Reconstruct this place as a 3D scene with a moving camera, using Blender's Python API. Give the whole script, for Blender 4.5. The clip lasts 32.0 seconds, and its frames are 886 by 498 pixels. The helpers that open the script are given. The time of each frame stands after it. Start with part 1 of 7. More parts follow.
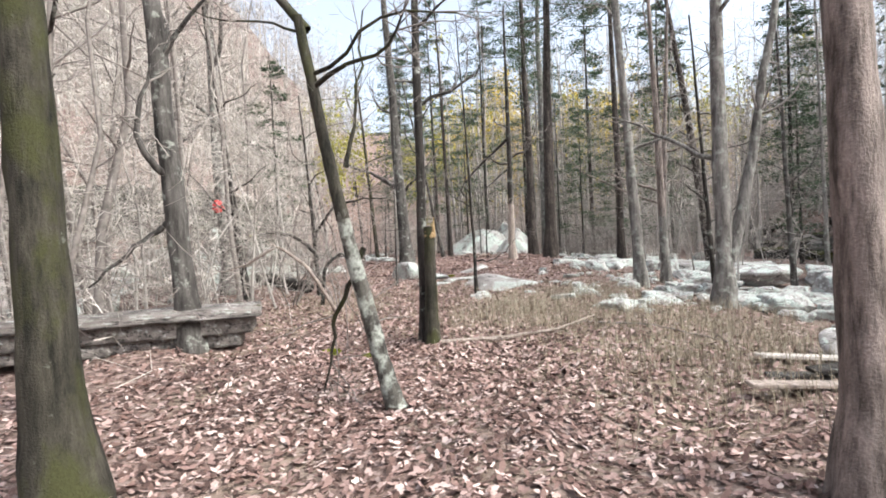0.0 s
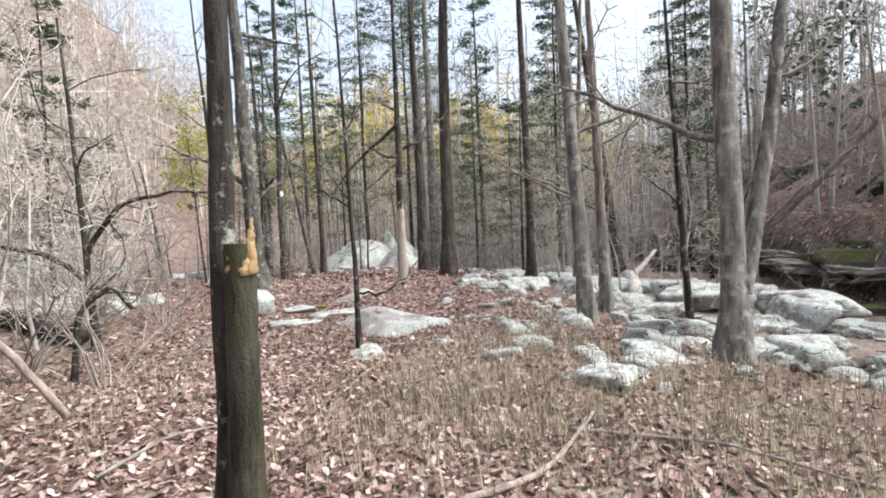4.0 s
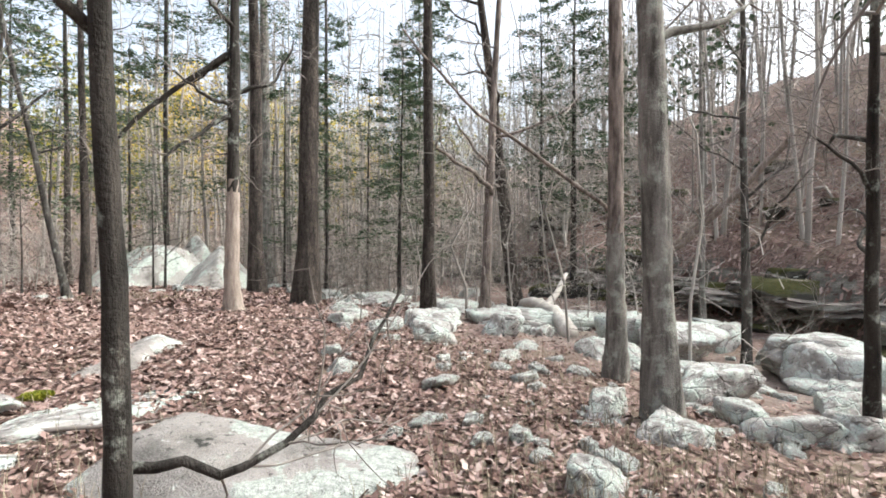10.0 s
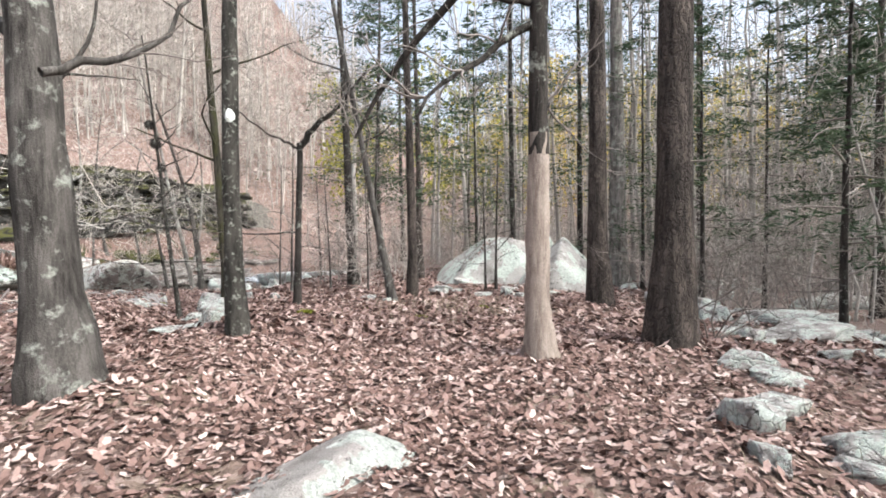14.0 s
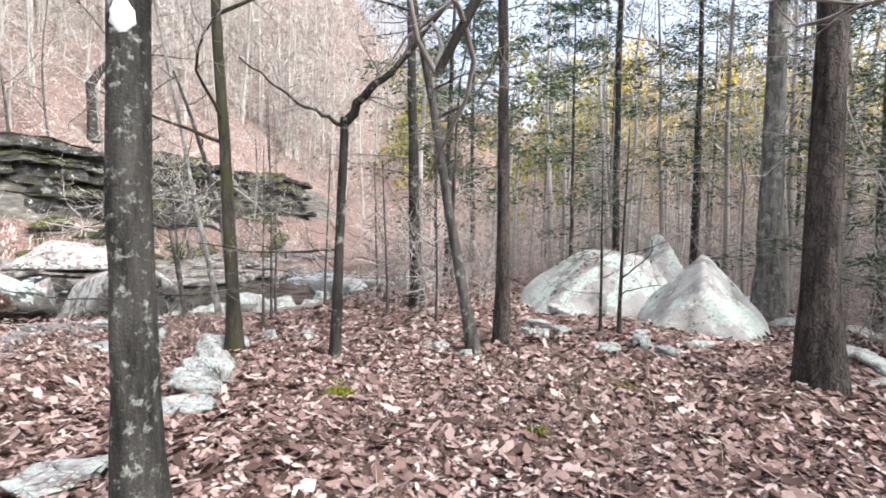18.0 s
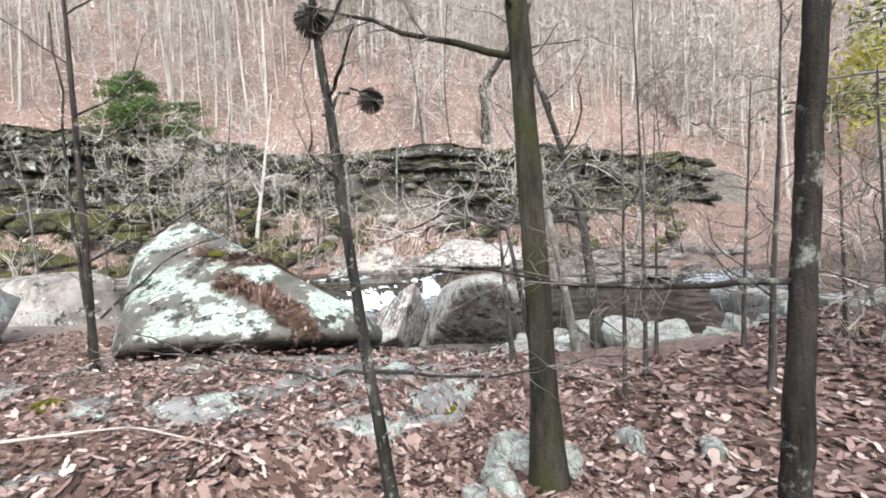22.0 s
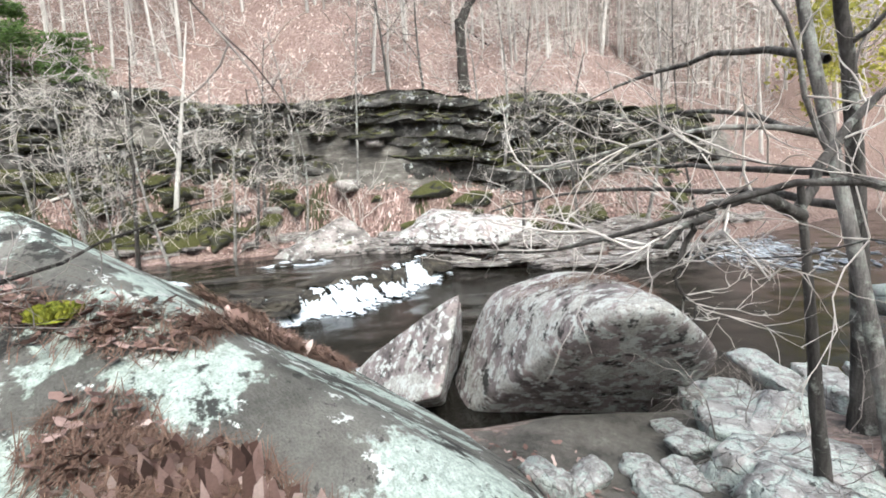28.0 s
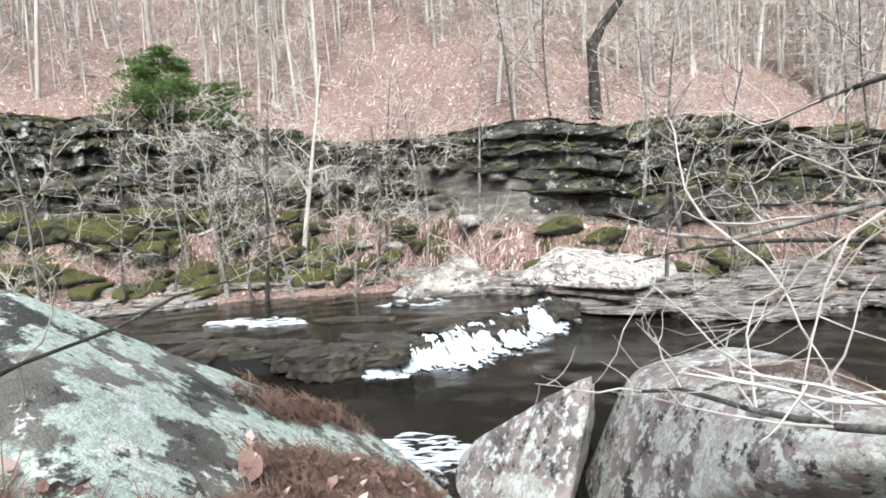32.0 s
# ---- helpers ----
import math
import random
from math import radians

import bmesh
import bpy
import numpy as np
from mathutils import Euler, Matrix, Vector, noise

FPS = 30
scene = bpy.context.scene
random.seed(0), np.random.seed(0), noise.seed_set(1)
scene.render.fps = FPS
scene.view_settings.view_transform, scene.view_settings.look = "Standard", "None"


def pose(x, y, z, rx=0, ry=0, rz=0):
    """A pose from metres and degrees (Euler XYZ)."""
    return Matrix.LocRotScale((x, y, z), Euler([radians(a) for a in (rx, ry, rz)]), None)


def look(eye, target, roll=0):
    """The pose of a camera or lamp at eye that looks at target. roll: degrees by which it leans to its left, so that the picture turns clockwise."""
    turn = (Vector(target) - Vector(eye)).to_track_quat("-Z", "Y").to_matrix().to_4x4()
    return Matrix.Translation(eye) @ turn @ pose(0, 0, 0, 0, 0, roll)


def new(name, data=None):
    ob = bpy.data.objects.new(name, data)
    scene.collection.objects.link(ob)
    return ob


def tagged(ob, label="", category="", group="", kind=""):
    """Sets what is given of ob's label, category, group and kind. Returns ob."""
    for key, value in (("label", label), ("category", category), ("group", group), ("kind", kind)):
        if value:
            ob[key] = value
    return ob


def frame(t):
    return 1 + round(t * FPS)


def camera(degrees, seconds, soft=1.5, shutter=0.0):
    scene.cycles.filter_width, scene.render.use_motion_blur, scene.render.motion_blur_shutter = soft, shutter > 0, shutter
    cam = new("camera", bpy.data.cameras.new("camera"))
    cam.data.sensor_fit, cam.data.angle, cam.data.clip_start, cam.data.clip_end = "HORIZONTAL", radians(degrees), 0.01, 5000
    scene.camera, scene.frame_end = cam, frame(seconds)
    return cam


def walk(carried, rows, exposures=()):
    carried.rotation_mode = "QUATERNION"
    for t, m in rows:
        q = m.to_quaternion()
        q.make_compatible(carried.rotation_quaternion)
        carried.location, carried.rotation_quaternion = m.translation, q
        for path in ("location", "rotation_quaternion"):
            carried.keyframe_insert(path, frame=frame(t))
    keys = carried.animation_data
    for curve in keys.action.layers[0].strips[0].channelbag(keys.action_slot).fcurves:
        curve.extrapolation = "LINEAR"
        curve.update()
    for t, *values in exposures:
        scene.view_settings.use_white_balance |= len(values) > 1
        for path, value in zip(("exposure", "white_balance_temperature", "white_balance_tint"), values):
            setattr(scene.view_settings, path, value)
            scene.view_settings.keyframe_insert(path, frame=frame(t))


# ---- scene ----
cam = camera(80.2, 32.0, soft=1.8)
PATH = [
    (0, (-0.0, 0.0, 1.5), (-0.0, 1.998, 1.418), -2.9),
    (0.5, (-0.069, 0.613, 1.512), (0.103, 2.604, 1.427), -3.6),
    (1, (-0.1, 1.151, 1.509), (0.229, 3.123, 1.435), -3.7),
    (1.5, (-0.118, 1.682, 1.489), (0.363, 3.622, 1.418), -4.1),
    (2, (-0.105, 2.219, 1.534), (0.473, 4.132, 1.451), -3.6),
    (2.5, (-0.031, 2.777, 1.538), (0.559, 4.685, 1.434), -3.8),
    (3, (0.029, 3.277, 1.552), (0.598, 5.192, 1.458), -3.7),
    (3.5, (0.076, 3.768, 1.558), (0.591, 5.698, 1.466), -3.2),
    (5.5, (0.64, 5.447, 1.37), (0.967, 7.419, 1.419), -0.9),
    (6, (0.642, 5.908, 1.329), (0.933, 7.885, 1.405), -0.5),
    (6.5, (0.583, 6.475, 1.358), (0.823, 8.458, 1.458), 0.6),
    (7, (0.498, 6.918, 1.316), (0.707, 8.906, 1.399), 1.0),
    (7.5, (0.465, 7.313, 1.459), (0.736, 9.293, 1.555), 1.1),
    (8, (0.299, 7.741, 1.529), (0.689, 9.701, 1.601), 1.7),
    (8.5, (0.245, 8.259, 1.529), (0.791, 10.182, 1.597), 1.7),
    (9, (0.284, 8.87, 1.443), (1.074, 10.708, 1.459), 1.8),
    (9.5, (0.397, 9.338, 1.408), (1.397, 11.07, 1.41), 1.5),
    (10, (0.641, 9.752, 1.364), (1.736, 11.426, 1.342), 0.2),
    (10.5, (0.942, 10.054, 1.367), (2.062, 11.71, 1.352), -0.6),
    (11, (1.268, 10.484, 1.406), (2.354, 12.164, 1.41), -0.7),
    (11.5, (1.536, 10.812, 1.386), (2.438, 12.597, 1.397), -0.8),
    (12, (1.836, 11.364, 1.322), (2.548, 13.233, 1.341), -0.3),
    (12.5, (1.913, 11.915, 1.313), (2.383, 13.859, 1.34), 0.0),
    (13, (1.986, 12.642, 1.348), (2.188, 14.631, 1.382), -0.2),
    (13.5, (2.065, 13.289, 1.38), (2.048, 15.289, 1.361), -0.4),
    (14, (2.029, 13.82, 1.472), (1.857, 15.812, 1.405), -0.9),
    (14.5, (1.76, 14.212, 1.65), (1.578, 16.199, 1.519), -1.3),
    (16.5, (1.246, 16.228, 1.61), (1.095, 18.219, 1.499), -1.2),
    (17, (1.096, 16.771, 1.771), (0.799, 18.745, 1.648), -0.3),
    (17.5, (1.05, 17.015, 1.882), (0.683, 18.977, 1.759), 0.2),
    (18, (1.082, 17.33, 1.894), (0.677, 19.286, 1.789), 0.6),
    (18.5, (1.066, 17.759, 1.776), (0.651, 19.714, 1.696), 1.2),
    (19, (0.961, 18.244, 1.826), (0.595, 20.21, 1.774), 1.5),
    (19.5, (0.853, 18.725, 1.829), (0.423, 20.677, 1.777), 1.5),
    (20, (0.759, 19.212, 1.916), (0.186, 21.127, 1.832), 1.1),
    (20.5, (0.438, 19.667, 1.883), (-0.37, 21.494, 1.803), 0.2),
    (21, (0.16, 20.23, 1.818), (-0.976, 21.873, 1.712), -1.0),
    (21.5, (-0.225, 20.69, 1.82), (-1.636, 22.103, 1.715), -1.6),
    (22, (-0.715, 21.011, 1.895), (-2.314, 22.207, 1.777), -2.8),
    (22.5, (-1.169, 21.222, 1.911), (-2.865, 22.274, 1.773), -3.0),
    (23, (-1.678, 21.338, 1.889), (-3.406, 22.335, 1.744), -3.3),
    (23.5, (-2.106, 21.31, 1.876), (-3.785, 22.382, 1.7), -3.4),
    (24, (-2.513, 21.213, 1.874), (-4.147, 22.35, 1.677), -3.4),
    (24.5, (-2.964, 21.251, 1.822), (-4.541, 22.469, 1.64), -3.0),
    (25, (-3.448, 21.348, 1.849), (-4.915, 22.692, 1.645), -2.9),
    (25.5, (-3.865, 21.437, 1.861), (-5.251, 22.859, 1.621), -2.6),
    (27.5, (-5.24, 22.28, 2.08), (-6.627, 23.689, 1.78), -3.3),
    (28, (-5.48, 22.515, 2.059), (-6.907, 23.89, 1.79), -3.4),
    (28.5, (-5.705, 22.775, 2.074), (-7.138, 24.149, 1.83), -3.1),
    (29, (-5.941, 22.963, 2.051), (-7.368, 24.345, 1.82), -2.9),
    (29.5, (-6.076, 23.109, 2.057), (-7.545, 24.449, 1.842), -2.7),
    (30, (-6.17, 23.339, 2.039), (-7.719, 24.588, 1.842), -2.7),
    (30.5, (-6.238, 23.418, 2.079), (-7.866, 24.567, 1.909), -2.7),
    (31, (-6.316, 23.416, 2.137), (-8.014, 24.463, 1.995), -2.9),
    (31.5, (-6.402, 23.418, 2.207), (-8.135, 24.409, 2.083), -3.3),
    (32, (-6.457, 23.452, 2.227), (-8.176, 24.466, 2.1), -3.6),
]
walk(cam, [(t, look(eye, target, roll)) for t, eye, target, roll in PATH], [(0, 1.4, 6200, 6), (3, 1.4, 6200, 6), (6, 1.25, 6300, 6), (8, 1.25, 6350, 5), (10.5, 1.55, 6400, 4), (13, 1.4, 6300, 6), (18, 1.6, 6050, 8), (21, 1.42, 6100, 6), (24, 1.3, 6050, 5), (32, 1.36, 6000, 4)])

# ---- sky and light: open shade in a wooded valley under a bright pale sky ----
SUN_UP, SUN_ROUND = 45.0, 118.0
world = bpy.data.worlds.new("sky")
scene.world = world
world.use_nodes = True
wn = world.node_tree.nodes
sky = wn.new("ShaderNodeTexSky")
sky.sky_type, sky.sun_disc = "NISHITA", False
sky.sun_elevation, sky.sun_rotation = radians(SUN_UP), radians(SUN_ROUND)
sky.dust_density, sky.air_density, sky.ozone_density = 6.0, 0.8, 0.8
wn["Background"].inputs["Strength"].default_value = 0.15
haze = wn.new("ShaderNodeHueSaturation")
haze.inputs["Saturation"].default_value, haze.inputs["Value"].default_value = 0.5, 1.25
world.node_tree.links.new(sky.outputs["Color"], haze.inputs["Color"])
world.node_tree.links.new(haze.outputs["Color"], wn["Background"].inputs["Color"])
sun_data = bpy.data.lights.new("sun", "SUN")
sun_data.energy, sun_data.angle, sun_data.color = 1.0, radians(22), (1.0, 0.93, 0.84)
sun = new("sun", sun_data)
sun.matrix_world = pose(0, 0, 60, 90 - SUN_UP, 0, 180 - SUN_ROUND)


# ---- materials ----
def material(name, rough=0.9):
    m = bpy.data.materials.new(name)
    m.use_nodes = True
    t = m.node_tree
    b = t.nodes["Principled BSDF"]
    b.inputs["Roughness"].default_value = rough
    b.inputs["Specular IOR Level"].default_value = 0.25
    return m, t, b


def place(t):
    return t.nodes.new("ShaderNodeTexCoord").outputs["Object"]


def node_noise(t, vec, scale, detail=4.0, rough=0.55, stretch=None):
    if stretch:
        mp = t.nodes.new("ShaderNodeMapping")
        mp.inputs["Scale"].default_value = stretch
        t.links.new(vec, mp.inputs["Vector"])
        vec = mp.outputs["Vector"]
    n = t.nodes.new("ShaderNodeTexNoise")
    n.inputs["Scale"].default_value, n.inputs["Detail"].default_value, n.inputs["Roughness"].default_value = scale, detail, rough
    t.links.new(vec, n.inputs["Vector"])
    return n.outputs["Fac"]


def node_cells(t, vec, scale, feature="F1", out="Distance"):
    n = t.nodes.new("ShaderNodeTexVoronoi")
    n.feature = feature
    n.inputs["Scale"].default_value = scale
    t.links.new(vec, n.inputs["Vector"])
    return n.outputs[out]


def ramp(t, fac, stops):
    r = t.nodes.new("ShaderNodeValToRGB")
    e = r.color_ramp.elements
    while len(e) < len(stops):
        e.new(0.5)
    for k, (pos, col) in enumerate(stops):
        e[k].position = pos
        e[k].color = (*col, 1) if isinstance(col, tuple) else (col, col, col, 1)
    t.links.new(fac, r.inputs["Fac"])
    return r.outputs["Color"]


def mix(t, fac, a, b, kind="MIX"):
    n = t.nodes.new("ShaderNodeMix")
    n.data_type, n.blend_type = "RGBA", kind
    for sock, val in ((n.inputs[0], fac), (n.inputs[6], a), (n.inputs[7], b)):
        if isinstance(val, bpy.types.NodeSocket):
            t.links.new(val, sock)
        elif isinstance(val, tuple):
            sock.default_value = (*val, 1)
        else:
            sock.default_value = val
    return n.outputs[2]


def bump(t, b, height, strength=0.5, dist=0.02):
    n = t.nodes.new("ShaderNodeBump")
    n.inputs["Strength"].default_value, n.inputs["Distance"].default_value = strength, dist
    t.links.new(height, n.inputs["Height"])
    t.links.new(n.outputs["Normal"], b.inputs["Normal"])


def colour(t, b, c):
    t.links.new(c, b.inputs["Base Color"])


def attribute(t, name):
    n = t.nodes.new("ShaderNodeAttribute")
    n.attribute_name = name
    return n.outputs["Fac"]


def hue_random(t, island=True):
    if island:
        return t.nodes.new("ShaderNodeNewGeometry").outputs["Random Per Island"]
    return t.nodes.new("ShaderNodeObjectInfo").outputs["Random"]


def litter_material():
    """Forest floor: fallen leaves over brown duff, with thin grass, bare silt and rock dust in places."""
    m, t, b = material("leaf_litter", 0.95)
    v = place(t)
    cells = node_cells(t, v, 17.0, out="Color")
    dist = node_cells(t, v, 17.0)
    leaf = ramp(t, cells, [(0.0, (0.060, 0.040, 0.034)), (0.35, (0.16, 0.110, 0.095)), (0.65, (0.27, 0.195, 0.172)), (1.0, (0.43, 0.34, 0.31))])
    broad = node_noise(t, v, 0.6, 5)
    leaf = mix(t, ramp(t, broad, [(0.35, 0.0), (0.7, 1.0)]), leaf, mix(t, 0.55, leaf, (0.16, 0.105, 0.085)))
    fine = node_noise(t, v, 60, 3)
    leaf = mix(t, 0.35, leaf, ramp(t, fine, [(0.3, 0.15), (0.75, 1.0)]), "MULTIPLY")
    grass = mix(t, node_noise(t, v, 35, 3), (0.16, 0.13, 0.085), (0.30, 0.27, 0.19))
    leaf = mix(t, attribute(t, "grass"), leaf, grass)
    silt = mix(t, node_noise(t, v, 9, 6), (0.20, 0.17, 0.15), (0.42, 0.38, 0.35))
    leaf = mix(t, attribute(t, "silt"), leaf, silt)
    face = ramp(t, node_noise(t, v, 1.6, 7, 0.7, (1, 1, 4)), [(0.3, (0.035, 0.033, 0.03)), (0.55, (0.13, 0.12, 0.105)), (0.75, (0.30, 0.29, 0.27))])
    edge = t.nodes.new("ShaderNodeMath")
    edge.operation = "ADD"
    t.links.new(attribute(t, "stone"), edge.inputs[0])
    t.links.new(node_noise(t, v, 2.4, 7, 0.65), edge.inputs[1])
    leaf = mix(t, ramp(t, edge.outputs[0], [(0.80, 0.0), (0.86, 1.0)]), leaf, face)
    green = mix(t, node_noise(t, v, 3.0, 6, 0.7), (0.014, 0.016, 0.008), (0.075, 0.073, 0.032))
    spread = t.nodes.new("ShaderNodeMath")
    spread.operation = "ADD"
    t.links.new(attribute(t, "moss"), spread.inputs[0])
    t.links.new(node_noise(t, v, 1.7, 7, 0.7), spread.inputs[1])
    leaf = mix(t, ramp(t, spread.outputs[0], [(0.82, 0.0), (0.98, 1.0)]), leaf, green)
    colour(t, b, leaf)
    bump(t, b, mix(t, 0.5, dist, fine), 0.9, 0.03)
    return m


def rock_material(name, pale, mid, dark, lichen, lichen_amount, scale=1.0, dark_amount=0.42, spot_amount=0.57, moss_amount=0.0, beds=1.0, top_lichen_light=0.0, split=0.0):
    """Weathered sandstone with patches of pale green lichen, white crusts, dark algae blotches and grain."""
    m, t, b = material(name, 0.9)
    v = place(t)
    big = node_noise(t, v, 1.3 * scale, 7, 0.66, (1, 1, beds))
    col = ramp(t, big, [(0.32, dark), (0.47, mid), (0.66, pale)])
    patch = node_noise(t, v, 1.9 * scale, 9, 0.62)
    # Lichen thins on steep faces, which puts their shade into the colour.
    if top_lichen_light:
        lift = t.nodes.new("ShaderNodeSeparateXYZ")
        t.links.new(t.nodes.new("ShaderNodeNewGeometry").outputs["Normal"], lift.inputs[0])
        patch = mix(t, top_lichen_light, patch, ramp(t, lift.outputs["Z"], [(0.1, 0.25), (0.75, 0.75)]))
    crust = mix(t, ramp(t, node_noise(t, v, 24 * scale, 5, 0.7), [(0.38, 0.0), (0.6, 1.0)]), tuple(0.62 * c for c in lichen), lichen)
    col = mix(t, ramp(t, patch, [(lichen_amount, 0.0), (lichen_amount + 0.022, 1.0)]), col, crust)
    spots = node_noise(t, v, 5.0 * scale, 8, 0.66)
    col = mix(t, ramp(t, spots, [(spot_amount, 0.0), (spot_amount + 0.02, 1.0)]), col, (0.66, 0.69, 0.66))
    blot = node_noise(t, v, 3.0 * scale, 9, 0.74)
    col = mix(t, ramp(t, blot, [(dark_amount - 0.04, 0.95), (dark_amount, 0.0)]), col, (0.040, 0.039, 0.036))
    speck = node_noise(t, v, 15 * scale, 6, 0.75)
    col = mix(t, ramp(t, speck, [(0.36, 0.85), (0.40, 0.0)]), col, (0.05, 0.05, 0.046))
    if moss_amount:
        green = node_noise(t, v, 1.5 * scale, 8, 0.7)
        up = t.nodes.new("ShaderNodeSeparateXYZ")
        t.links.new(t.nodes.new("ShaderNodeNewGeometry").outputs["Normal"], up.inputs[0])
        where = mix(t, 0.25, green, up.outputs["Z"])
        col = mix(t, ramp(t, where, [(1 - moss_amount, 0.0), (1.05 - moss_amount, 1.0)]), col, mix(t, speck, (0.020, 0.024, 0.008), (0.115, 0.112, 0.035)))
    grain = node_noise(t, v, 90, 3)
    col = mix(t, 0.45, col, ramp(t, grain, [(0.3, 0.3), (0.7, 1.0)]), "MULTIPLY")
    height = mix(t, 0.35, node_noise(t, v, 11 * scale, 9, 0.72, (1, 1, beds)), grain)
    if split:
        warp = t.nodes.new("ShaderNodeTexNoise")
        warp.inputs["Scale"].default_value, warp.inputs["Detail"].default_value = 2.6, 6.0
        t.links.new(v, warp.inputs["Vector"])
        joint = node_cells(t, mix(t, 0.30, v, warp.outputs["Color"]), 2.6 * scale, "DISTANCE_TO_EDGE")
        col = mix(t, split, col, ramp(t, joint, [(0.002, 0.15), (0.014, 1.0)]), "MULTIPLY")
        height = mix(t, 0.5, height, ramp(t, joint, [(0.0, 0.0), (0.07, 1.0)]))
    colour(t, b, col)
    bump(t, b, height, 0.9, 0.045)
    return m


def bark_material(name, dark, light, scale=1.0, plates=False, lichen=0.0, moss=0.0, patch=5.5):
    m, t, b = material(name, 0.95)
    v = place(t)
    streak = node_noise(t, v, 9 * scale, 6, 0.7, (1, 1, 0.16))
    col = ramp(t, streak, [(0.36, dark), (0.62, light)])
    col = mix(t, ramp(t, node_noise(t, v, 2.2, 5, 0.6), [(0.35, 0.45), (0.6, 0.0)]), col, dark)
    height = streak
    if plates:
        cell = node_cells(t, v, 1.0, "DISTANCE_TO_EDGE")
        mp = t.nodes.new("ShaderNodeMapping")
        mp.inputs["Scale"].default_value = (30 * scale, 30 * scale, 4.5 * scale)
        warp = t.nodes.new("ShaderNodeTexNoise")
        warp.inputs["Scale"].default_value = 7.0
        t.links.new(v, warp.inputs["Vector"])
        t.links.new(mix(t, 0.16, v, warp.outputs["Color"]), mp.inputs["Vector"])
        t.links.new(mp.outputs["Vector"], cell.node.inputs["Vector"])
        crack = ramp(t, cell, [(0.0, 0.0), (0.16, 1.0)])
        col = mix(t, 0.75, col, ramp(t, cell, [(0.0, 0.25), (0.2, 1.0)]), "MULTIPLY")
        height = mix(t, 0.6, streak, crack)
    grey = node_noise(t, v, patch, 7, 0.7)
    if lichen:
        col = mix(t, ramp(t, grey, [(1 - lichen, 0.0), (1.13 - lichen, 1.0)]), col, (0.37, 0.39, 0.35))
    if moss:
        green = node_noise(t, v, 3.2, 6, 0.6, (1, 1, 0.5))
        col = mix(t, ramp(t, green, [(1 - moss, 0.0), (1.12 - moss, 1.0)]), col, (0.052, 0.054, 0.022))
    fine = node_noise(t, v, 70, 3)
    col = mix(t, 0.4, col, ramp(t, fine, [(0.3, 0.3), (0.7, 1.0)]), "MULTIPLY")
    colour(t, b, col)
    bump(t, b, mix(t, 0.3, height, fine), 0.9, 0.03)
    return m


def plain_material(name, a, c, scale=20.0, rough=0.9, island=False, see_through=0.0):
    """Two tones mixed by grain, and a shift of tone from piece to piece."""
    m, t, b = material(name, rough)
    col = mix(t, ramp(t, node_noise(t, place(t), scale, 5), [(0.3, 0.0), (0.7, 1.0)]), a, c)
    if island:
        col = mix(t, 0.75, col, ramp(t, hue_random(t), [(0.0, 0.35), (1.0, 1.0)]), "MULTIPLY")
    colour(t, b, col)
    if see_through:
        tr = t.nodes.new("ShaderNodeBsdfTranslucent")
        t.links.new(col, tr.inputs["Color"])
        ms = t.nodes.new("ShaderNodeMixShader")
        ms.inputs[0].default_value = see_through
        t.links.new(b.outputs[0], ms.inputs[1])
        t.links.new(tr.outputs[0], ms.inputs[2])
        t.links.new(ms.outputs[0], t.nodes["Material Output"].inputs["Surface"])
    return m


def leaf_material(name="fallen_leaf", stops=None):
    m, t, b = material(name, 0.8)
    tone = ramp(t, hue_random(t), stops or [(0.0, (0.050, 0.030, 0.025)), (0.3, (0.145, 0.088, 0.073)), (0.6, (0.27, 0.178, 0.156)), (0.85, (0.42, 0.305, 0.275)), (1.0, (0.62, 0.51, 0.465))])
    fine = node_noise(t, place(t), 80, 3)
    colour(t, b, mix(t, 0.35, tone, ramp(t, fine, [(0.3, 0.4), (0.7, 1.0)]), "MULTIPLY"))
    return m


def water_material():
    """Dark clear water; broken white where it runs fast, with mirrored sky coloured in upstream."""
    m, t, b = material("creek_water", 0.05)
    b.inputs["Specular IOR Level"].default_value = 0.18
    v = place(t)
    a = node_noise(t, v, 1.6, 6, 0.62, (1.0, 0.55, 1))
    c = node_noise(t, v, 7.0, 5, 0.65, (1.0, 0.6, 1))
    bump(t, b, mix(t, 0.4, a, c), 0.35, 0.06)
    white = t.nodes.new("ShaderNodeMath")
    white.operation = "ADD"
    t.links.new(attribute(t, "fast"), white.inputs[0])
    t.links.new(node_noise(t, v, 2.6, 8, 0.7, (0.55, 1.1, 1)), white.inputs[1])
    fac = ramp(t, white.outputs[0], [(0.86, 0.0), (1.05, 0.9)])
    colour(t, b, mix(t, fac, mix(t, a, (0.005, 0.005, 0.004), (0.015, 0.013, 0.010)), (0.72, 0.78, 0.84)))
    rough = mix(t, fac, (0.05, 0.05, 0.05), (0.5, 0.5, 0.5))
    t.links.new(rough, b.inputs["Roughness"])
    return m


def foam_material():
    m, t, b = material("white_water", 0.35)
    v = place(t)
    n = node_noise(t, v, 7, 6, 0.7, (1, 1, 0.35))
    colour(t, b, ramp(t, n, [(0.3, (0.30, 0.34, 0.37)), (0.46, (0.45, 0.50, 0.54)), (0.62, (0.68, 0.72, 0.77))]))
    bump(t, b, n, 0.8, 0.05)
    return m


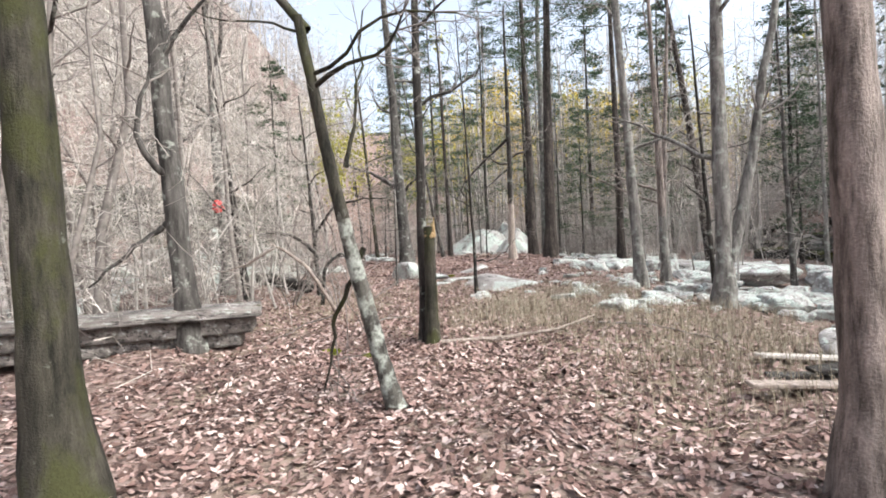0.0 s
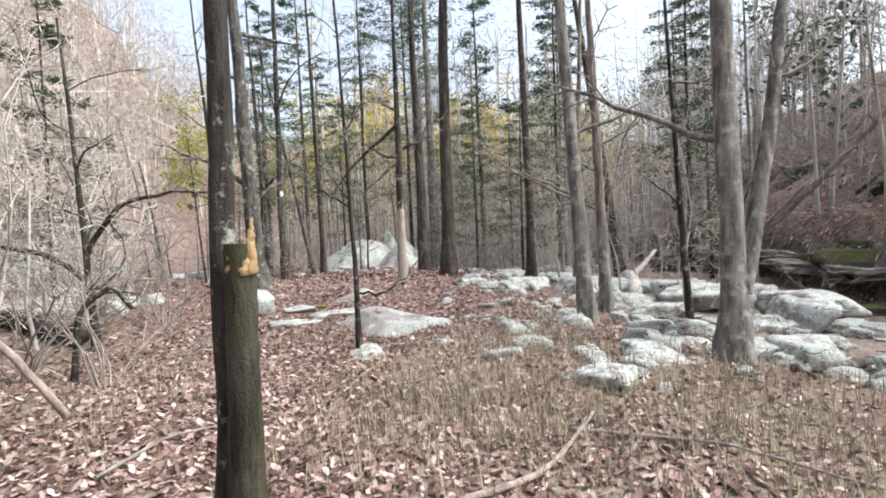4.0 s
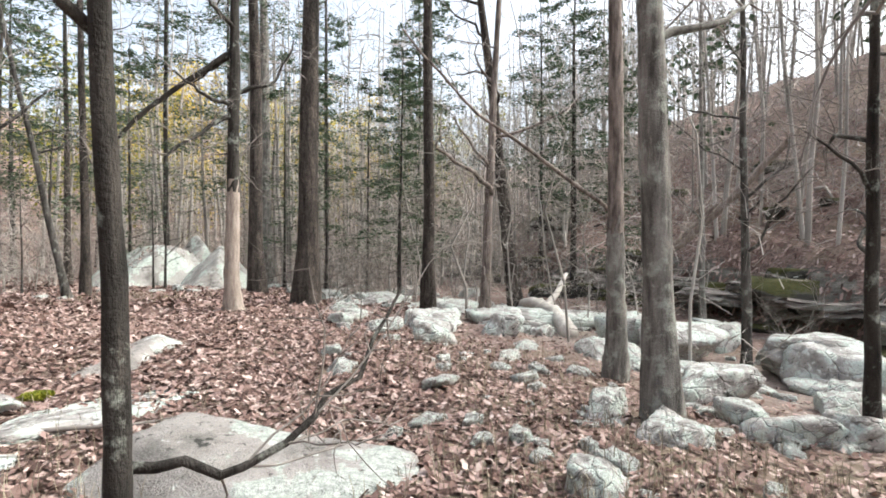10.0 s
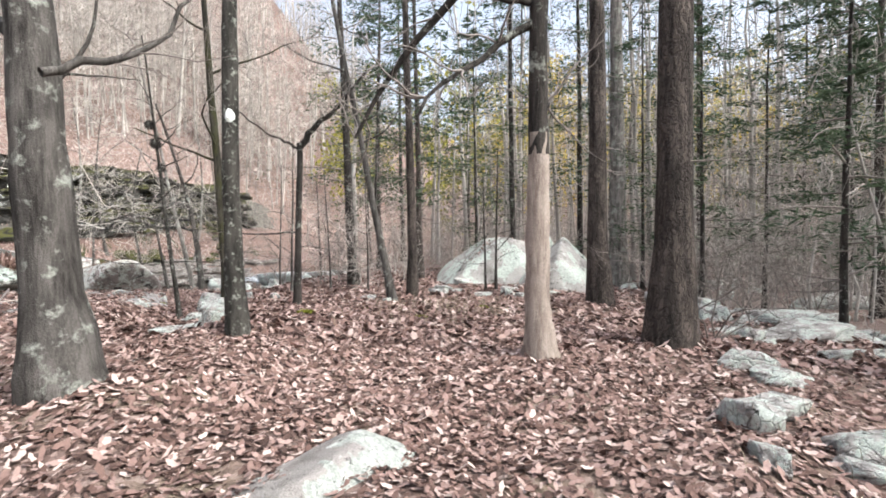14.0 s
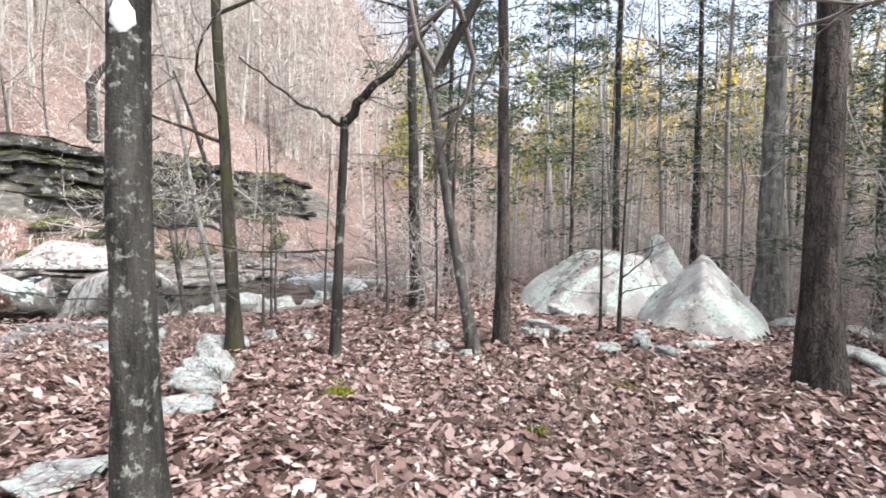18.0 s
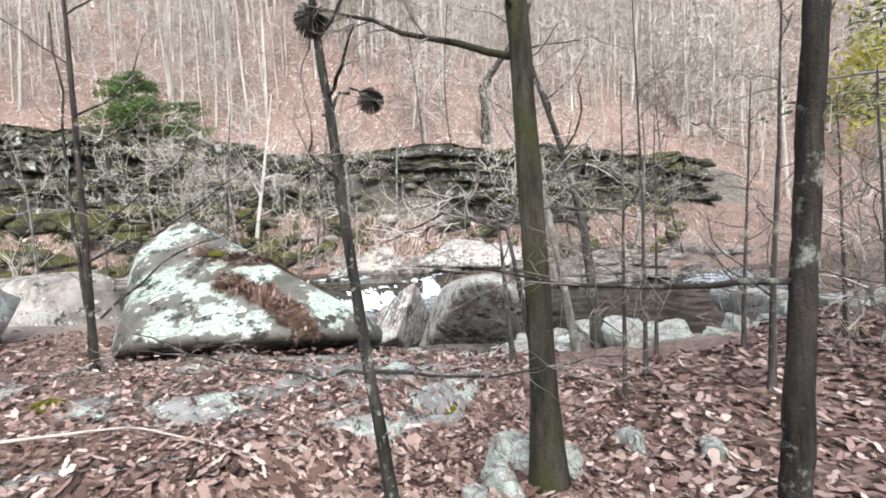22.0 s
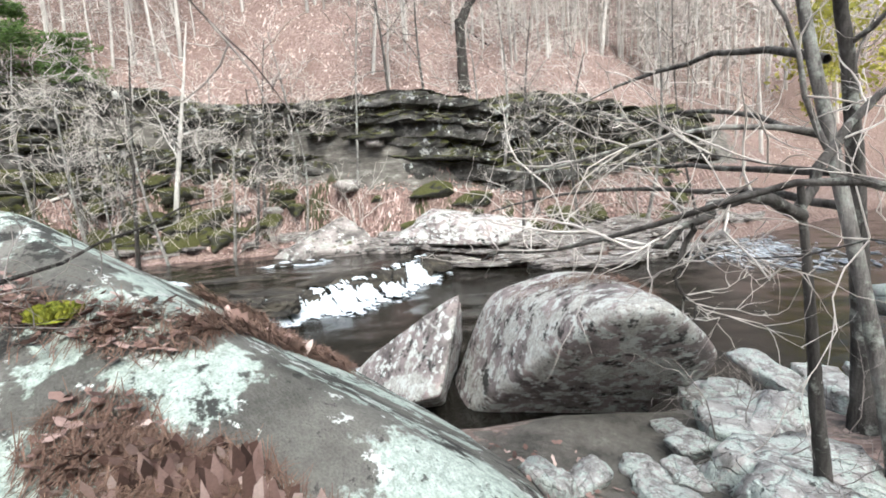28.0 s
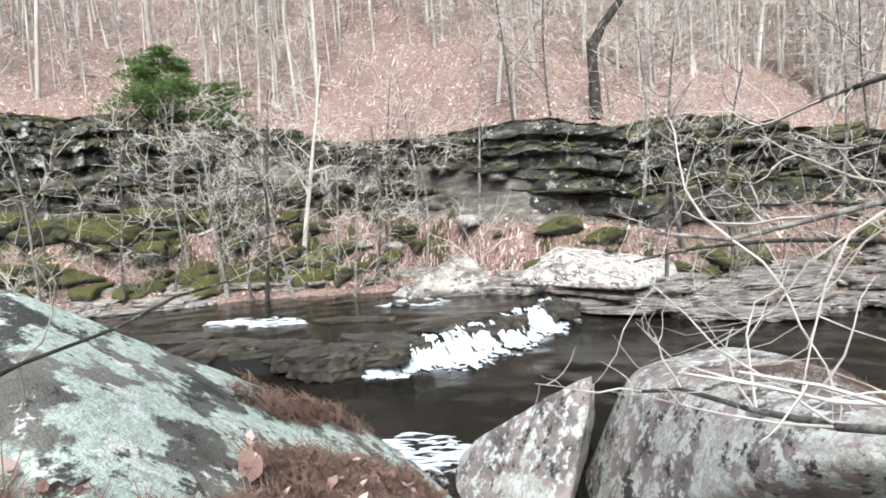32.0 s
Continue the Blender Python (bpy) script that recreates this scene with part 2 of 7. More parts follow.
LITTER = litter_material()
ROCK = rock_material("lichen_rock", (0.61, 0.585, 0.565), (0.43, 0.41, 0.395), (0.17, 0.16, 0.15), (0.68, 0.75, 0.70), 0.495, 1.5, 0.41, split=0.3)
PALE_ROCK = rock_material("pale_boulder_rock", (0.60, 0.58, 0.55), (0.42, 0.405, 0.385), (0.16, 0.15, 0.14), (0.66, 0.74, 0.68), 0.50, 0.9, 0.40, 0.60)
FLAT_ROCK = rock_material("flat_boulder_rock", (0.47, 0.44, 0.42), (0.36, 0.335, 0.32), (0.16, 0.15, 0.14), (0.56, 0.60, 0.56), 0.535, 1.1, 0.40, 0.61)
BOULDER = rock_material("boulder_rock", (0.25, 0.24, 0.22), (0.14, 0.136, 0.122), (0.055, 0.053, 0.047), (0.55, 0.635, 0.575), 0.513, 0.95, 0.455, 0.60, 0.0, 1.0, 0.13)
PINK_ROCK = rock_material("round_boulder_rock", (0.46, 0.385, 0.37), (0.29, 0.25, 0.243), (0.08, 0.074, 0.07), (0.60, 0.59, 0.55), 0.515, 1.3, 0.44, 0.54)
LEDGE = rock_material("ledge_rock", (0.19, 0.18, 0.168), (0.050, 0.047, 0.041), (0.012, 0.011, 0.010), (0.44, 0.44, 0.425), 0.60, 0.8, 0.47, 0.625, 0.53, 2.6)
MOSS_ROCK = rock_material("mossy_rock", (0.10, 0.10, 0.07), (0.045, 0.045, 0.032), (0.018, 0.018, 0.014), (0.20, 0.20, 0.15), 0.62, 1.3, 0.45, 0.68, 0.62)
BANK_ROCK = rock_material("bank_rock", (0.44, 0.395, 0.375), (0.24, 0.215, 0.20), (0.07, 0.064, 0.06), (0.42, 0.42, 0.38), 0.56, 1.1, 0.44, 0.60, 0.34)
BED_ROCK = rock_material("bedrock_stone", (0.40, 0.40, 0.40), (0.26, 0.255, 0.25), (0.12, 0.115, 0.11), (0.56, 0.62, 0.58), 0.56, 1.3, 0.44, 0.60)
WET_ROCK = rock_material("wet_rock", (0.10, 0.088, 0.07), (0.045, 0.040, 0.034), (0.016, 0.015, 0.014), (0.16, 0.14, 0.11), 0.6, 1.1, 0.44, 0.72)
BARK_GREY = bark_material("grey_bark", (0.028, 0.025, 0.023), (0.15, 0.14, 0.13), 1.2, lichen=0.45, moss=0.34)
BARK_PALE = bark_material("pale_bark", (0.07, 0.065, 0.060), (0.32, 0.30, 0.28), 1.2, lichen=0.48)
BARK_PINE = bark_material("pine_bark", (0.026, 0.022, 0.020), (0.165, 0.138, 0.122), 1.0, plates=True)
BARK_DARK = bark_material("dark_bark", (0.015, 0.013, 0.012), (0.075, 0.066, 0.059), 1.4, lichen=0.44)
BARK_MOSS = bark_material("mossy_bark", (0.014, 0.013, 0.010), (0.085, 0.077, 0.060), 1.4, lichen=0.36, moss=0.52)
BARK_SHAG = bark_material("shaggy_bark", (0.075, 0.062, 0.055), (0.38, 0.32, 0.29), 1.6)
BARK_LICHEN = bark_material("lichened_bark", (0.016, 0.015, 0.013), (0.085, 0.080, 0.072), 1.3, lichen=0.445, patch=16.0)
BARK_BIRCH = bark_material("white_lichened_bark", (0.030, 0.027, 0.024), (0.17, 0.16, 0.14), 1.0, lichen=0.525, patch=7.0)
BARK_WHITE = bark_material("white_bark", (0.36, 0.34, 0.31), (0.66, 0.63, 0.59), 1.0)
WOOD_BARE = bark_material("bare_dead_wood", (0.22, 0.175, 0.15), (0.50, 0.43, 0.38), 1.5)
YELLOW_WOOD = plain_material("fresh_split_wood", (0.24, 0.16, 0.08), (0.40, 0.29, 0.16), 14)
TWIG = plain_material("twig_bark", (0.13, 0.115, 0.105), (0.30, 0.27, 0.25), 9)
TWIG_PALE = plain_material("pale_twig_bark", (0.34, 0.31, 0.28), (0.56, 0.52, 0.48), 9)
NEEDLE = plain_material("evergreen_needles", (0.045, 0.080, 0.052), (0.13, 0.175, 0.10), 3, 0.7, True, 0.35)
# Bright yellow copy of NEEDLE: sunshine on the far pines, put into the colour.
NEEDLE_SUN_TINT = plain_material("sun_tinted_needles", (0.26, 0.28, 0.06), (0.50, 0.46, 0.10), 1.2, 0.7, True, 0.5)
TWIG_WHITE = plain_material("white_twig_bark", (0.40, 0.37, 0.34), (0.62, 0.59, 0.55), 9)
NEEDLE_FRESH = plain_material("fresh_needles", (0.07, 0.13, 0.04), (0.18, 0.27, 0.08), 3, 0.7, True, 0.4)
# Bark and twigs paled so that the haze of distance lies in their colour.
HAZED_TRUNK = plain_material("haze_paled_bark", (0.20, 0.185, 0.17), (0.52, 0.49, 0.455), 0.5)
HAZED_TWIG = plain_material("distant_twigs", (0.32, 0.29, 0.262), (0.62, 0.57, 0.53), 0.8, 0.95, True)
# Yellow foliage made brighter by colour, to look sunlit at the valley's end.
GOLD_LEAF = plain_material("sun_tinted_yellow_leaves", (0.62, 0.42, 0.05), (0.80, 0.66, 0.12), 0.5, 0.8, True, 0.5)
MOSS = plain_material("green_moss", (0.10, 0.12, 0.018), (0.27, 0.28, 0.03), 25)
LEAF = leaf_material()
# Lighter copy of LEAF: the far hillside's hazy brightness is put into its tones.
LEAF_PALE = leaf_material("brightened_far_leaf", [(0.0, (0.14, 0.095, 0.08)), (0.5, (0.39, 0.30, 0.265)), (0.85, (0.53, 0.43, 0.39)), (1.0, (0.56, 0.48, 0.44))])
DRY_GRASS = plain_material("dry_grass", (0.28, 0.24, 0.17), (0.46, 0.41, 0.32), 6, 0.9, True)
PINE_STRAW = plain_material("pine_straw", (0.12, 0.072, 0.053), (0.26, 0.17, 0.13), 6, 0.9, True)
WATER, FOAM = water_material(), foam_material()
RED = plain_material("red_ribbon_cloth", (0.75, 0.05, 0.06), (0.85, 0.09, 0.10), 9, 0.6)


# ---- mesh tools ----
def mesh_of(name, verts, faces, mat, smooth=True):
    """A mesh from an array of places and a list of faces, or an array of quads or triangles."""
    me = bpy.data.meshes.new(name)
    verts = np.asarray(verts, np.float32).reshape(-1, 3)
    if isinstance(faces, np.ndarray):
        n, k = faces.shape
        me.vertices.add(len(verts))
        me.vertices.foreach_set("co", verts.ravel())
        me.loops.add(n * k)
        me.loops.foreach_set("vertex_index", faces.astype(np.int32).ravel())
        me.polygons.add(n)
        me.polygons.foreach_set("loop_start", np.arange(0, n * k, k, dtype=np.int32))
        me.polygons.foreach_set("use_smooth", np.full(n, smooth))
        me.update(calc_edges=True)
    else:
        me.from_pydata(verts.tolist(), [], faces)
        me.polygons.foreach_set("use_smooth", np.full(len(me.polygons), smooth))
    me.materials.append(mat)
    return me


class Geo:
    """Gathers quads of many tubes and blades for one mesh."""

    def __init__(self):
        self.v, self.f, self.n = [], [], 0

    def add(self, verts, quads):
        self.v.append(np.asarray(verts, np.float32))
        self.f.append(np.asarray(quads, np.int32) + self.n)
        self.n += len(verts)

    def tube(self, pts, radii, sides=6, rough=0.0, rng=None):
        pts, radii = np.asarray(pts, float), np.asarray(radii, float)
        k = len(pts)
        along = np.gradient(pts, axis=0)
        along /= np.linalg.norm(along, axis=1, keepdims=True) + 1e-9
        ref = np.array([1.0, 0.0, 0.0]) if abs(along[0, 0]) < 0.8 else np.array([0.0, 1.0, 0.0])
        u = np.cross(along, ref)
        u /= np.linalg.norm(u, axis=1, keepdims=True) + 1e-9
        w = np.cross(along, u)
        a = np.linspace(0, 2 * math.pi, sides, endpoint=False)
        ring = u[:, None] * np.cos(a)[None, :, None] + w[:, None] * np.sin(a)[None, :, None]
        r = radii[:, None] * np.ones((k, sides))
        if rough and rng is not None:
            r = r * (1 + rough * rng.normal(size=(k, sides)))
        v = (pts[:, None] + ring * r[:, :, None]).reshape(-1, 3)
        i, j = np.meshgrid(np.arange(k - 1), np.arange(sides), indexing="ij")
        i, j = i.ravel(), j.ravel()
        q = np.stack([i * sides + j, i * sides + (j + 1) % sides, (i + 1) * sides + (j + 1) % sides, (i + 1) * sides + j], 1)
        self.add(v, q)

    def mesh(self, name, mat, smooth=True):
        return mesh_of(name, np.concatenate(self.v), np.concatenate(self.f), mat, smooth)


def link(name, me, parent=None, label="", category="", group="", kind=""):
    ob = new(name, me)
    if parent is not None:
        ob.parent = parent
    return tagged(ob, label, category, group, kind)


def smoothstep(a, b, x):
    s = np.clip((np.asarray(x, float) - a) / (b - a), 0, 1)
    return s * s * (3 - 2 * s)


def bell(x, mid, wide):
    return np.exp(-(((np.asarray(x, float) - mid) / wide) ** 2))


def ripple(x, y, size, seed):
    """Cheap smooth unevenness, about -1 to 1."""
    g = np.random.default_rng(seed)
    out = 0
    for k in range(5):
        a, ph, s = g.uniform(0, 2 * math.pi), g.uniform(0, 6.28), g.uniform(0.7, 1.6) / size
        out = out + np.sin((x * math.cos(a) + y * math.sin(a)) * s * 6.28 + ph + 1.3 * np.sin((x * math.sin(a) - y * math.cos(a)) * s * 4.1 + ph))
    return out / 3.2


NEAR_BANK = ((-40, -17), (5, -14.5), (15, -13.2), (20, -12.4), (24, -11.2), (27, -8.9), (29.8, -5.9), (36, -4.7), (45, -4.2), (80, 3))
FAR_BANK = ((-40, -33), (8, -29.5), (20, -28.2), (25, -27.5), (28.5, -26.3), (32, -24.0), (34.2, -20.5), (35.5, -17.0), (37.5, -14.3), (43, -12.6), (80, -6))


def bank(line, y):
    ys, xs = zip(*line)
    return sum(np.interp(np.asarray(y, float) + d, ys, xs) for d in (-1.2, -0.4, 0.4, 1.2)) / 4


CLIFF_FOOT = ((6, 3.0), (22, 3.1), (29, 3.3), (32, 2.8), (35, 2.1), (38, 1.8), (42, 2.4), (52, 2.2))
CLIFF_TOP = ((6, 7.0), (22, 7.3), (29, 6.9), (32, 6.0), (35, 5.2), (38, 5.0), (42, 5.0), (52, 4.4))


SHELF_EDGE = ((19.5, -9.4), (21.3, -8.0), (22.2, -7.35), (22.7, -7.1), (23.4, -6.85), (23.9, -6.7), (24.4, -6.1), (25.2, -5.5), (27.0, -5.4), (30, -5.2))


def land(x, y):
    """The height of the ground."""
    x, y = np.asarray(x, float), np.asarray(y, float)
    near = np.interp(y, (-30, 0, 6, 10, 13, 16.5, 20, 24, 30, 45), (0.05, 0.0, -0.08, 0.0, -0.04, 0.1, 0.2, 0.06, -0.1, -0.3))
    near = near - 0.36 * smoothstep(2.6, 7.0, x) * smoothstep(4, 9, y) - 0.42 * smoothstep(6.5, 9.5, x) * smoothstep(2, 14, y)
    near = near + 0.30 * smoothstep(-1.5, -6.0, x) * bell(y, 21.5, 4.5) + 0.22 * bell(x, -0.8, 1.4) * bell(y, 18.6, 2.4)
    near = near - 0.35 * smoothstep(-4, -11, x) * smoothstep(19, 12, y) - 0.35 * smoothstep(-3.4, -6.5, x) * smoothstep(25.5, 28.5, y)
    past = np.interp(y, *zip(*SHELF_EDGE)) - x
    near = near - 0.52 * smoothstep(0.0, 0.55, past) * smoothstep(21.6, 22.8, y) * smoothstep(28.5, 26.0, y)
    near = near - 0.42 * smoothstep(0.0, 0.4, past) * smoothstep(2.4, 1.5, past) * smoothstep(21.9, 22.6, y) * smoothstep(25.2, 24.5, y)
    gully = x - np.interp(y, (20.5, 21.3, 22.2, 23.0, 23.9, 25.0), (-2.7, -2.95, -3.45, -3.75, -4.1, -4.3))
    near = near - 0.24 * smoothstep(-0.9, -0.3, gully) * smoothstep(0.75, 0.35, gully) * smoothstep(20.6, 21.6, y) * smoothstep(25.2, 24.0, y)
    foot = 12.0 + 0.36 * (y - 11)
    up = x - foot
    near = near + (1.0 + 0.35 * ripple(x, y, 4.0, 14)) * smoothstep(0.2, 1.3, up) + (0.16 * ripple(x, y, 2.2, 15) + 0.3 * ripple(x, y, 6.0, 16)) * smoothstep(0.8, 3.0, up) + 0.56 * np.maximum(up - 0.8, 0) * (1 - 0.35 * smoothstep(15, 60, up)) * smoothstep(140, 50, y)
    near = near + 0.05 * ripple(x, y, 3.2, 4) + 0.02 * ripple(x, y, 0.9, 5)
    dn, df = (bank(NEAR_BANK, y) - x) * 0.85, (bank(FAR_BANK, y) - x) * 0.85
    bed = -1.75 + 0.15 * ripple(x, y, 2.0, 8)
    foot_z, top_z = bank(CLIFF_FOOT, y), bank(CLIFF_TOP, y)
    fade = smoothstep(70, 52, y)
    far = -1.3 + 0.85 * smoothstep(-0.6, 0.5, df) + (foot_z + 0.3) * (0.14 * smoothstep(0.2, 1.6, df) + 0.86 * smoothstep(1.7, 3.8, df)) * fade + (top_z - foot_z) * smoothstep(4.0, 4.9, df) * fade
    side = (1 - x) - 0.29 * (y - 18.6)
    far = far + 0.84 * np.maximum(df - 5.5, 0) * smoothstep(-14, 6, side) * (1 - 0.3 * smoothstep(40, 120, df)) + 0.10 * ripple(x, y, 2.6, 6)
    wet = smoothstep(-0.6, 1.6, dn)
    h = near * (1 - wet) + bed * wet
    h = np.where(df > -1.5, h * (1 - smoothstep(-1.5, 0.2, df)) + far * smoothstep(-1.5, 0.2, df), h)
    return h + 32 * smoothstep(66, 165, y - 0.9 * np.minimum(x + 6, 0) * smoothstep(40, 60, y)) * (0.85 + 0.15 * ripple(x, y, 60, 11)) + 22 * smoothstep(-25, -120, y)


def ground(x, y):
    return float(land(x, y))


# ---- ground and creek ----
def spaced(mid_lo, mid_hi, step, far, grow=1.09):
    vals = list(np.arange(mid_lo, mid_hi + step / 2, step))
    s, a, b = step, vals[0], vals[-1]
    lo, hi = [], []
    while b < far:
        s *= grow
        a, b = a - s, b + s
        lo.append(a), hi.append(b)
    return np.array(lo[::-1] + vals + hi)


gx, gy = spaced(-30, 16, 0.22, 900), spaced(-1, 42, 0.22, 900)
GX, GY = np.meshgrid(gx, gy)
GZ = land(GX, GY)
gi, gj = np.meshgrid(np.arange(len(gy) - 1), np.arange(len(gx) - 1), indexing="ij")
gn = len(gx)
quads = np.stack([gi * gn + gj, gi * gn + gj + 1, (gi + 1) * gn + gj + 1, (gi + 1) * gn + gj], -1).reshape(-1, 4)
ground_mesh = mesh_of("ground", np.stack([GX, GY, GZ], -1), quads, LITTER)
grassy = np.clip(bell(GX, 2.4, 2.2) * bell(GY, 8.5, 4.0) * 1.2 + 0.5 * bell(GX, -2.4, 2.0) * bell(GY, 10.5, 3.0) + 0.35 * ripple(GX, GY, 2.2, 21), 0, 1) * smoothstep(26, 20, GY) * smoothstep(-6, -3, GX)
shore = np.clip(0.4 * smoothstep(5.2, 8.0, GX) * smoothstep(3, 9, GY) * smoothstep(11.5, 9.5, GX) + smoothstep(-2.5, -0.5, bank(NEAR_BANK, GY) - GX) * smoothstep(-2, -3, bank(FAR_BANK, GY) - GX), 0, 1) * 0.8 * smoothstep(52, 40, GY) * (1 - 0.9 * bell(GX, -8.0, 2.6) * bell(GY, 25.5, 4.0))
beyond = (bank(FAR_BANK, GY) - GX) * 0.85
stony = smoothstep(3.2, 3.8, beyond) * smoothstep(5.6, 4.9, beyond) * smoothstep(60, 48, GY) + 0.42 * smoothstep(-0.5, 0.5, GX - 12.0 - 0.36 * (GY - 11)) * smoothstep(2.2, 1.2, GX - 12.0 - 0.36 * (GY - 11)) * smoothstep(-2, 6, GY) * smoothstep(45, 32, GY)
mossy = np.clip(smoothstep(1.2, 2.2, beyond) * smoothstep(4.4, 3.9, beyond) * (0.10 + 0.22 * smoothstep(36, 31, GY) + 0.55 * ripple(GX, GY, 2.2, 61)) + 0.5 * bell(beyond, 5.3, 0.7) * (0.4 + ripple(GX, GY, 2.4, 62)), 0, 1) * smoothstep(60, 48, GY)
stony = np.clip(stony + 0.34 * bell(GX, -6.2, 2.2) * bell(GY, 22.4, 2.6) + 0.8 * bell(GX, -7.3, 1.5) * bell(GY, 26.2, 2.2), 0, 1)
mossy = np.clip(mossy + 0.8 * bell(GX, 0.3, 1.6) * bell(GY, 22.6, 1.0) * (ripple(GX, GY, 0.9, 63) > 0.25), 0, 1)
for layer, vals in (("grass", grassy), ("silt", shore), ("stone", np.clip(stony, 0, 1)), ("moss", mossy)):
    ground_mesh.attributes.new(layer, "FLOAT", "POINT").data.foreach_set("value", vals.astype(np.float32).ravel())
link("ground", ground_mesh, label="uneven forest floor covered in fallen brown leaves", category="ground", kind="structure")

UPPER, LOWER = -0.52, -1.0
FALL = ((6, -31), (20, -24), (24.5, -19.6), (27.4, -16.3), (33.4, -17.3), (36, -19.8), (42, -24))


def creek_level(x, y):
    """The pool under the far ledges stands higher than the near one; the water drops between them."""
    return LOWER + (UPPER - LOWER) * smoothstep(-0.1, 0.8, bank(FALL, y) - x)


def water_sheet(name, x0, x1, y0, y1, keep, label):
    xs, ys = np.arange(x0, x1, 0.2), np.arange(y0, y1, 0.2)
    X, Y = np.meshgrid(xs, ys)
    Z = creek_level(X, Y) + 0.012 * ripple(X, Y, 0.7, 31) + 0.02 * ripple(X, Y, 1.9, 32)
    i, j = np.meshgrid(np.arange(len(ys) - 1), np.arange(len(xs) - 1), indexing="ij")
    ok = keep(X, Y)[:-1, :-1].ravel()
    n = len(xs)
    q = np.stack([i * n + j, i * n + j + 1, (i + 1) * n + j + 1, (i + 1) * n + j], -1).reshape(-1, 4)[ok]
    me = mesh_of(name, np.stack([X, Y, Z], -1), q, WATER)
    drop = bank(FALL, Y) - X
    # The wide upstream patch also paints in the sky's pale reflection.
    fast = 0.50 * bell(drop, 0.1, 0.55) * smoothstep(26.6, 27.4, Y) * smoothstep(34.6, 33.6, Y) + 0.42 * bell(X, -10.6, 2.6) * bell(Y, 42.5, 5.0) + 0.36 * bell(X, -21.0, 1.0) * bell(Y, 31.2, 1.0)
    fast = fast + 0.5 * bell(X, -21.8, 1.2) * bell(Y, 26.4, 0.6) + 0.40 * bell(X, -12.4, 0.9) * bell(Y, 26.6, 1.0) + 0.42 * bell(X, -17.0, 3.0) * bell(Y, 18.0, 3.0) + 0.25 * bell(X, -7.4, 2.0) * bell(Y, 33.5, 3.0)
    me.attributes.new("fast", "FLOAT", "POINT").data.foreach_set("value", fast.astype(np.float32).ravel())
    return link(name, me, label=label, category="water", kind="structure")


water_sheet("water", -36, 6, -30, 80, lambda x, y: (bank(NEAR_BANK, y) - x > -3) & (bank(FAR_BANK, y) - x < 3), "dark clear creek water with small ripples and white riffles")


# ---- rocks ----
def hewn(name, mat, planes, seed, blunt=9.0, rough=0.06, detail=4):
    """A stone bounded by planes (normal, distance from its middle), with edges rounded by blunt and a weathered face."""
    g = np.random.default_rng(seed)
    bm = bmesh.new()
    bmesh.ops.create_icosphere(bm, subdivisions=detail, radius=1.0)
    d = np.array([p.co for p in bm.verts])
    d /= np.linalg.norm(d, axis=1, keepdims=True)
    total = np.full(len(d), 1e-9)
    for nx, ny, nz, dist in planes:
        n = np.array([nx, ny, nz]) / math.sqrt(nx * nx + ny * ny + nz * nz)
        total += np.maximum(d @ n, 0) ** blunt / dist**blunt
    v = d * (total ** (-1 / blunt))[:, None]
    size = float(np.mean(np.linalg.norm(v, axis=1)))
    off = g.uniform(0, 50, 3)
    for freq, amount in ((0.8, rough), (2.2, rough * 0.5), (6.0, rough * 0.22), (14.0, rough * 0.10)):
        k = np.array([noise.noise(Vector(p * (freq / size) + off)) for p in v])
        v = v * (1 + amount * k)[:, None]
    for p, c in zip(bm.verts, v):
        p.co = c
    me = bpy.data.meshes.new(name)
    bm.to_mesh(me)
    bm.free()
    me.polygons.foreach_set("use_smooth", np.full(len(me.polygons), True))
    me.materials.append(mat)
    return me


def random_stone(name, mat, seed, detail=3, flat=0.62, faces=11, blunt=52.0, rough=0.07):
    g = np.random.default_rng(seed)
    planes = [(0, 0, 1, flat * g.uniform(0.75, 1.0) * 0.5), (0, 0, -1, 0.4)]
    for _ in range(faces):
        n = g.normal(size=3) * (1, 1, 0.75)
        planes.append((*n, g.uniform(0.36, 0.54)))
    return hewn(name, mat, planes, seed, blunt, rough, detail)


def slab(name, mat, seed, corners=7, steps=5, wear=0.05):
    """A flat bed of stone of width 1 and thickness 1, with a broken outline and split sides."""
    g = np.random.default_rng(seed)
    a = np.sort((np.arange(corners) + g.uniform(-0.3, 0.3, corners)) / corners * 6.283)
    r = g.uniform(0.40, 0.56, corners)
    c = np.stack([r * np.cos(a), r * np.sin(a)], 1)
    edge = np.concatenate([c[k] + (c[(k + 1) % corners] - c[k]) * (np.arange(steps) / steps)[:, None] for k in range(corners)])
    n = len(edge)
    rows, inset = [], (0.92, 1.0, 0.97, 1.02, 0.95, 1.0, 0.97, 0.6, 0.25)
    for z, k in zip((-0.5, -0.38, -0.1, -0.06, 0.16, 0.22, 0.46, 0.5, 0.52), inset):
        jag = g.normal(size=(n, 2)) * wear * 0.4
        rows.append(np.concatenate([edge * (k + 0.03 * g.normal(size=(n, 1))) + jag, np.full((n, 1), z) + 0.05 * g.normal(size=(n, 1))], 1))
    m = len(rows)
    v = np.concatenate(rows + [np.array([[0, 0, 0.5]])])
    f = [(i * n + j, i * n + (j + 1) % n, (i + 1) * n + (j + 1) % n, (i + 1) * n + j) for i in range(m - 1) for j in range(n)]
    f += [((m - 1) * n + j, (m - 1) * n + (j + 1) % n, m * n) for j in range(n)]
    return mesh_of(name, v, f, mat, False)


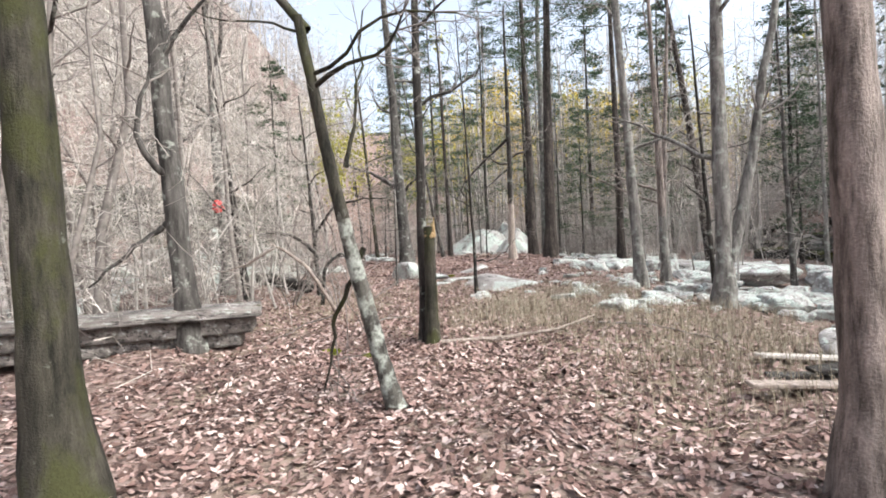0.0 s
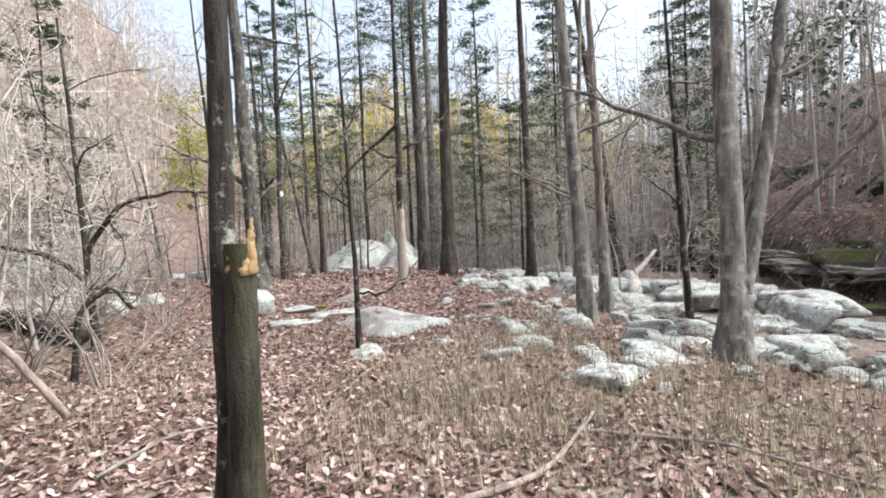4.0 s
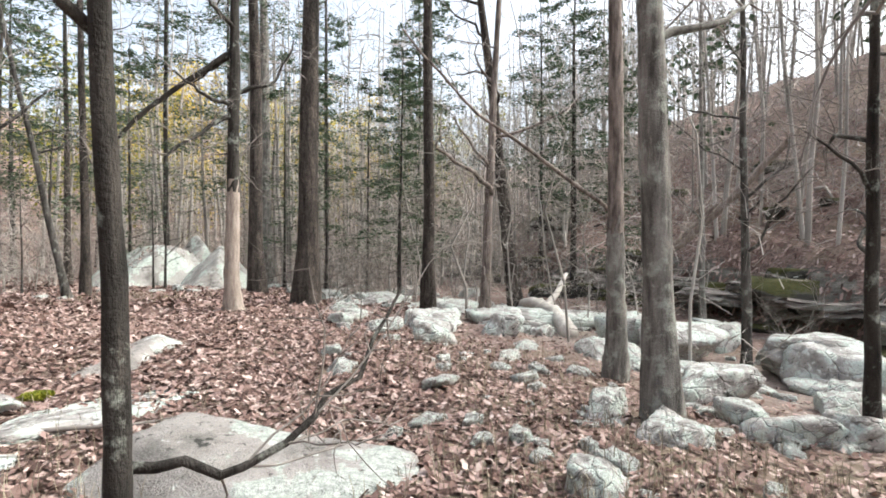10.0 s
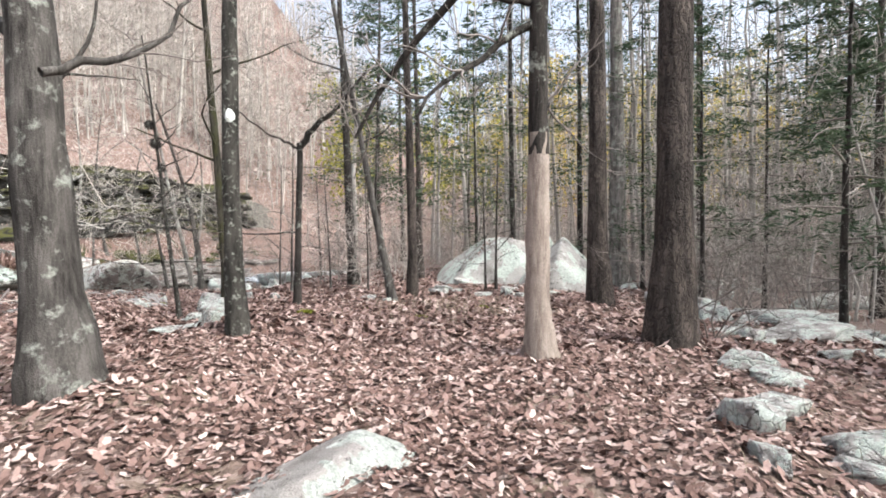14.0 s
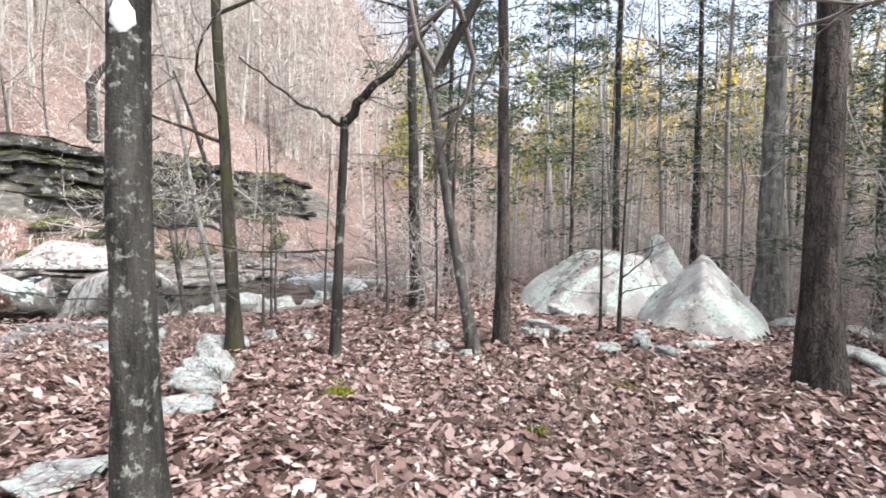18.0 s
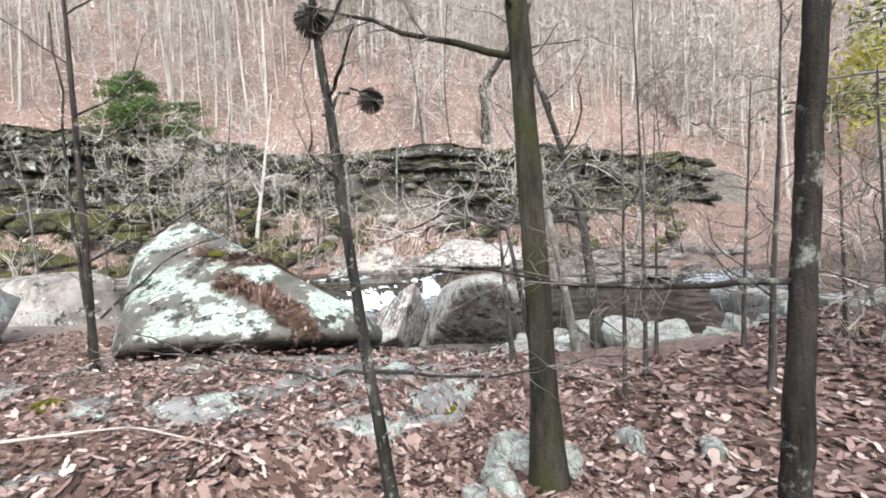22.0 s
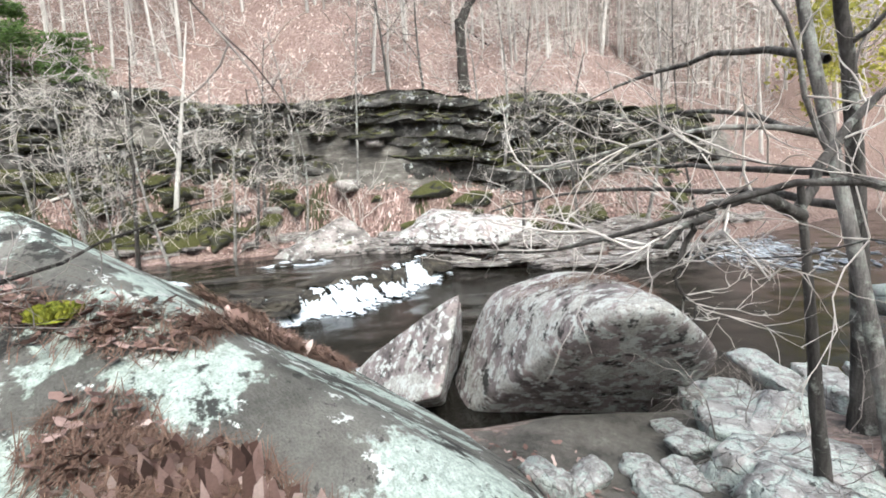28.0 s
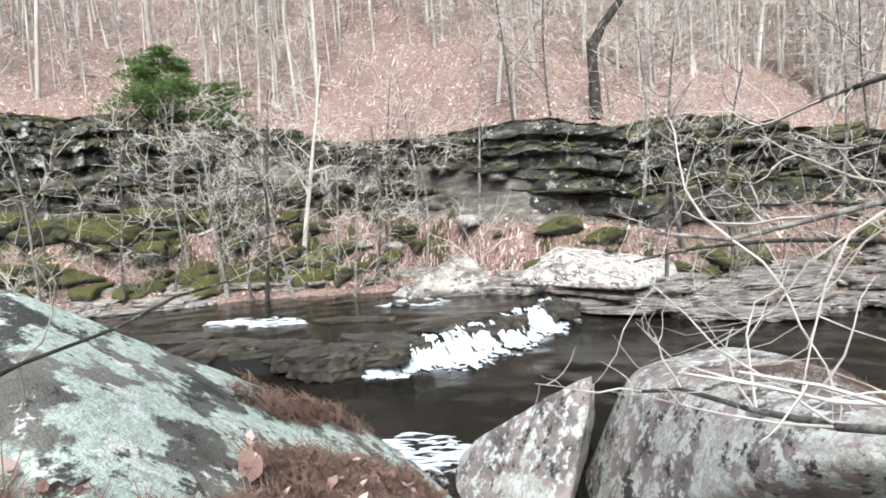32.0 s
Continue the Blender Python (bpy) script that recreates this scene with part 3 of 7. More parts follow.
def stone(name, me, x, y, z, sx, sy, sz, turn=0.0, tilt=(0, 0), label="", group="", kind=""):
    ob = link(name, me, label=label, category="rock", group=group, kind=kind)
    ob.matrix_world = pose(x, y, z, tilt[0], tilt[1], turn) @ Matrix.Diagonal((sx, sy, sz, 1))
    return ob


big_boulder = hewn("boulder", BOULDER, [(0.49, -0.11, 0.86, 1.42), (0.09, 0.59, 0.81, 0.95), (0.35, -0.32, 0.88, 1.39), (0.06, 0.69, 0.72, 1.29), (0.07, -0.81, 0.58, 1.88), (-0.19, -0.97, 0.14, 1.83), (0.51, 0.83, -0.22, 1.82),
                                         (-0.95, -0.07, 0.31, 1.70), (0.30, -0.18, -0.94, 0.42), (-0.49, -0.31, -0.82, 1.70), (0.76, 0.63, 0.14, 2.16), (0.02, 1.00, 0.00, 1.81)], 3, 26.0, 0.022, 6)
GREAT = stone("boulder", big_boulder, -8.71, 23.47, 0.29, 1, 1, 1, 0, (0, 0), "huge tilted boulder patched with pale green lichen")
round_boulder = hewn("boulder", PINK_ROCK, [(-0.16, -0.06, 0.99, 0.99), (-0.48, -0.79, 0.38, 0.87), (-0.79, -0.51, 0.35, 1.52), (0.90, 0.19, 0.38, 1.97), (0.46, 0.49, 0.74, 1.12), (-0.29, -0.07, 0.95, 1.09), (0.37, 0.93, 0.04, 0.83),
                                            (-0.80, 0.59, 0.13, 1.90), (0.43, -0.55, -0.72, 0.50), (0.13, -0.15, -0.98, 1.55), (-0.22, -0.14, 0.96, 1.06)], 5, 9.0, 0.022, 6)
ROUND = stone("boulder", round_boulder, -8.91, 28.0, -0.24, 1, 1, 1, 0, (0, 0), "rounded pinkish grey boulder with white lichen spots")
wedge = hewn("boulder", PINK_ROCK, [(-0.41, -0.85, 0.33, 0.44), (0.78, 0.59, -0.21, 0.57), (-0.86, 0.20, 0.47, 0.96), (0.41, -0.31, -0.86, 0.36), (-0.15, -0.82, 0.55, 0.15), (0.07, 0.07, -1.00, 0.8), (-0.60, 0.07, 0.80, 0.63)], 8, 14.0, 0.025, 5)
stone("boulder", wedge, -10.77, 26.75, -0.60, 1, 1, 1, 0, (0, 0), "upright wedge of pale rock between two boulders")

# the pale boulders in the woods
peak_block = hewn("boulder", PALE_ROCK, [(-0.62, -0.25, 0.74, 0.95), (0.80, -0.35, 0.45, 0.9), (0.1, -0.9, 0.35, 0.95), (0, 1, 0.2, 1.2), (0.9, 0.3, 0.4, 1.2), (-1, 0, 0.15, 1.9), (0, 0, -1, 0.9), (0.2, 0.1, 1, 1.02)], 12, 16.0, 0.04, 5)
PEAK = stone("boulder", peak_block, 2.5, 30.2, 0.12, 1.2, 1.2, 1.08, -6, (0, 0), "large sloping pale boulder half buried in leaves")
stone("boulder", hewn("boulder", PALE_ROCK, [(-0.7, -0.2, 0.68, 0.62), (0.72, -0.3, 0.62, 0.60), (0, -0.9, 0.3, 0.8), (0, 1, 0.1, 0.9), (1, 0, 0.1, 1.15), (-1, 0, 0.1, 1.0), (0, 0, -1, 0.8)], 13, 18.0, 0.04, 5), 3.95, 28.3, 0.05, 1.12, 1.0, 1.05, -8, (0, 0), "pale green pointed boulder among brown leaves")
stone("boulder", hewn("boulder", PALE_ROCK, [(-0.75, -0.3, 0.6, 0.42), (0.8, -0.2, 0.55, 0.42), (0, -1, 0.2, 0.5), (0, 1, 0.2, 0.5), (0.2, 0, 1, 0.75), (0, 0, -1, 0.8)], 14, 16.0, 0.05, 4), 3.85, 31.7, 0.75, 1.0, 1.0, 1.15, 10, (0, 0), "small pointed pale rock leaning on a boulder")
# flat boulders along the way
stone("boulder", hewn("boulder", FLAT_ROCK, [(0.12, -0.1, 1, 0.25), (-0.35, -0.6, 0.8, 0.34), (0.25, -0.8, 0.6, 0.42), (-1, 0.1, 0.35, 1.05), (1, 0, 0.35, 0.95), (0.3, 1, 0.3, 0.5), (0, 0, -1, 0.5), (0.6, -0.5, 0.6, 0.66), (-0.7, 0.4, 0.7, 0.75)], 15, 40.0, 0.05, 5), 1.30, 12.78, -0.06, 1.0, 1.0, 0.92, -24, (0, 0), "long flat pale boulder lying in brown leaves")
stone("boulder", hewn("boulder", FLAT_ROCK, [(0.06, 0.1, 1, 0.19), (0.2, -0.8, 0.75, 0.26), (-0.5, -0.5, 0.7, 0.55), (0.45, -0.5, 0.9, 0.33), (-1, 0, 0.1, 1.05), (0.8, 0.6, 0.3, 0.62), (1, -0.2, 0.3, 0.95), (0, 1, 0.3, 0.30), (0, 0, -1, 0.4)], 16, 20.0, 0.04, 5), 0.98, 16.42, 0.02, 1.0, 0.95, 1.0, 56, (-6, -9), "long grey slab of rock rising from the leaves")
stone("rock", random_stone("rock", ROCK, 17, 3, 0.3), 1.85, 17.9, -0.02, 0.85, 0.36, 0.22, 6, (0, 0), "thin pale flat rock in the leaves")
stone("rock", random_stone("rock", ROCK, 18, 3, 0.4), 0.74, 10.85, 0.04, 0.44, 0.34, 0.26, 30, (0, 0), "small pale rock in the leaves")
stone("rock", random_stone("rock", ROCK, 19, 3, 0.35), 0.55, 14.6, 0.02, 1.5, 0.7, 0.35, 12, (0, 0), "low pale slab half covered by leaves")
stone("rock", random_stone("rock", ROCK, 20, 3, 0.35), -0.25, 13.9, 0.0, 1.1, 0.5, 0.3, -8, (0, 0), "low pale slab half covered by leaves")
stone("rock", random_stone("rock", ROCK, 22, 5, 0.8, 11, 44.0, 0.2), 5.62, 17.75, -0.22, 1.35, 1.0, 0.95, 25, (0, 0), "pale angular rock in the dry stream bed")
stone("rock", random_stone("rock", ROCK, 23, 4, 0.8, 11, 44.0, 0.2), 7.5, 18.2, -0.30, 1.3, 0.9, 0.7, 70, (0, 0), "pale angular rock in the dry stream bed")
stone("rock", random_stone("rock", ROCK, 24, 4, 0.8, 11, 44.0, 0.2), 9.0, 19.0, -0.42, 2.6, 1.1, 0.8, -20, (0, 6), "long pale angular rock in the dry stream bed")
stone("rock", random_stone("rock", ROCK, 25, 4, 0.8, 11, 44.0, 0.2), 9.4, 15.3, -0.38, 1.9, 1.3, 0.9, 15, (0, 0), "large pale slab in the dry stream bed")
stone("rock", random_stone("rock", ROCK, 26, 4, 0.8, 11, 44.0, 0.2), 10.4, 13.6, -0.42, 1.7, 1.0, 0.8, -30, (0, 0), "large pale slab in the dry stream bed")
stone("rock", random_stone("rock", ROCK, 27, 4, 0.8, 11, 44.0, 0.2), 3.25, 9.75, -0.10, 0.5, 0.45, 0.4, 40, (0, 0), "white lichened rock in the leaves")
stone("rock", random_stone("rock", ROCK, 28, 4, 0.8, 11, 44.0, 0.2), 4.45, 10.3, -0.16, 0.7, 0.55, 0.4, 10, (0, 0), "white lichened rock in the leaves")
stone("rock", random_stone("rock", ROCK, 29, 4, 0.6), 4.3, 5.5, 0.05, 0.85, 0.65, 0.6, 15, (0, 0), "rock with pale green lichen beside old boards")
stone("rock", random_stone("rock", ROCK, 30, 4, 0.8, 11, 44.0, 0.2), 4.25, 12.1, -0.12, 0.6, 0.5, 0.45, 15, (0, 0), "white rock at the foot of a leaning tree")
stone("boulder", random_stone("boulder", ROCK, 33, 4, 0.7), -9.6, 21.0, 0.1, 1.0, 0.9, 0.8, 0, (0, 0), "pale boulder at the foot of a tree")
stone("boulder", hewn("boulder", BANK_ROCK, [(0, 0, 1, 0.85), (0.5, -0.6, 0.5, 1.1), (1, 0, 0, 1.5), (-1, 0, 0, 1.6), (0, 1, 0.1, 1.2), (0, -1, 0.2, 1.2), (0, 0, -1, 1.2)], 34, 12.0, 0.05, 4), -18.6, 20.9, -0.2, 1.25, 1.1, 1.2, 10, (0, 0), "big flat-topped pale boulder across the water")
stone("boulder", random_stone("boulder", BANK_ROCK, 35, 4, 0.4), -15.6, 22.4, -0.95, 2.6, 1.5, 0.9, 30, (0, 0), "flat pink slab in the creek")
stone("boulder", hewn("boulder", BANK_ROCK, [(-0.5, -0.4, 0.75, 0.85), (0.6, -0.4, 0.7, 0.8), (0.8, -0.6, -0.3, 1.05), (-1, 0, 0, 1.5), (1, 0, 0, 1.4), (0, 1, 0, 1.1), (0, 0, -1, 0.7), (0, -0.9, 0.5, 1.0)], 36, 20.0, 0.06, 5), -22.6, 32.85, ground(-22.6, 32.85) + 0.55, 1.15, 1.0, 0.66, 10, (0, 0), "large mossy boulder on the far bank")
stone("boulder", hewn("boulder", PINK_ROCK, [(0.25, -0.1, 0.9, 0.75), (-0.6, -0.4, 0.7, 0.9), (0.9, -0.3, 0.3, 1.7), (-1, 0, 0, 1.6), (0, -1, 0.2, 0.9), (0, 1, 0, 1.0), (0, 0, -1, 0.7)], 37, 20.0, 0.06, 5), -18.86, 35.74, ground(-18.86, 35.74) + 0.35, 1.25, 1.0, 0.66, 20, (0, 0), "long pale pink boulder on the far bank")
for k, (x, y, s) in enumerate(((-23.2, 34.6, 1.0), (-25.9, 32.6, 0.9), (-22.6, 35.6, 1.1), (-17.9, 36.4, 1.2), (-27.0, 31.8, 0.7))):
    stone("rock", random_stone("rock", BANK_ROCK, 40 + k, 3, 0.6), x, y, ground(x, y) + 0.15 * s, s, 0.8 * s, 0.7 * s, 37 * k, (0, 0), "grey rock on the far bank of the creek", "rocks of the far bank")

# loose rocks of the dry stream bed and by the path
ROCK_KINDS = [random_stone("rock", ROCK, 60 + k, 4, 0.62 + 0.10 * (k % 4), 9 + k % 5, 44.0, 0.24) for k in range(12)]
rg = np.random.default_rng(77)


def scatter_rocks(count, x0, x1, y0, y1, lo, hi, label, group, avoid=None, flat=0.6, name="rock"):
    placed = 0
    for _ in range(count * 6):
        x, y = rg.uniform(x0, x1), rg.uniform(y0, y1)
        if placed >= count or (avoid and avoid(x, y)) or (4.7 < x < 6.9 and 16.7 < y < 18.9):
            continue
        s = lo * (hi / lo) ** (rg.uniform() ** 2.2)
        stone(name, ROCK_KINDS[rg.integers(12)], x, y, ground(x, y) + 0.06 * s, s * rg.uniform(0.8, 1.5), s, s * rg.uniform(0.7, 1.25) * flat / 0.6, rg.uniform(0, 360), (rg.uniform(-8, 8), rg.uniform(-8, 8)), label, group)
        placed += 1


scatter_rocks(120, 5.4, 11.5, 6.5, 27, 0.16, 0.6, "pale angular rock of the dry stream bed", "rocks of the dry stream bed", lambda x, y: x > 10.5 + 0.3 * (y - 11))
scatter_rocks(34, 2.7, 5.8, 11.6, 17.0, 0.08, 0.24, "small pale stone lying in the leaves", "small stones in the leaves", lambda x, y: abs(x - 2.0) < 0.5, 0.7, "stone")
scatter_rocks(24, 2.9, 6.6, 8.4, 12.4, 0.08, 0.24, "small pale stone lying in the leaves", "small stones in the leaves", None, 0.7, "stone")
scatter_rocks(26, -9.0, -3.4, 16.0, 26.0, 0.3, 1.2, "pale lichened rock on the leafy bank", "rocks on the leafy bank", lambda x, y: y > 19.0 or math.hypot(x + 5, y - 22) < 4, 0.7)
scatter_rocks(26, 6.0, 14.0, 23, 38, 0.35, 1.2, "pale angular rock of the dry stream bed", "rocks of the dry stream bed")
scatter_rocks(22, -5.6, -3.6, 27.5, 36, 0.25, 1.0, "pale rock at the water's edge", "rocks at the water's edge", lambda x, y: x > bank(NEAR_BANK, y) + 1.5)
scatter_rocks(14, -14, -9, 10, 20, 0.4, 1.6, "pale rock at the water's edge", "rocks at the water's edge")
scatter_rocks(5, 0.3, 3.2, 26.0, 30, 0.14, 0.3, "pale rock lying in the leaves", "small rocks in the leaves")
scatter_rocks(8, -10, -5, 13, 19, 0.4, 1.5, "pale rock under bare bushes", "rocks under the bushes")

# the low stone wall near the start, built of separate blocks under flat capstones
wall = link("stone_wall", None, label="low old wall of lichened grey blocks with flat capstones", category="wall")
wall.location = (-4.7, 7.25, ground(-4.2, 7.3))
block_kinds = [hewn("block", BANK_ROCK, [(1, 0.06 * k - 0.1, 0, 0.5), (-1, 0.1, 0.05, 0.46), (0.05, 1, 0, 0.44), (0, -1, 0.04 * k, 0.46), (0.04, 0, 1, 0.46), (0, 0, -1, 0.5)], 90 + k, 40.0, 0.05, 4) for k in range(5)]
for k in range(9):
    for row in range(2):
        b = link("block", block_kinds[(k + 2 * row) % 5], wall)
        b.matrix_local = pose(-1.9 + 0.42 * k + 0.18 * row, 0.22 * (0.42 * k - 1.6) + rg.uniform(-0.03, 0.03), 0.10 + 0.18 * row, 0, 0, 12 + rg.uniform(-8, 8)) @ Matrix.Diagonal((0.5, 0.5, 0.30, 1))
for k in range(4):
    b = link("capstone", block_kinds[k], wall)
    b.matrix_local = pose(-1.7 + 1.02 * k, 0.22 * (1.02 * k - 1.5), 0.44, rg.uniform(-2, 2), rg.uniform(-2, 2), 12) @ Matrix.Diagonal((1.25, 0.75, 0.16, 1))

# ---- the ledge across the creek: beds of stone, some jutting, some worn back ----
def cliff_front(y, z):
    """How far behind the waterline the rock face stands."""
    return 3.75 + 0.12 * z


def cliff_mesh():
    g = np.random.default_rng(17)
    ys = np.arange(7, 51, 0.11)
    foot, top = bank(CLIFF_FOOT, ys) - 0.5, bank(CLIFF_TOP, ys) + 0.05 + 0.30 * ripple(ys, 0 * ys, 6.5, 74) + 0.05 * ripple(ys, 0 * ys, 0.8, 75)
    marks, h = [], 0.0
    while h < 1.0:
        t = g.choice((0.035, 0.06, 0.09, 0.13, 0.16))
        marks.append((h, min(h + t, 1.0)))
        h += t
    rows = []
    sag = 0.045 * ripple(ys, 0 * ys, 6, 71) + 0.015 * ripple(ys, 0 * ys, 1.3, 77)
    for k, (h0, h1) in enumerate(marks):
        reach = 0.26 * ripple(ys + 3.7 * k, 0 * ys + 2.1 * k, 4.0, 72) + 0.34 * g.uniform(-1, 1) - 0.05
        blocks = np.repeat(g.uniform(-0.34, 0.30, 130), g.integers(3, 11, 130))[: len(ys)] + 0.9 * smoothstep(0.25, 0.7, ripple(ys + 5 * h0, 0 * ys, 7.0, 76))
        hollow = 0.35 * math.exp(-(((h0 - 0.42) / 0.16) ** 2)) * (0.5 + 0.7 * ripple(ys, 0 * ys, 8, 73))
        df = 3.30 + 0.75 * h0 + reach + blocks + hollow
        for hh, back in ((h0 + 0.004, 0.0), (0.5 * (h0 + h1), -0.03), (h1 - 0.006, 0.02), (h1 - 0.003, 0.16 + 0.3 * g.uniform())):
            s = np.clip(hh + sag + 0.006 * g.normal(size=len(ys)), 0, 1)
            rows.append(np.stack([bank(FAR_BANK, ys) - (df + back + 0.035 * g.normal(size=len(ys))) / 0.85, ys + 0.03 * g.normal(size=len(ys)), foot + (top - foot) * s], 1))
    rows.append(np.stack([bank(FAR_BANK, ys) - 5.6 / 0.85, ys, top - 0.05], 1))
    n, m = len(ys), len(rows)
    i, j = np.meshgrid(np.arange(m - 1), np.arange(n - 1), indexing="ij")
    q = np.stack([i * n + j, (i + 1) * n + j, (i + 1) * n + j + 1, i * n + j + 1], -1).reshape(-1, 4)
    return mesh_of("cliff", np.concatenate(rows), q, LEDGE, False)


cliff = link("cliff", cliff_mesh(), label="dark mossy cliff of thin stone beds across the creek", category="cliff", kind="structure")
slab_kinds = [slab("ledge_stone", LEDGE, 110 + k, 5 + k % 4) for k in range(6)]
bank_slabs = [slab("shelf_stone", BANK_ROCK, 120 + k, 6 + k % 3) for k in range(6)]


def bank_way(y):
    return math.degrees(math.atan2(1.0, float(bank(FAR_BANK, y + 1) - bank(FAR_BANK, y - 1)) / 2))


for k in range(110):
    y = rg.uniform(12, 48)
    h = rg.uniform(0, 1) ** 0.8
    z = float(bank(CLIFF_FOOT, y) + (bank(CLIFF_TOP, y) - bank(CLIFF_FOOT, y)) * h)
    x = float(bank(FAR_BANK, y)) - (3.85 + 0.75 * h + rg.uniform(-0.2, 0.2)) / 0.85
    b = link("ledge_stone", slab_kinds[rg.integers(6)], cliff)
    b.matrix_local = pose(x, y, z, rg.uniform(-4, 4), rg.uniform(-4, 4), bank_way(y) + rg.uniform(-14, 14)) @ Matrix.Diagonal((rg.uniform(0.7, 2.2), rg.uniform(0.8, 1.3), rg.uniform(0.14, 0.45), 1))
# mossy rocks heaped at the foot of the cliff
moss_kinds = [random_stone("mossy_rock", MOSS_ROCK, 180 + k, 4, 0.9, 10, 40.0, 0.34) for k in range(5)]
for k in range(120):
    y = rg.uniform(15, 31.5) if k < 84 else rg.uniform(32, 47)
    x = float(bank(FAR_BANK, y)) - rg.uniform(1.5, 3.7) / 0.85
    s = rg.uniform(0.5, 1.25) * (1.0 if k < 84 else 0.6)
    stone("mossy_rock", moss_kinds[rg.integers(5)], x, y, ground(x, y) + 0.05 * s, 1.4 * s, s, 0.9 * s, rg.uniform(0, 360), (0, 0), "dark rock furred with moss under the cliff", "mossy rocks under the cliff")
shelf = link("rock_shelf", None, label="flat layered rock shelves along the far waterline", category="rock", kind="structure")
for k in range(190):
    y = rg.uniform(15, 47) if k % 2 else rg.uniform(32.5, 42)
    x = float(bank(FAR_BANK, y)) - (rg.uniform(-0.7, 1.2) if k % 3 else rg.uniform(0.6, 2.4))
    b = link("shelf_stone", bank_slabs[rg.integers(6)], shelf)
    b.matrix_local = pose(x, y, max(ground(x, y), -0.9) + rg.uniform(-0.02, 0.10), rg.uniform(-4, 4), rg.uniform(-4, 4), bank_way(y) + rg.uniform(-15, 15)) @ Matrix.Diagonal((rg.uniform(0.7, 2.8), rg.uniform(0.5, 1.3), rg.uniform(0.10, 0.26), 1))

# the flat bedrock that the way crosses before the great boulder
def bedrock_sheet():
    """A worn sheet of rock that shows in patches through the leaves and ends in a broken lip."""
    rim = np.array(((-4.9, 20.2), (-4.5, 21.3), (-4.65, 22.1), (-4.3, 22.9), (-4.45, 23.9), (-4.9, 24.7), (-5.5, 24.55), (-6.3, 24.0), (-6.75, 23.2), (-7.1, 22.4), (-7.8, 21.5), (-7.6, 20.5), (-6.2, 19.9)))
    a = np.linspace(0, len(rim), 120, endpoint=False)
    i = a.astype(int)
    edge = rim[i] + (rim[(i + 1) % len(rim)] - rim[i]) * (a - i)[:, None]
    edge = edge + 0.06 * np.stack([ripple(a, 0 * a, 1.3, 91), ripple(a, 0 * a, 1.1, 92)], 1)
    mid = edge.mean(0)
    rows = []
    for k, drop in ((1.0, -0.55), (1.01, -0.16), (0.985, -0.04), (0.96, 0.03), *((q, 0.05) for q in np.linspace(0.92, 0.02, 34))):
        p = mid + (edge - mid) * k
        worn = 0.055 * ripple(p[:, 0], p[:, 1], 1.6, 93) + 0.03 * ripple(p[:, 0], p[:, 1], 0.5, 94) - 0.055
        rows.append(np.stack([p[:, 0], p[:, 1], land(mid[0] + (p[:, 0] - mid[0]) * min(k, 0.94), mid[1] + (p[:, 1] - mid[1]) * min(k, 0.94)) + (drop if k > 0.95 else 0.03 + worn)], 1))
    n, m = len(edge), len(rows)
    i, j = np.meshgrid(np.arange(m - 1), np.arange(n), indexing="ij")
    q = np.stack([i * n + j, i * n + (j + 1) % n, (i + 1) * n + (j + 1) % n, (i + 1) * n + j], -1).reshape(-1, 4)
    return link("bedrock", mesh_of("bedrock", np.concatenate(rows), q, BED_ROCK), label="broad flat sheet of blue-grey bedrock strewn with leaves", category="rock", kind="structure")


bedrock_sheet()
# angular stones set down one by one: middle, width and height
SPLIT_KINDS = [random_stone("rock", ROCK, 240 + k, 4, 0.75 + 0.08 * (k % 4), 8 + k % 5, 60.0, 0.17) for k in range(10)]


def lay(spots, label, group, seed, name="rock", sink=0.10, size=1.0):
    g = np.random.default_rng(seed)
    for x, y, w, h in spots:
        w, h = w * size, h * size
        tall = min(max(1.25 * h, 0.22 * w), 0.9 * w)
        stone(name, SPLIT_KINDS[g.integers(10)], x, y, ground(x, y) + tall * (0.42 - sink) * 0.5, 0.66 * w, w * g.uniform(0.42, 0.6), 1.0 * tall, g.uniform(-35, 35) + 180 * g.integers(2), (g.uniform(-7, 7), g.uniform(-7, 7)), label, group)


lay(((3.9, 9.75, 0.99, 0.36), (2.95, 8.85, 0.83, 0.25), (2.75, 10.5, 0.55, 0.22), (2.4, 10.15, 0.38, 0.15), (3.6, 9.3, 0.45, 0.18), (0.73, 10.9, 0.27, 0.16), (1.8, 11.2, 0.41, 0.13), (4.45, 10.4, 0.6, 0.3), (3.0, 11.8, 0.55, 0.32), (4.51, 12.95, 0.56, 0.33), (5.6, 12.2, 0.5, 0.3)), "white angular rock lying in the leaves by the path", "white rocks by the path", 1)
lay(((6.7, 13.2, 1.44, 0.45), (8.2, 12.4, 0.8, 0.5), (9.9, 16.5, 2.2, 0.75), (11.4, 15.6, 1.3, 0.7), (10.0, 13.4, 1.85, 0.8), (4.7, 16.25, 1.0, 0.45), (6.5, 16.75, 0.97, 0.47), (7.0, 22.3, 1.95, 0.42), (4.7, 19.05, 0.71, 0.2), (4.3, 17.3, 0.45, 0.2), (5.4, 15.35, 0.47, 0.18), (9.9, 17.2, 0.5, 0.5), (6.05, 20.3, 0.63, 0.18), (4.55, 19.35, 0.6, 0.25), (4.22, 17.9, 0.5, 0.22), (7.3, 24.2, 1.0, 0.41), (8.0, 20.9, 1.3, 0.5)), "pale flat slab of the dry stream bed", "slabs of the dry stream bed", 2)
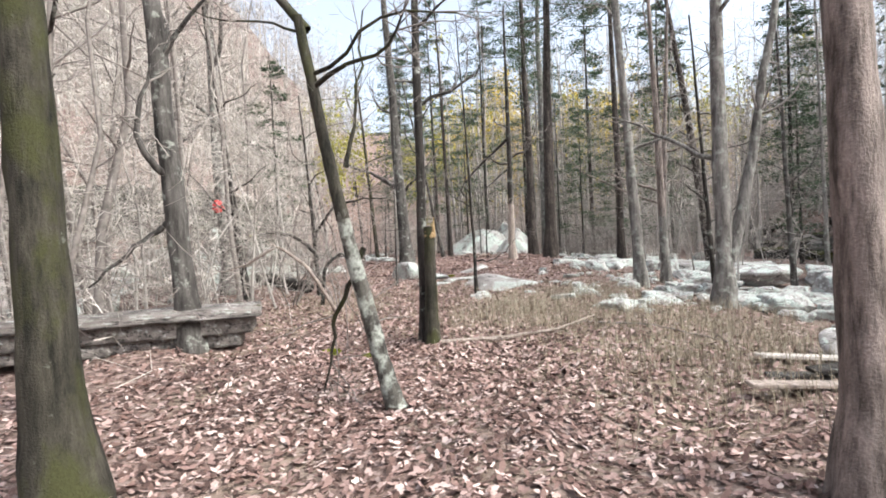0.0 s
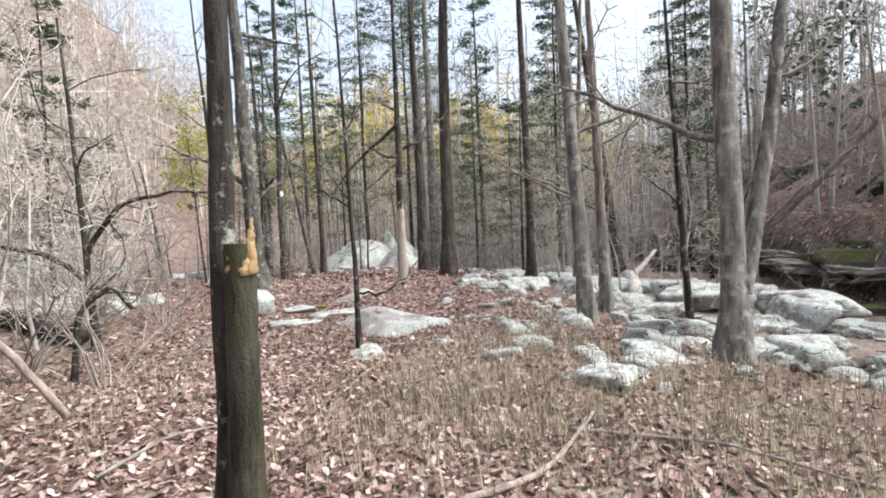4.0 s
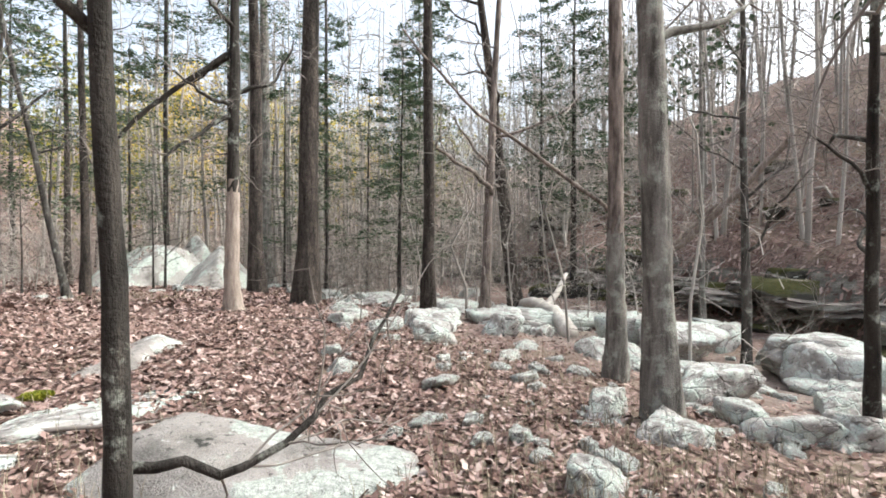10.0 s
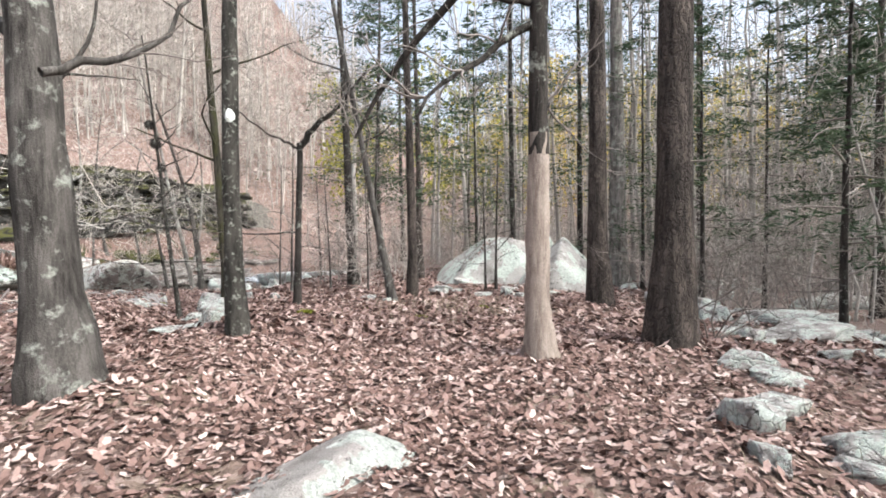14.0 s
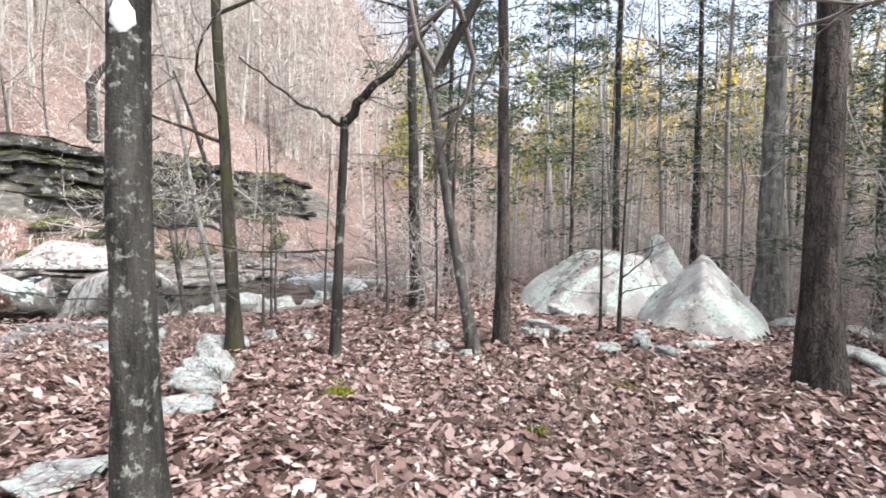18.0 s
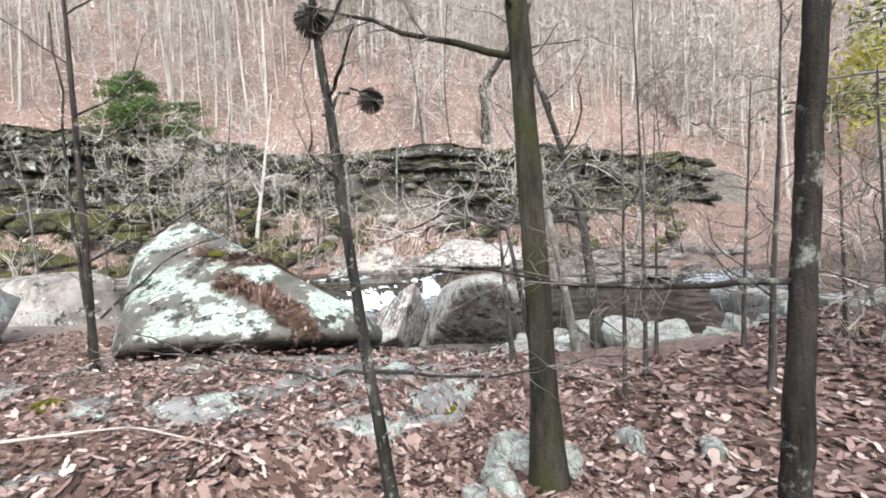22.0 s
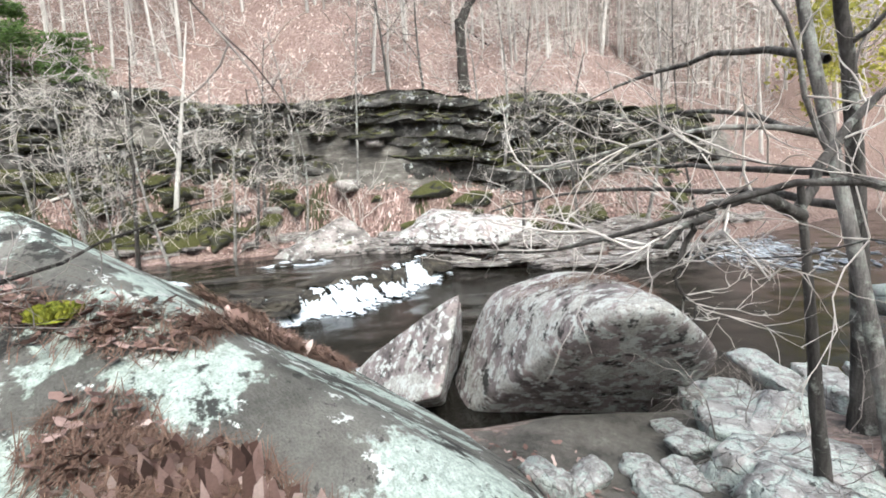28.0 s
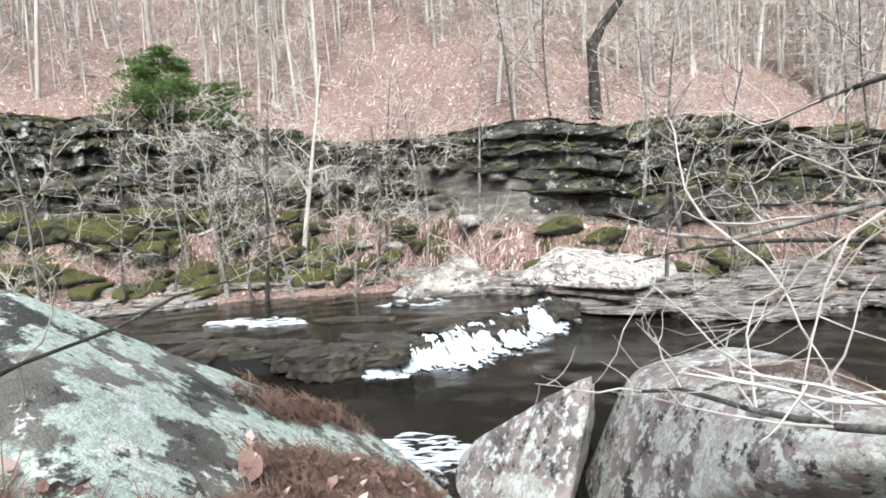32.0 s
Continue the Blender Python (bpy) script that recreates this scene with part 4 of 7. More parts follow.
lay(((2.92, 12.7, 0.25, 0.13), (3.07, 13.05, 0.22, 0.12), (2.4, 13.05, 0.21, 0.13), (3.9, 17.6, 0.46, 0.25), (4.2, 17.05, 0.5, 0.12), (2.85, 13.3, 0.23, 0.1), (4.45, 13.8, 0.25, 0.12), (3.5, 14.0, 0.34, 0.13), (3.16, 12.55, 0.24, 0.12), (5.05, 14.4, 0.35, 0.12), (3.75, 14.5, 0.33, 0.12), (4.7, 14.15, 0.25, 0.19), (4.57, 14.6, 0.24, 0.11), (4.6, 18.95, 0.2, 0.11)), "small pale stone lying in the leaves", "small stones in the leaves", 3, "stone")
lay(((-0.95, 15.0, 0.8, 0.6), (-0.2, 15.15, 0.75, 0.12), (-1.83, 19.85, 0.7, 0.12), (-1.4, 20.0, 0.38, 0.27), (1.37, 28.9, 0.8, 0.25), (0.95, 26.2, 0.5, 0.26), (-2.2, 21.15, 0.5, 0.14)), "pale lichened rock among brown leaves", "pale rocks among the leaves", 4)
lay(((-2.1, 21.75, 0.34, 0.2), (-2.42, 21.95, 0.42, 0.26), (-2.75, 22.35, 0.40, 0.3), (-2.62, 22.7, 0.36, 0.24), (-2.95, 22.85, 0.3, 0.2), (-3.3, 23.45, 0.42, 0.3), (-3.55, 23.7, 0.36, 0.2), (-2.5, 21.35, 0.4, 0.15), (-3.1, 23.15, 0.28, 0.22), (-2.95, 24.35, 0.3, 0.2), (-2.55, 24.75, 0.22, 0.2)), "grey stone in the broken edge of a leafy hump", "stones along the hump", 5, size=1.2)
lay(((-6.7, 25.75, 1.0, 0.2), (-6.6, 24.75, 0.72, 0.34), (-6.4, 26.5, 0.6, 0.45), (-5.4, 27.8, 0.95, 0.4), (-6.45, 24.6, 0.16, 0.1), (-6.6, 26.8, 0.72, 0.42), (-7.15, 26.2, 0.36, 0.14), (-7.6, 25.65, 0.3, 0.25), (-6.75, 27.9, 0.56, 0.3), (-7.5, 28.3, 0.75, 0.2), (-6.2, 28.6, 0.8, 0.3), (-5.9, 29.4, 0.7, 0.3), (-7.2, 27.1, 0.5, 0.2)), "pale green-white rock in the gap below the boulders", "rocks below the boulders", 6, size=1.25)
lay(((2.42, 25.5, 0.42, 0.3), (1.95, 25.2, 0.5, 0.18), (2.8, 25.4, 0.5, 0.12), (-0.5, 24.6, 0.42, 0.12), (-0.05, 24.45, 0.35, 0.14), (3.3, 26.1, 0.4, 0.12), (0.9, 27.2, 0.6, 0.2), (1.3, 27.0, 0.45, 0.16), (0.75, 26.2, 0.4, 0.2), (2.6, 26.6, 0.3, 0.1)), "small grey-white rock in the leaves", "small rocks in the leaves", 7)

lay(((-7.39, 26.48, 0.50, 0.15), (-7.05, 26.58, 0.45, 0.14), (-7.58, 26.09, 0.50, 0.15), (-6.80, 27.45, 1.00, 0.30), (-6.78, 26.77, 0.50, 0.15), (-7.51, 27.34, 0.35, 0.10), (-7.47, 28.10, 0.60, 0.18), (-6.70, 28.31, 0.60, 0.18), (-6.47, 26.97, 0.50, 0.15), (-7.21, 26.30, 0.40, 0.12)), "flat pale green-white rock in the gap below the boulders", "rocks below the boulders", 9, size=1.2)
plain = np.random.default_rng(91)
lay([(plain.uniform(5.6, 11.4), plain.uniform(5.5, 14.5), w, w * plain.uniform(0.25, 0.5)) for w in 0.28 + 0.75 * plain.uniform(size=70) ** 2.2], "pale rock half sunk in the leafy silt", "rocks of the silt plain", 8)
for k, (x, y, w) in enumerate(((-7.76, 37.47, 1.30), (-7.25, 35.87, 1.10), (-7.56, 33.66, 1.00), (-7.04, 33.38, 1.20), (-8.00, 33.83, 0.90), (-7.25, 32.56, 0.80), (-7.87, 32.09, 0.70))):
    stone("shore_slab", SPLIT_KINDS[k % 10], x, y, -1.40, 0.75 * w, 0.5 * w, 0.72, 20 + 13 * k, (3, -4), "flat pale slab at the edge of the creek", "slabs at the water's edge")
for k, (x, y, w) in enumerate(((-7.24, 29.91, 0.80), (-6.91, 30.17, 0.90), (-6.95, 29.19, 0.70), (-6.64, 29.53, 0.90), (-7.30, 28.58, 0.60), (-7.04, 28.23, 0.75), (-6.75, 28.47, 0.70), (-6.51, 28.80, 0.60), (-6.44, 28.14, 0.55), (-6.78, 27.74, 0.50))):
    stone("rock", SPLIT_KINDS[(3 * k) % 10], x, y, min(ground(x, y) + 0.25, -0.5), 0.8 * w, 0.6 * w, 0.5 * w, 35 + 50 * k, (4, -5), "pale green-white rock in the gap below the boulders", "rocks below the boulders")

# ---- the small cascade ----
ledge_kinds = [slab("ledge_rock", WET_ROCK, 150 + k, 6) for k in range(4)]
for k in range(30):
    y = rg.uniform(22.5, 35.0)
    x = float(bank(FALL, y)) + rg.uniform(-1.0, 0.1)
    s = rg.uniform(0.6, 1.5)
    stone("ledge_rock", ledge_kinds[k % 4], x, y, -0.78 + rg.uniform(-0.05, 0.16), 1.4 * s, 0.7 * s, rg.uniform(0.35, 0.55), bank_way(y) + rg.uniform(-30, 30), (rg.uniform(-5, 5), rg.uniform(-5, 5)), "dark wet ledge rock in the cascade", "rocks of the cascade")
for k, (x, y, sx, sy) in enumerate(((-18.4, 26.3, 2.4, 1.1), (-17.2, 27.2, 1.6, 0.9), (-19.9, 25.2, 2.2, 1.0), (-21.6, 24.2, 2.4, 1.2), (-20.3, 28.5, 2.6, 0.7), (-21.2, 31.0, 2.0, 0.6))):
    stone("ledge_rock", ledge_kinds[k % 4], x, y, -0.62, sx, sy, 0.35, 28 + 7 * k, (0, 0), "brown flat ledge rock washed by the creek", "rocks of the cascade")


def curtain(y0, y1, top, foot, throw, seed, label):
    """A ragged sheet of white water over the edge of the ledge, with foam spreading at its foot."""
    g = np.random.default_rng(seed)
    n, m = int((y1 - y0) / 0.035), 16
    y = np.linspace(y0, y1, n)
    lip = bank(FALL, y) + 0.25 * ripple(y, 0 * y, 1.3, seed) + 0.05 * g.normal(size=n)
    full = ripple(y, 0 * y, 0.9, seed + 3) + 0.5 * ripple(y, 0 * y, 0.3, seed + 5)
    rows = []
    for k in range(m):
        u = k / (m - 1)
        fall = smoothstep(0.0, 0.55, u)
        out = -0.35 + throw * u
        rows.append(np.stack([lip + out + 0.03 * g.normal(size=n), y + 0.10 * u * ripple(y, 0 * y + u, 0.5, seed + 9), top + (foot - top) * fall + 0.05 * (1 - abs(2 * u - 1)) * np.maximum(full, 0) + 0.018 * g.normal(size=n)], 1))
    i, j = np.meshgrid(np.arange(m - 1), np.arange(n - 1), indexing="ij")
    torn = ripple(y[j], 0.14 * i + 0 * y[j], 0.55, seed + 11) + 0.6 * ripple(y[j], 0.14 * i + 0 * y[j], 0.2, seed + 13)
    gone = (full[j] + 0.4 * torn < -0.62) | ((i > 10) & (torn < -0.5 + 0.28 * (i - 10))) | ((i < 3) & (full[j] + torn < 0.1))
    q = np.stack([i * n + j, i * n + j + 1, (i + 1) * n + j + 1, (i + 1) * n + j], -1)[~gone]
    return link("white_water", mesh_of("white_water", np.concatenate(rows), q, FOAM), label=label, category="water", kind="stuff")


curtain(27.3, 29.3, -0.48, -0.985, 1.1, 1, "white water tumbling over dark ledges")
curtain(28.9, 31.8, -0.46, -0.985, 1.5, 2, "white water tumbling over dark ledges")
curtain(31.5, 34.2, -0.40, -0.985, 1.2, 3, "white water tumbling over dark ledges")


def riffle(x0, y0, x1, y1, wide, z, seed, label):
    """Low broken foam drawn out on the water."""
    g = np.random.default_rng(seed)
    geo = Geo()
    way = np.array([x1 - x0, y1 - y0, 0.0])
    for _ in range(int(90 * wide)):
        u, w = g.uniform(0, 1), g.normal() * wide * 0.4
        c = np.array([x0, y0, z]) + way * u + np.array([-way[1], way[0], 0]) / np.linalg.norm(way) * w
        d = way / np.linalg.norm(way) * g.uniform(0.08, 0.35) + g.normal(size=3) * (0.05, 0.05, 0.0)
        geo.tube(np.array([c - d, c - d * 0.3 + (0, 0, 0.012), c + d * 0.4 + (0, 0, 0.01), c + d]), np.array([0.004, 0.018, 0.016, 0.003]) * g.uniform(0.5, 1.5), 6, 0.3, g)
    return link("white_water", geo.mesh("white_water", FOAM), label=label, category="water", kind="stuff")


riffle(-23.2, 25.3, -21.0, 27.6, 0.8, -0.5, 5, "low white rapid beside flat rocks")
riffle(-21.8, 30.4, -20.6, 31.6, 0.7, -0.5, 7, "low white rapid beside flat rocks")
riffle(-13.0, 26.0, -12.0, 27.2, 0.9, -0.98, 6, "thin foam between the boulders")
riffle(-19.0, 20.0, -17.0, 16.0, 2.6, -0.98, 8, "white rapid downstream of the boulders")
riffle(-14.0, 45.5, -8.0, 40.0, 3.0, -0.98, 9, "bluish riffle upstream of the pool, partly mirrored sky drawn as foam")

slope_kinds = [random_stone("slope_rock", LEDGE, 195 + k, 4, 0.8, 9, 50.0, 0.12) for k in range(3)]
# dark rocks along the foot of the shaded slope and higher up
for k in range(46):
    y = rg.uniform(2, 40)
    up = rg.uniform(-0.4, 1.4) if k < 30 else rg.uniform(1.5, 9)
    x = 12.0 + 0.36 * (y - 11) + up
    s = rg.uniform(0.5, 1.6)
    stone("slope_rock", slope_kinds[k % 3], x, y, ground(x, y) - 0.08 * s, 1.4 * s, s, 0.8 * s, rg.uniform(0, 360), (0, 0), "dark mossy rock jutting from the shaded slope", "rocks of the shaded slope")


over = np.random.default_rng(58)
over_kinds = [slab("overhang_rock", BANK_ROCK, 160 + k, 4 + k % 3) for k in range(4)]
for k in range(18):
    y = 10.5 + 0.9 * k + over.uniform(-0.4, 0.4)
    x = 12.0 + 0.36 * (y - 11) + over.uniform(0.4, 1.1)
    z = ground(x - 1.2, y) + (0.45, 0.85, 0.6)[k % 3] + over.uniform(-0.1, 0.1)
    stone("overhang_rock", over_kinds[over.integers(4)], x, y, z, over.uniform(1.2, 2.4), over.uniform(1.6, 2.2), over.uniform(0.2, 0.4), 70 + over.uniform(-25, 25), (over.uniform(-8, 8), over.uniform(-8, 8)), "brown-grey ledge jutting from the foot of the shaded slope", "ledges of the shaded slope")


# ---- trees ----
def wander(start, way, length, steps, bend, lift, g):
    pts, p, d = [np.array(start, float)], np.array(start, float), np.array(way, float)
    d /= np.linalg.norm(d)
    for _ in range(steps):
        d = d + bend * g.normal(size=3) + np.array([0, 0, lift])
        d /= np.linalg.norm(d)
        p = p + d * (length / steps)
        pts.append(p)
    return np.array(pts)


def grow(geo, start, way, length, r, g, level, bend=0.22, lift=0.03, kids=5, sides=5):
    pts = wander(start, way, length, 5, bend, lift, g)
    geo.tube(pts, np.linspace(r, r * 0.35 if level else r * 0.2, len(pts)), sides)
    if level:
        for _ in range(kids):
            s = g.uniform(0.25, 1.0)
            k = s * (len(pts) - 1)
            i = min(int(k), len(pts) - 2)
            p = pts[i] + (pts[i + 1] - pts[i]) * (k - i)
            d = (pts[i + 1] - pts[i]) / np.linalg.norm(pts[i + 1] - pts[i]) + 0.9 * g.normal(size=3)
            grow(geo, p, d, length * g.uniform(0.35, 0.6), max(r * 0.45, 0.003), g, level - 1, bend, lift, max(kids - 1, 2), 3 if level < 2 else 4)


def trunk_line(x, y, height, lean, bow, g, steps=14):
    s = np.linspace(0, 1, steps)
    z0 = ground(x, y) - 0.12
    px = x + lean[0] * s * height + bow[0] * np.sin(s * math.pi) + 0.02 * height / 8 * np.cumsum(g.normal(size=steps)) * 0.5
    py = y + lean[1] * s * height + bow[1] * np.sin(s * math.pi) + 0.02 * height / 8 * np.cumsum(g.normal(size=steps)) * 0.5
    px[0], py[0] = x, y
    return np.stack([px, py, z0 + s * (height + 0.12)], 1)


def tree(x, y, height, dia, bark, seed, lean=(0, 0), bow=(0, 0), limbs=9, low=0.18, reach=0.2, label="", group="trees of the wood", twig=None, name="tree", level=2, taper=0.25, arms=(), rise=(0.1, 0.9), bare=0.0, bare_mat=None, bare_name="bare_wood", bare_label="pale bare wood without bark", fine_twig=0.004):
    g = np.random.default_rng(seed)
    base = link(name, None, label=label, category="tree", group=group)
    base.location = (x, y, ground(x, y))
    line = trunk_line(x, y, height, lean, bow, g) - np.array(base.location)
    s = np.linspace(0, 1, len(line))
    r = dia / 2 * ((1 - s) * (1 - taper) + taper) * (1 + 0.55 * np.exp(-s * height / 0.22))
    geo = Geo()
    fine = np.linspace(0, 1, 44)
    pts = np.stack([np.interp(fine, s, line[:, k]) for k in range(3)], 1)
    ring = np.interp(fine, s, r) * (1 + 0.05 * np.sin(fine * height * 2.1 + seed) * np.sin(fine * height * 0.9 + 2 * seed))
    cut = int(np.searchsorted(pts[:, 2], bare))
    geo.tube(pts[max(cut - 1, 0):], ring[max(cut - 1, 0):], 14, 0.045, g)
    trunk = link("trunk", geo.mesh("trunk", bark), base)
    if bare:
        shell, fz = Geo(), np.linspace(0, 1, 26)
        low_pts = np.stack([np.interp(fz * pts[cut, 2], pts[:, 2], pts[:, c]) for c in range(3)], 1)
        shell.tube(low_pts, np.interp(fz * pts[cut, 2], pts[:, 2], ring) * np.where(fz > 0.9, 0.97, 1.03), 14, 0.05, g)
        link(bare_name, shell.mesh(bare_name, bare_mat or WOOD_BARE), base, bare_label)
    twigs = Geo()
    for k in range(limbs):
        h = low + (1 - low) * (k + g.uniform(0.1, 0.9)) / max(limbs, 1)
        p = np.array([np.interp(h, s, line[:, c]) for c in range(3)])
        a = g.uniform(0, 2 * math.pi)
        way = np.array([math.cos(a), math.sin(a), g.uniform(*rise)])
        rl = np.interp(h, s, r) * g.uniform(0.3, 0.55)
        limb = Geo()
        ln = height * reach * g.uniform(0.6, 1.25) * (1.15 - 0.5 * h)
        lp = wander(p, way, ln, 7, 0.2, 0.04, g)
        limb.tube(lp, np.linspace(rl, rl * 0.3, len(lp)), 6)
        link("limb", limb.mesh("limb", bark), trunk)
        for _ in range(7):
            i = g.integers(2, len(lp))
            d = lp[i] - lp[i - 1]
            d = d / np.linalg.norm(d) + 0.8 * g.normal(size=3)
            grow(twigs, lp[i], d, ln * g.uniform(0.25, 0.55), max(rl * 0.3, fine_twig), g, level - 1, 0.25, 0.03, 4, 4)
    for r0, stops in arms:
        stops = np.array(stops, float) - np.array(base.location)
        u = np.linspace(0, 1, 12)
        lp = np.stack([np.interp(u, np.linspace(0, 1, len(stops)), stops[:, c]) for c in range(3)], 1)
        lp[1:-1] = (lp[:-2] + 2 * lp[1:-1] + lp[2:]) / 4 + 0.018 * g.normal(size=(10, 3))
        limb = Geo()
        limb.tube(lp, np.linspace(r0, r0 * 0.3, 12), 7, 0.05, g)
        link("limb", limb.mesh("limb", bark), trunk)
        for _ in range(9):
            i = g.integers(3, 12)
            d = lp[i] - lp[i - 1]
            grow(twigs, lp[i], d / np.linalg.norm(d) + 0.8 * g.normal(size=3), g.uniform(0.3, 0.9), r0 * 0.22, g, 1, 0.22, 0.02, 4, 4)
    if twigs.n:
        link("twig_growth", twigs.mesh("twig_growth", twig or TWIG), base, kind="stuff")
    return base


def spray(geo, p, way, length, g, count, size, broad=0.22):
    """Flat needle sprays along a bough."""
    d = np.array(way) / np.linalg.norm(way)
    side = np.cross(d, (0, 0, 1.0))
    side /= np.linalg.norm(side) + 1e-9
    t = g.uniform(0.15, 1.0, count)
    c = p + d * (t * length)[:, None] + side * (g.normal(size=count) * length * 0.22 * (1.1 - t * 0.6))[:, None] + np.array([0, 0, 1.0]) * (g.normal(size=count) * 0.05 * length - 0.10 * length * t)[:, None]
    a = g.normal(size=(count, 3)) * (1, 1, 0.35)
    a /= np.linalg.norm(a, axis=1, keepdims=True)
    b = np.cross(a, g.normal(size=(count, 3)) * (0.5, 0.5, 1))
    b /= np.linalg.norm(b, axis=1, keepdims=True) + 1e-9
    s = size * g.uniform(0.5, 1.3, count)[:, None]
    v = np.stack([c - a * s, c + b * s * broad, c + a * s, c - b * s * broad], 1).reshape(-1, 3)
    geo.add(v, np.arange(count * 4).reshape(-1, 4))


def evergreen(x, y, height, dia, bark, seed, low=0.3, spread=2.2, boughs=44, count=150, size=0.085, lean=(0, 0), needle=None, label="", dead=6, name="pine_tree", group="evergreens of the wood"):
    g = np.random.default_rng(seed)
    base = link(name, None, label=label, category="tree", group=group)
    base.location = (x, y, ground(x, y))
    line = trunk_line(x, y, height, lean, (0, 0), g) - np.array(base.location)
    s = np.linspace(0, 1, len(line))
    r = dia / 2 * (1 - 0.85 * s) * (1 + 0.5 * np.exp(-s * height / 0.25))
    fine = np.linspace(0, 1, 44)
    pts = np.stack([np.interp(fine, s, line[:, k]) for k in range(3)], 1)
    geo = Geo()
    geo.tube(pts, np.interp(fine, s, r), 12, 0.03, g)
    link("trunk", geo.mesh("trunk", bark), base)
    wood, green = Geo(), Geo()
    for k in range(boughs):
        h = low + (0.98 - low) * (k + g.uniform(0, 1)) / boughs
        p = np.array([np.interp(h, s, line[:, c]) for c in range(3)])
        a = g.uniform(0, 2 * math.pi)
        ln = spread * (1.05 - 0.75 * (h - low) / (1 - low)) * g.uniform(0.6, 1.2)
        way = np.array([math.cos(a), math.sin(a), g.uniform(-0.15, 0.3)])
        lp = wander(p, way, ln, 4, 0.10, 0.0, g)
        wood.tube(lp, np.linspace(0.022, 0.006, len(lp)), 4)
        spray(green, p, lp[-1] - p, np.linalg.norm(lp[-1] - p) * 1.05, g, count, size)
    for _ in range(dead):
        h = g.uniform(0.1, low)
        p = np.array([np.interp(h, s, line[:, c]) for c in range(3)])
        a = g.uniform(0, 2 * math.pi)
        grow(wood, p, (math.cos(a), math.sin(a), g.uniform(-0.2, 0.25)), g.uniform(0.5, 1.6), 0.014, g, 1, 0.2, 0.0, 4, 4)
    link("bough_growth", wood.mesh("bough_growth", TWIG), base, kind="stuff")
    link("crown", green.mesh("crown", needle or NEEDLE), base, kind="stuff")
    return base



# near the start
tree(-2.27, 3.05, 9, 0.33, BARK_MOSS, 101, (-0.015, 0.0), limbs=3, low=0.5, label="thick tree trunk with dark mossy bark")
tree(-4.0, 5.0, 9, 0.20, BARK_DARK, 111, (-0.01, 0.04), limbs=8, low=0.22, label="slim dark tree behind a mossy trunk")
tree(-3.6, 7.4, 11, 0.34, BARK_GREY, 112, (-0.06, 0.03), limbs=9, low=0.2, label="grey tree behind the low stone wall", arms=((0.05, ((-3.7, 7.5, 1.9), (-4.2, 7.3, 1.5), (-4.9, 7.2, 0.9))),))
tree(-5.75, 14.1, 13, 0.40, BARK_PALE, 113, (-0.035, 0.02), limbs=7, low=0.22, label="grey tree marked with a red ribbon")
tree(-4.6, 12.3, 8, 0.17, BARK_DARK, 114, (-0.1, 0.03), limbs=7, low=0.2, label="slim dark leaning tree")
tree(2.13, 2.64, 9, 0.27, BARK_SHAG, 102, (-0.018, 0.03), limbs=3, low=0.55, label="tree with peeling shaggy reddish grey bark")
tree(-0.45, 4.6, 3.6, 0.15, BARK_MOSS, 115, (-0.21, 0.10), (-0.06, 0), bare=1.7, bare_mat=BARK_BIRCH, bare_name="lichened_trunk", bare_label="trunk foot crusted with white lichen", limbs=3, low=0.75, reach=0.5, label="leaning tree trunk crusted with white lichen", taper=0.6,
     arms=((0.05, ((-1.17, 5.0, 3.4), (-1.7, 5.2, 4.1), (-2.0, 5.3, 5.0), (-2.2, 5.4, 6.2))), (0.025, ((-0.85, 4.85, 2.1), (-0.75, 5.0, 2.6), (-0.65, 5.1, 3.6))), (0.03, ((-0.72, 4.8, 1.35), (-1.05, 4.95, 0.7), (-1.2, 5.0, 0.02)))))
tree(-0.2, 6.95, 1.55, 0.18, BARK_MOSS, 116, (0.02, 0.02), limbs=0, label="broken mossy stump with a splintered yellow top", taper=0.82, name="tree_stump")
tree(-0.30, 7.12, 10, 0.15, BARK_DARK, 117, (0.015, 0.03), limbs=7, low=0.3, label="slim dark tree behind a broken stump")
# by the dry stream bed
tree(5.19, 9.74, 12, 0.33, BARK_PALE, 118, (0.02, 0.03), limbs=8, low=0.22, label="thick pale grey tree with a forked trunk", arms=((0.13, ((5.3, 9.72, 0.6), (5.6, 9.75, 1.7), (6.1, 9.75, 4.2), (6.6, 9.8, 7.5))),))
tree(4.7, 12.48, 12, 0.27, BARK_PALE, 103, (-0.045, 0.0), (-0.06, 0), limbs=9, low=0.25, label="leaning tree with smooth pale bark")
tree(5.9, 13.95, 9, 0.24, BARK_SHAG, 119, (-0.04, -0.01), bare=2.0, bare_mat=BARK_PALE, bare_label="splintered pale wood of the lower trunk", limbs=3, low=0.5, label="dead barkless tree with splintered grey wood", arms=((0.03, ((6.0, 14.1, 1.75), (4.9, 14.0, 2.2), (3.9, 14.2, 2.75), (3.2, 14.4, 3.5))),))
tree(5.9, 11.4, 6, 0.12, BARK_DARK, 120, (-0.08, -0.02), limbs=9, low=0.2, label="slim dark young tree")
tree(9.5, 14.2, 8, 0.16, BARK_GREY, 121, (-0.06, 0), limbs=9, low=0.2, label="slim grey young tree")
tree(12.1, 16.5, 9, 0.15, BARK_PALE, 122, (-0.03, 0), limbs=7, low=0.25, label="slim pale tree at the foot of the slope")
tree(11.2, 21.8, 13, 0.42, BARK_PINE, 123, (-0.13, 0.03), limbs=9, low=0.25, label="reddish leaning tree by the stream bed")
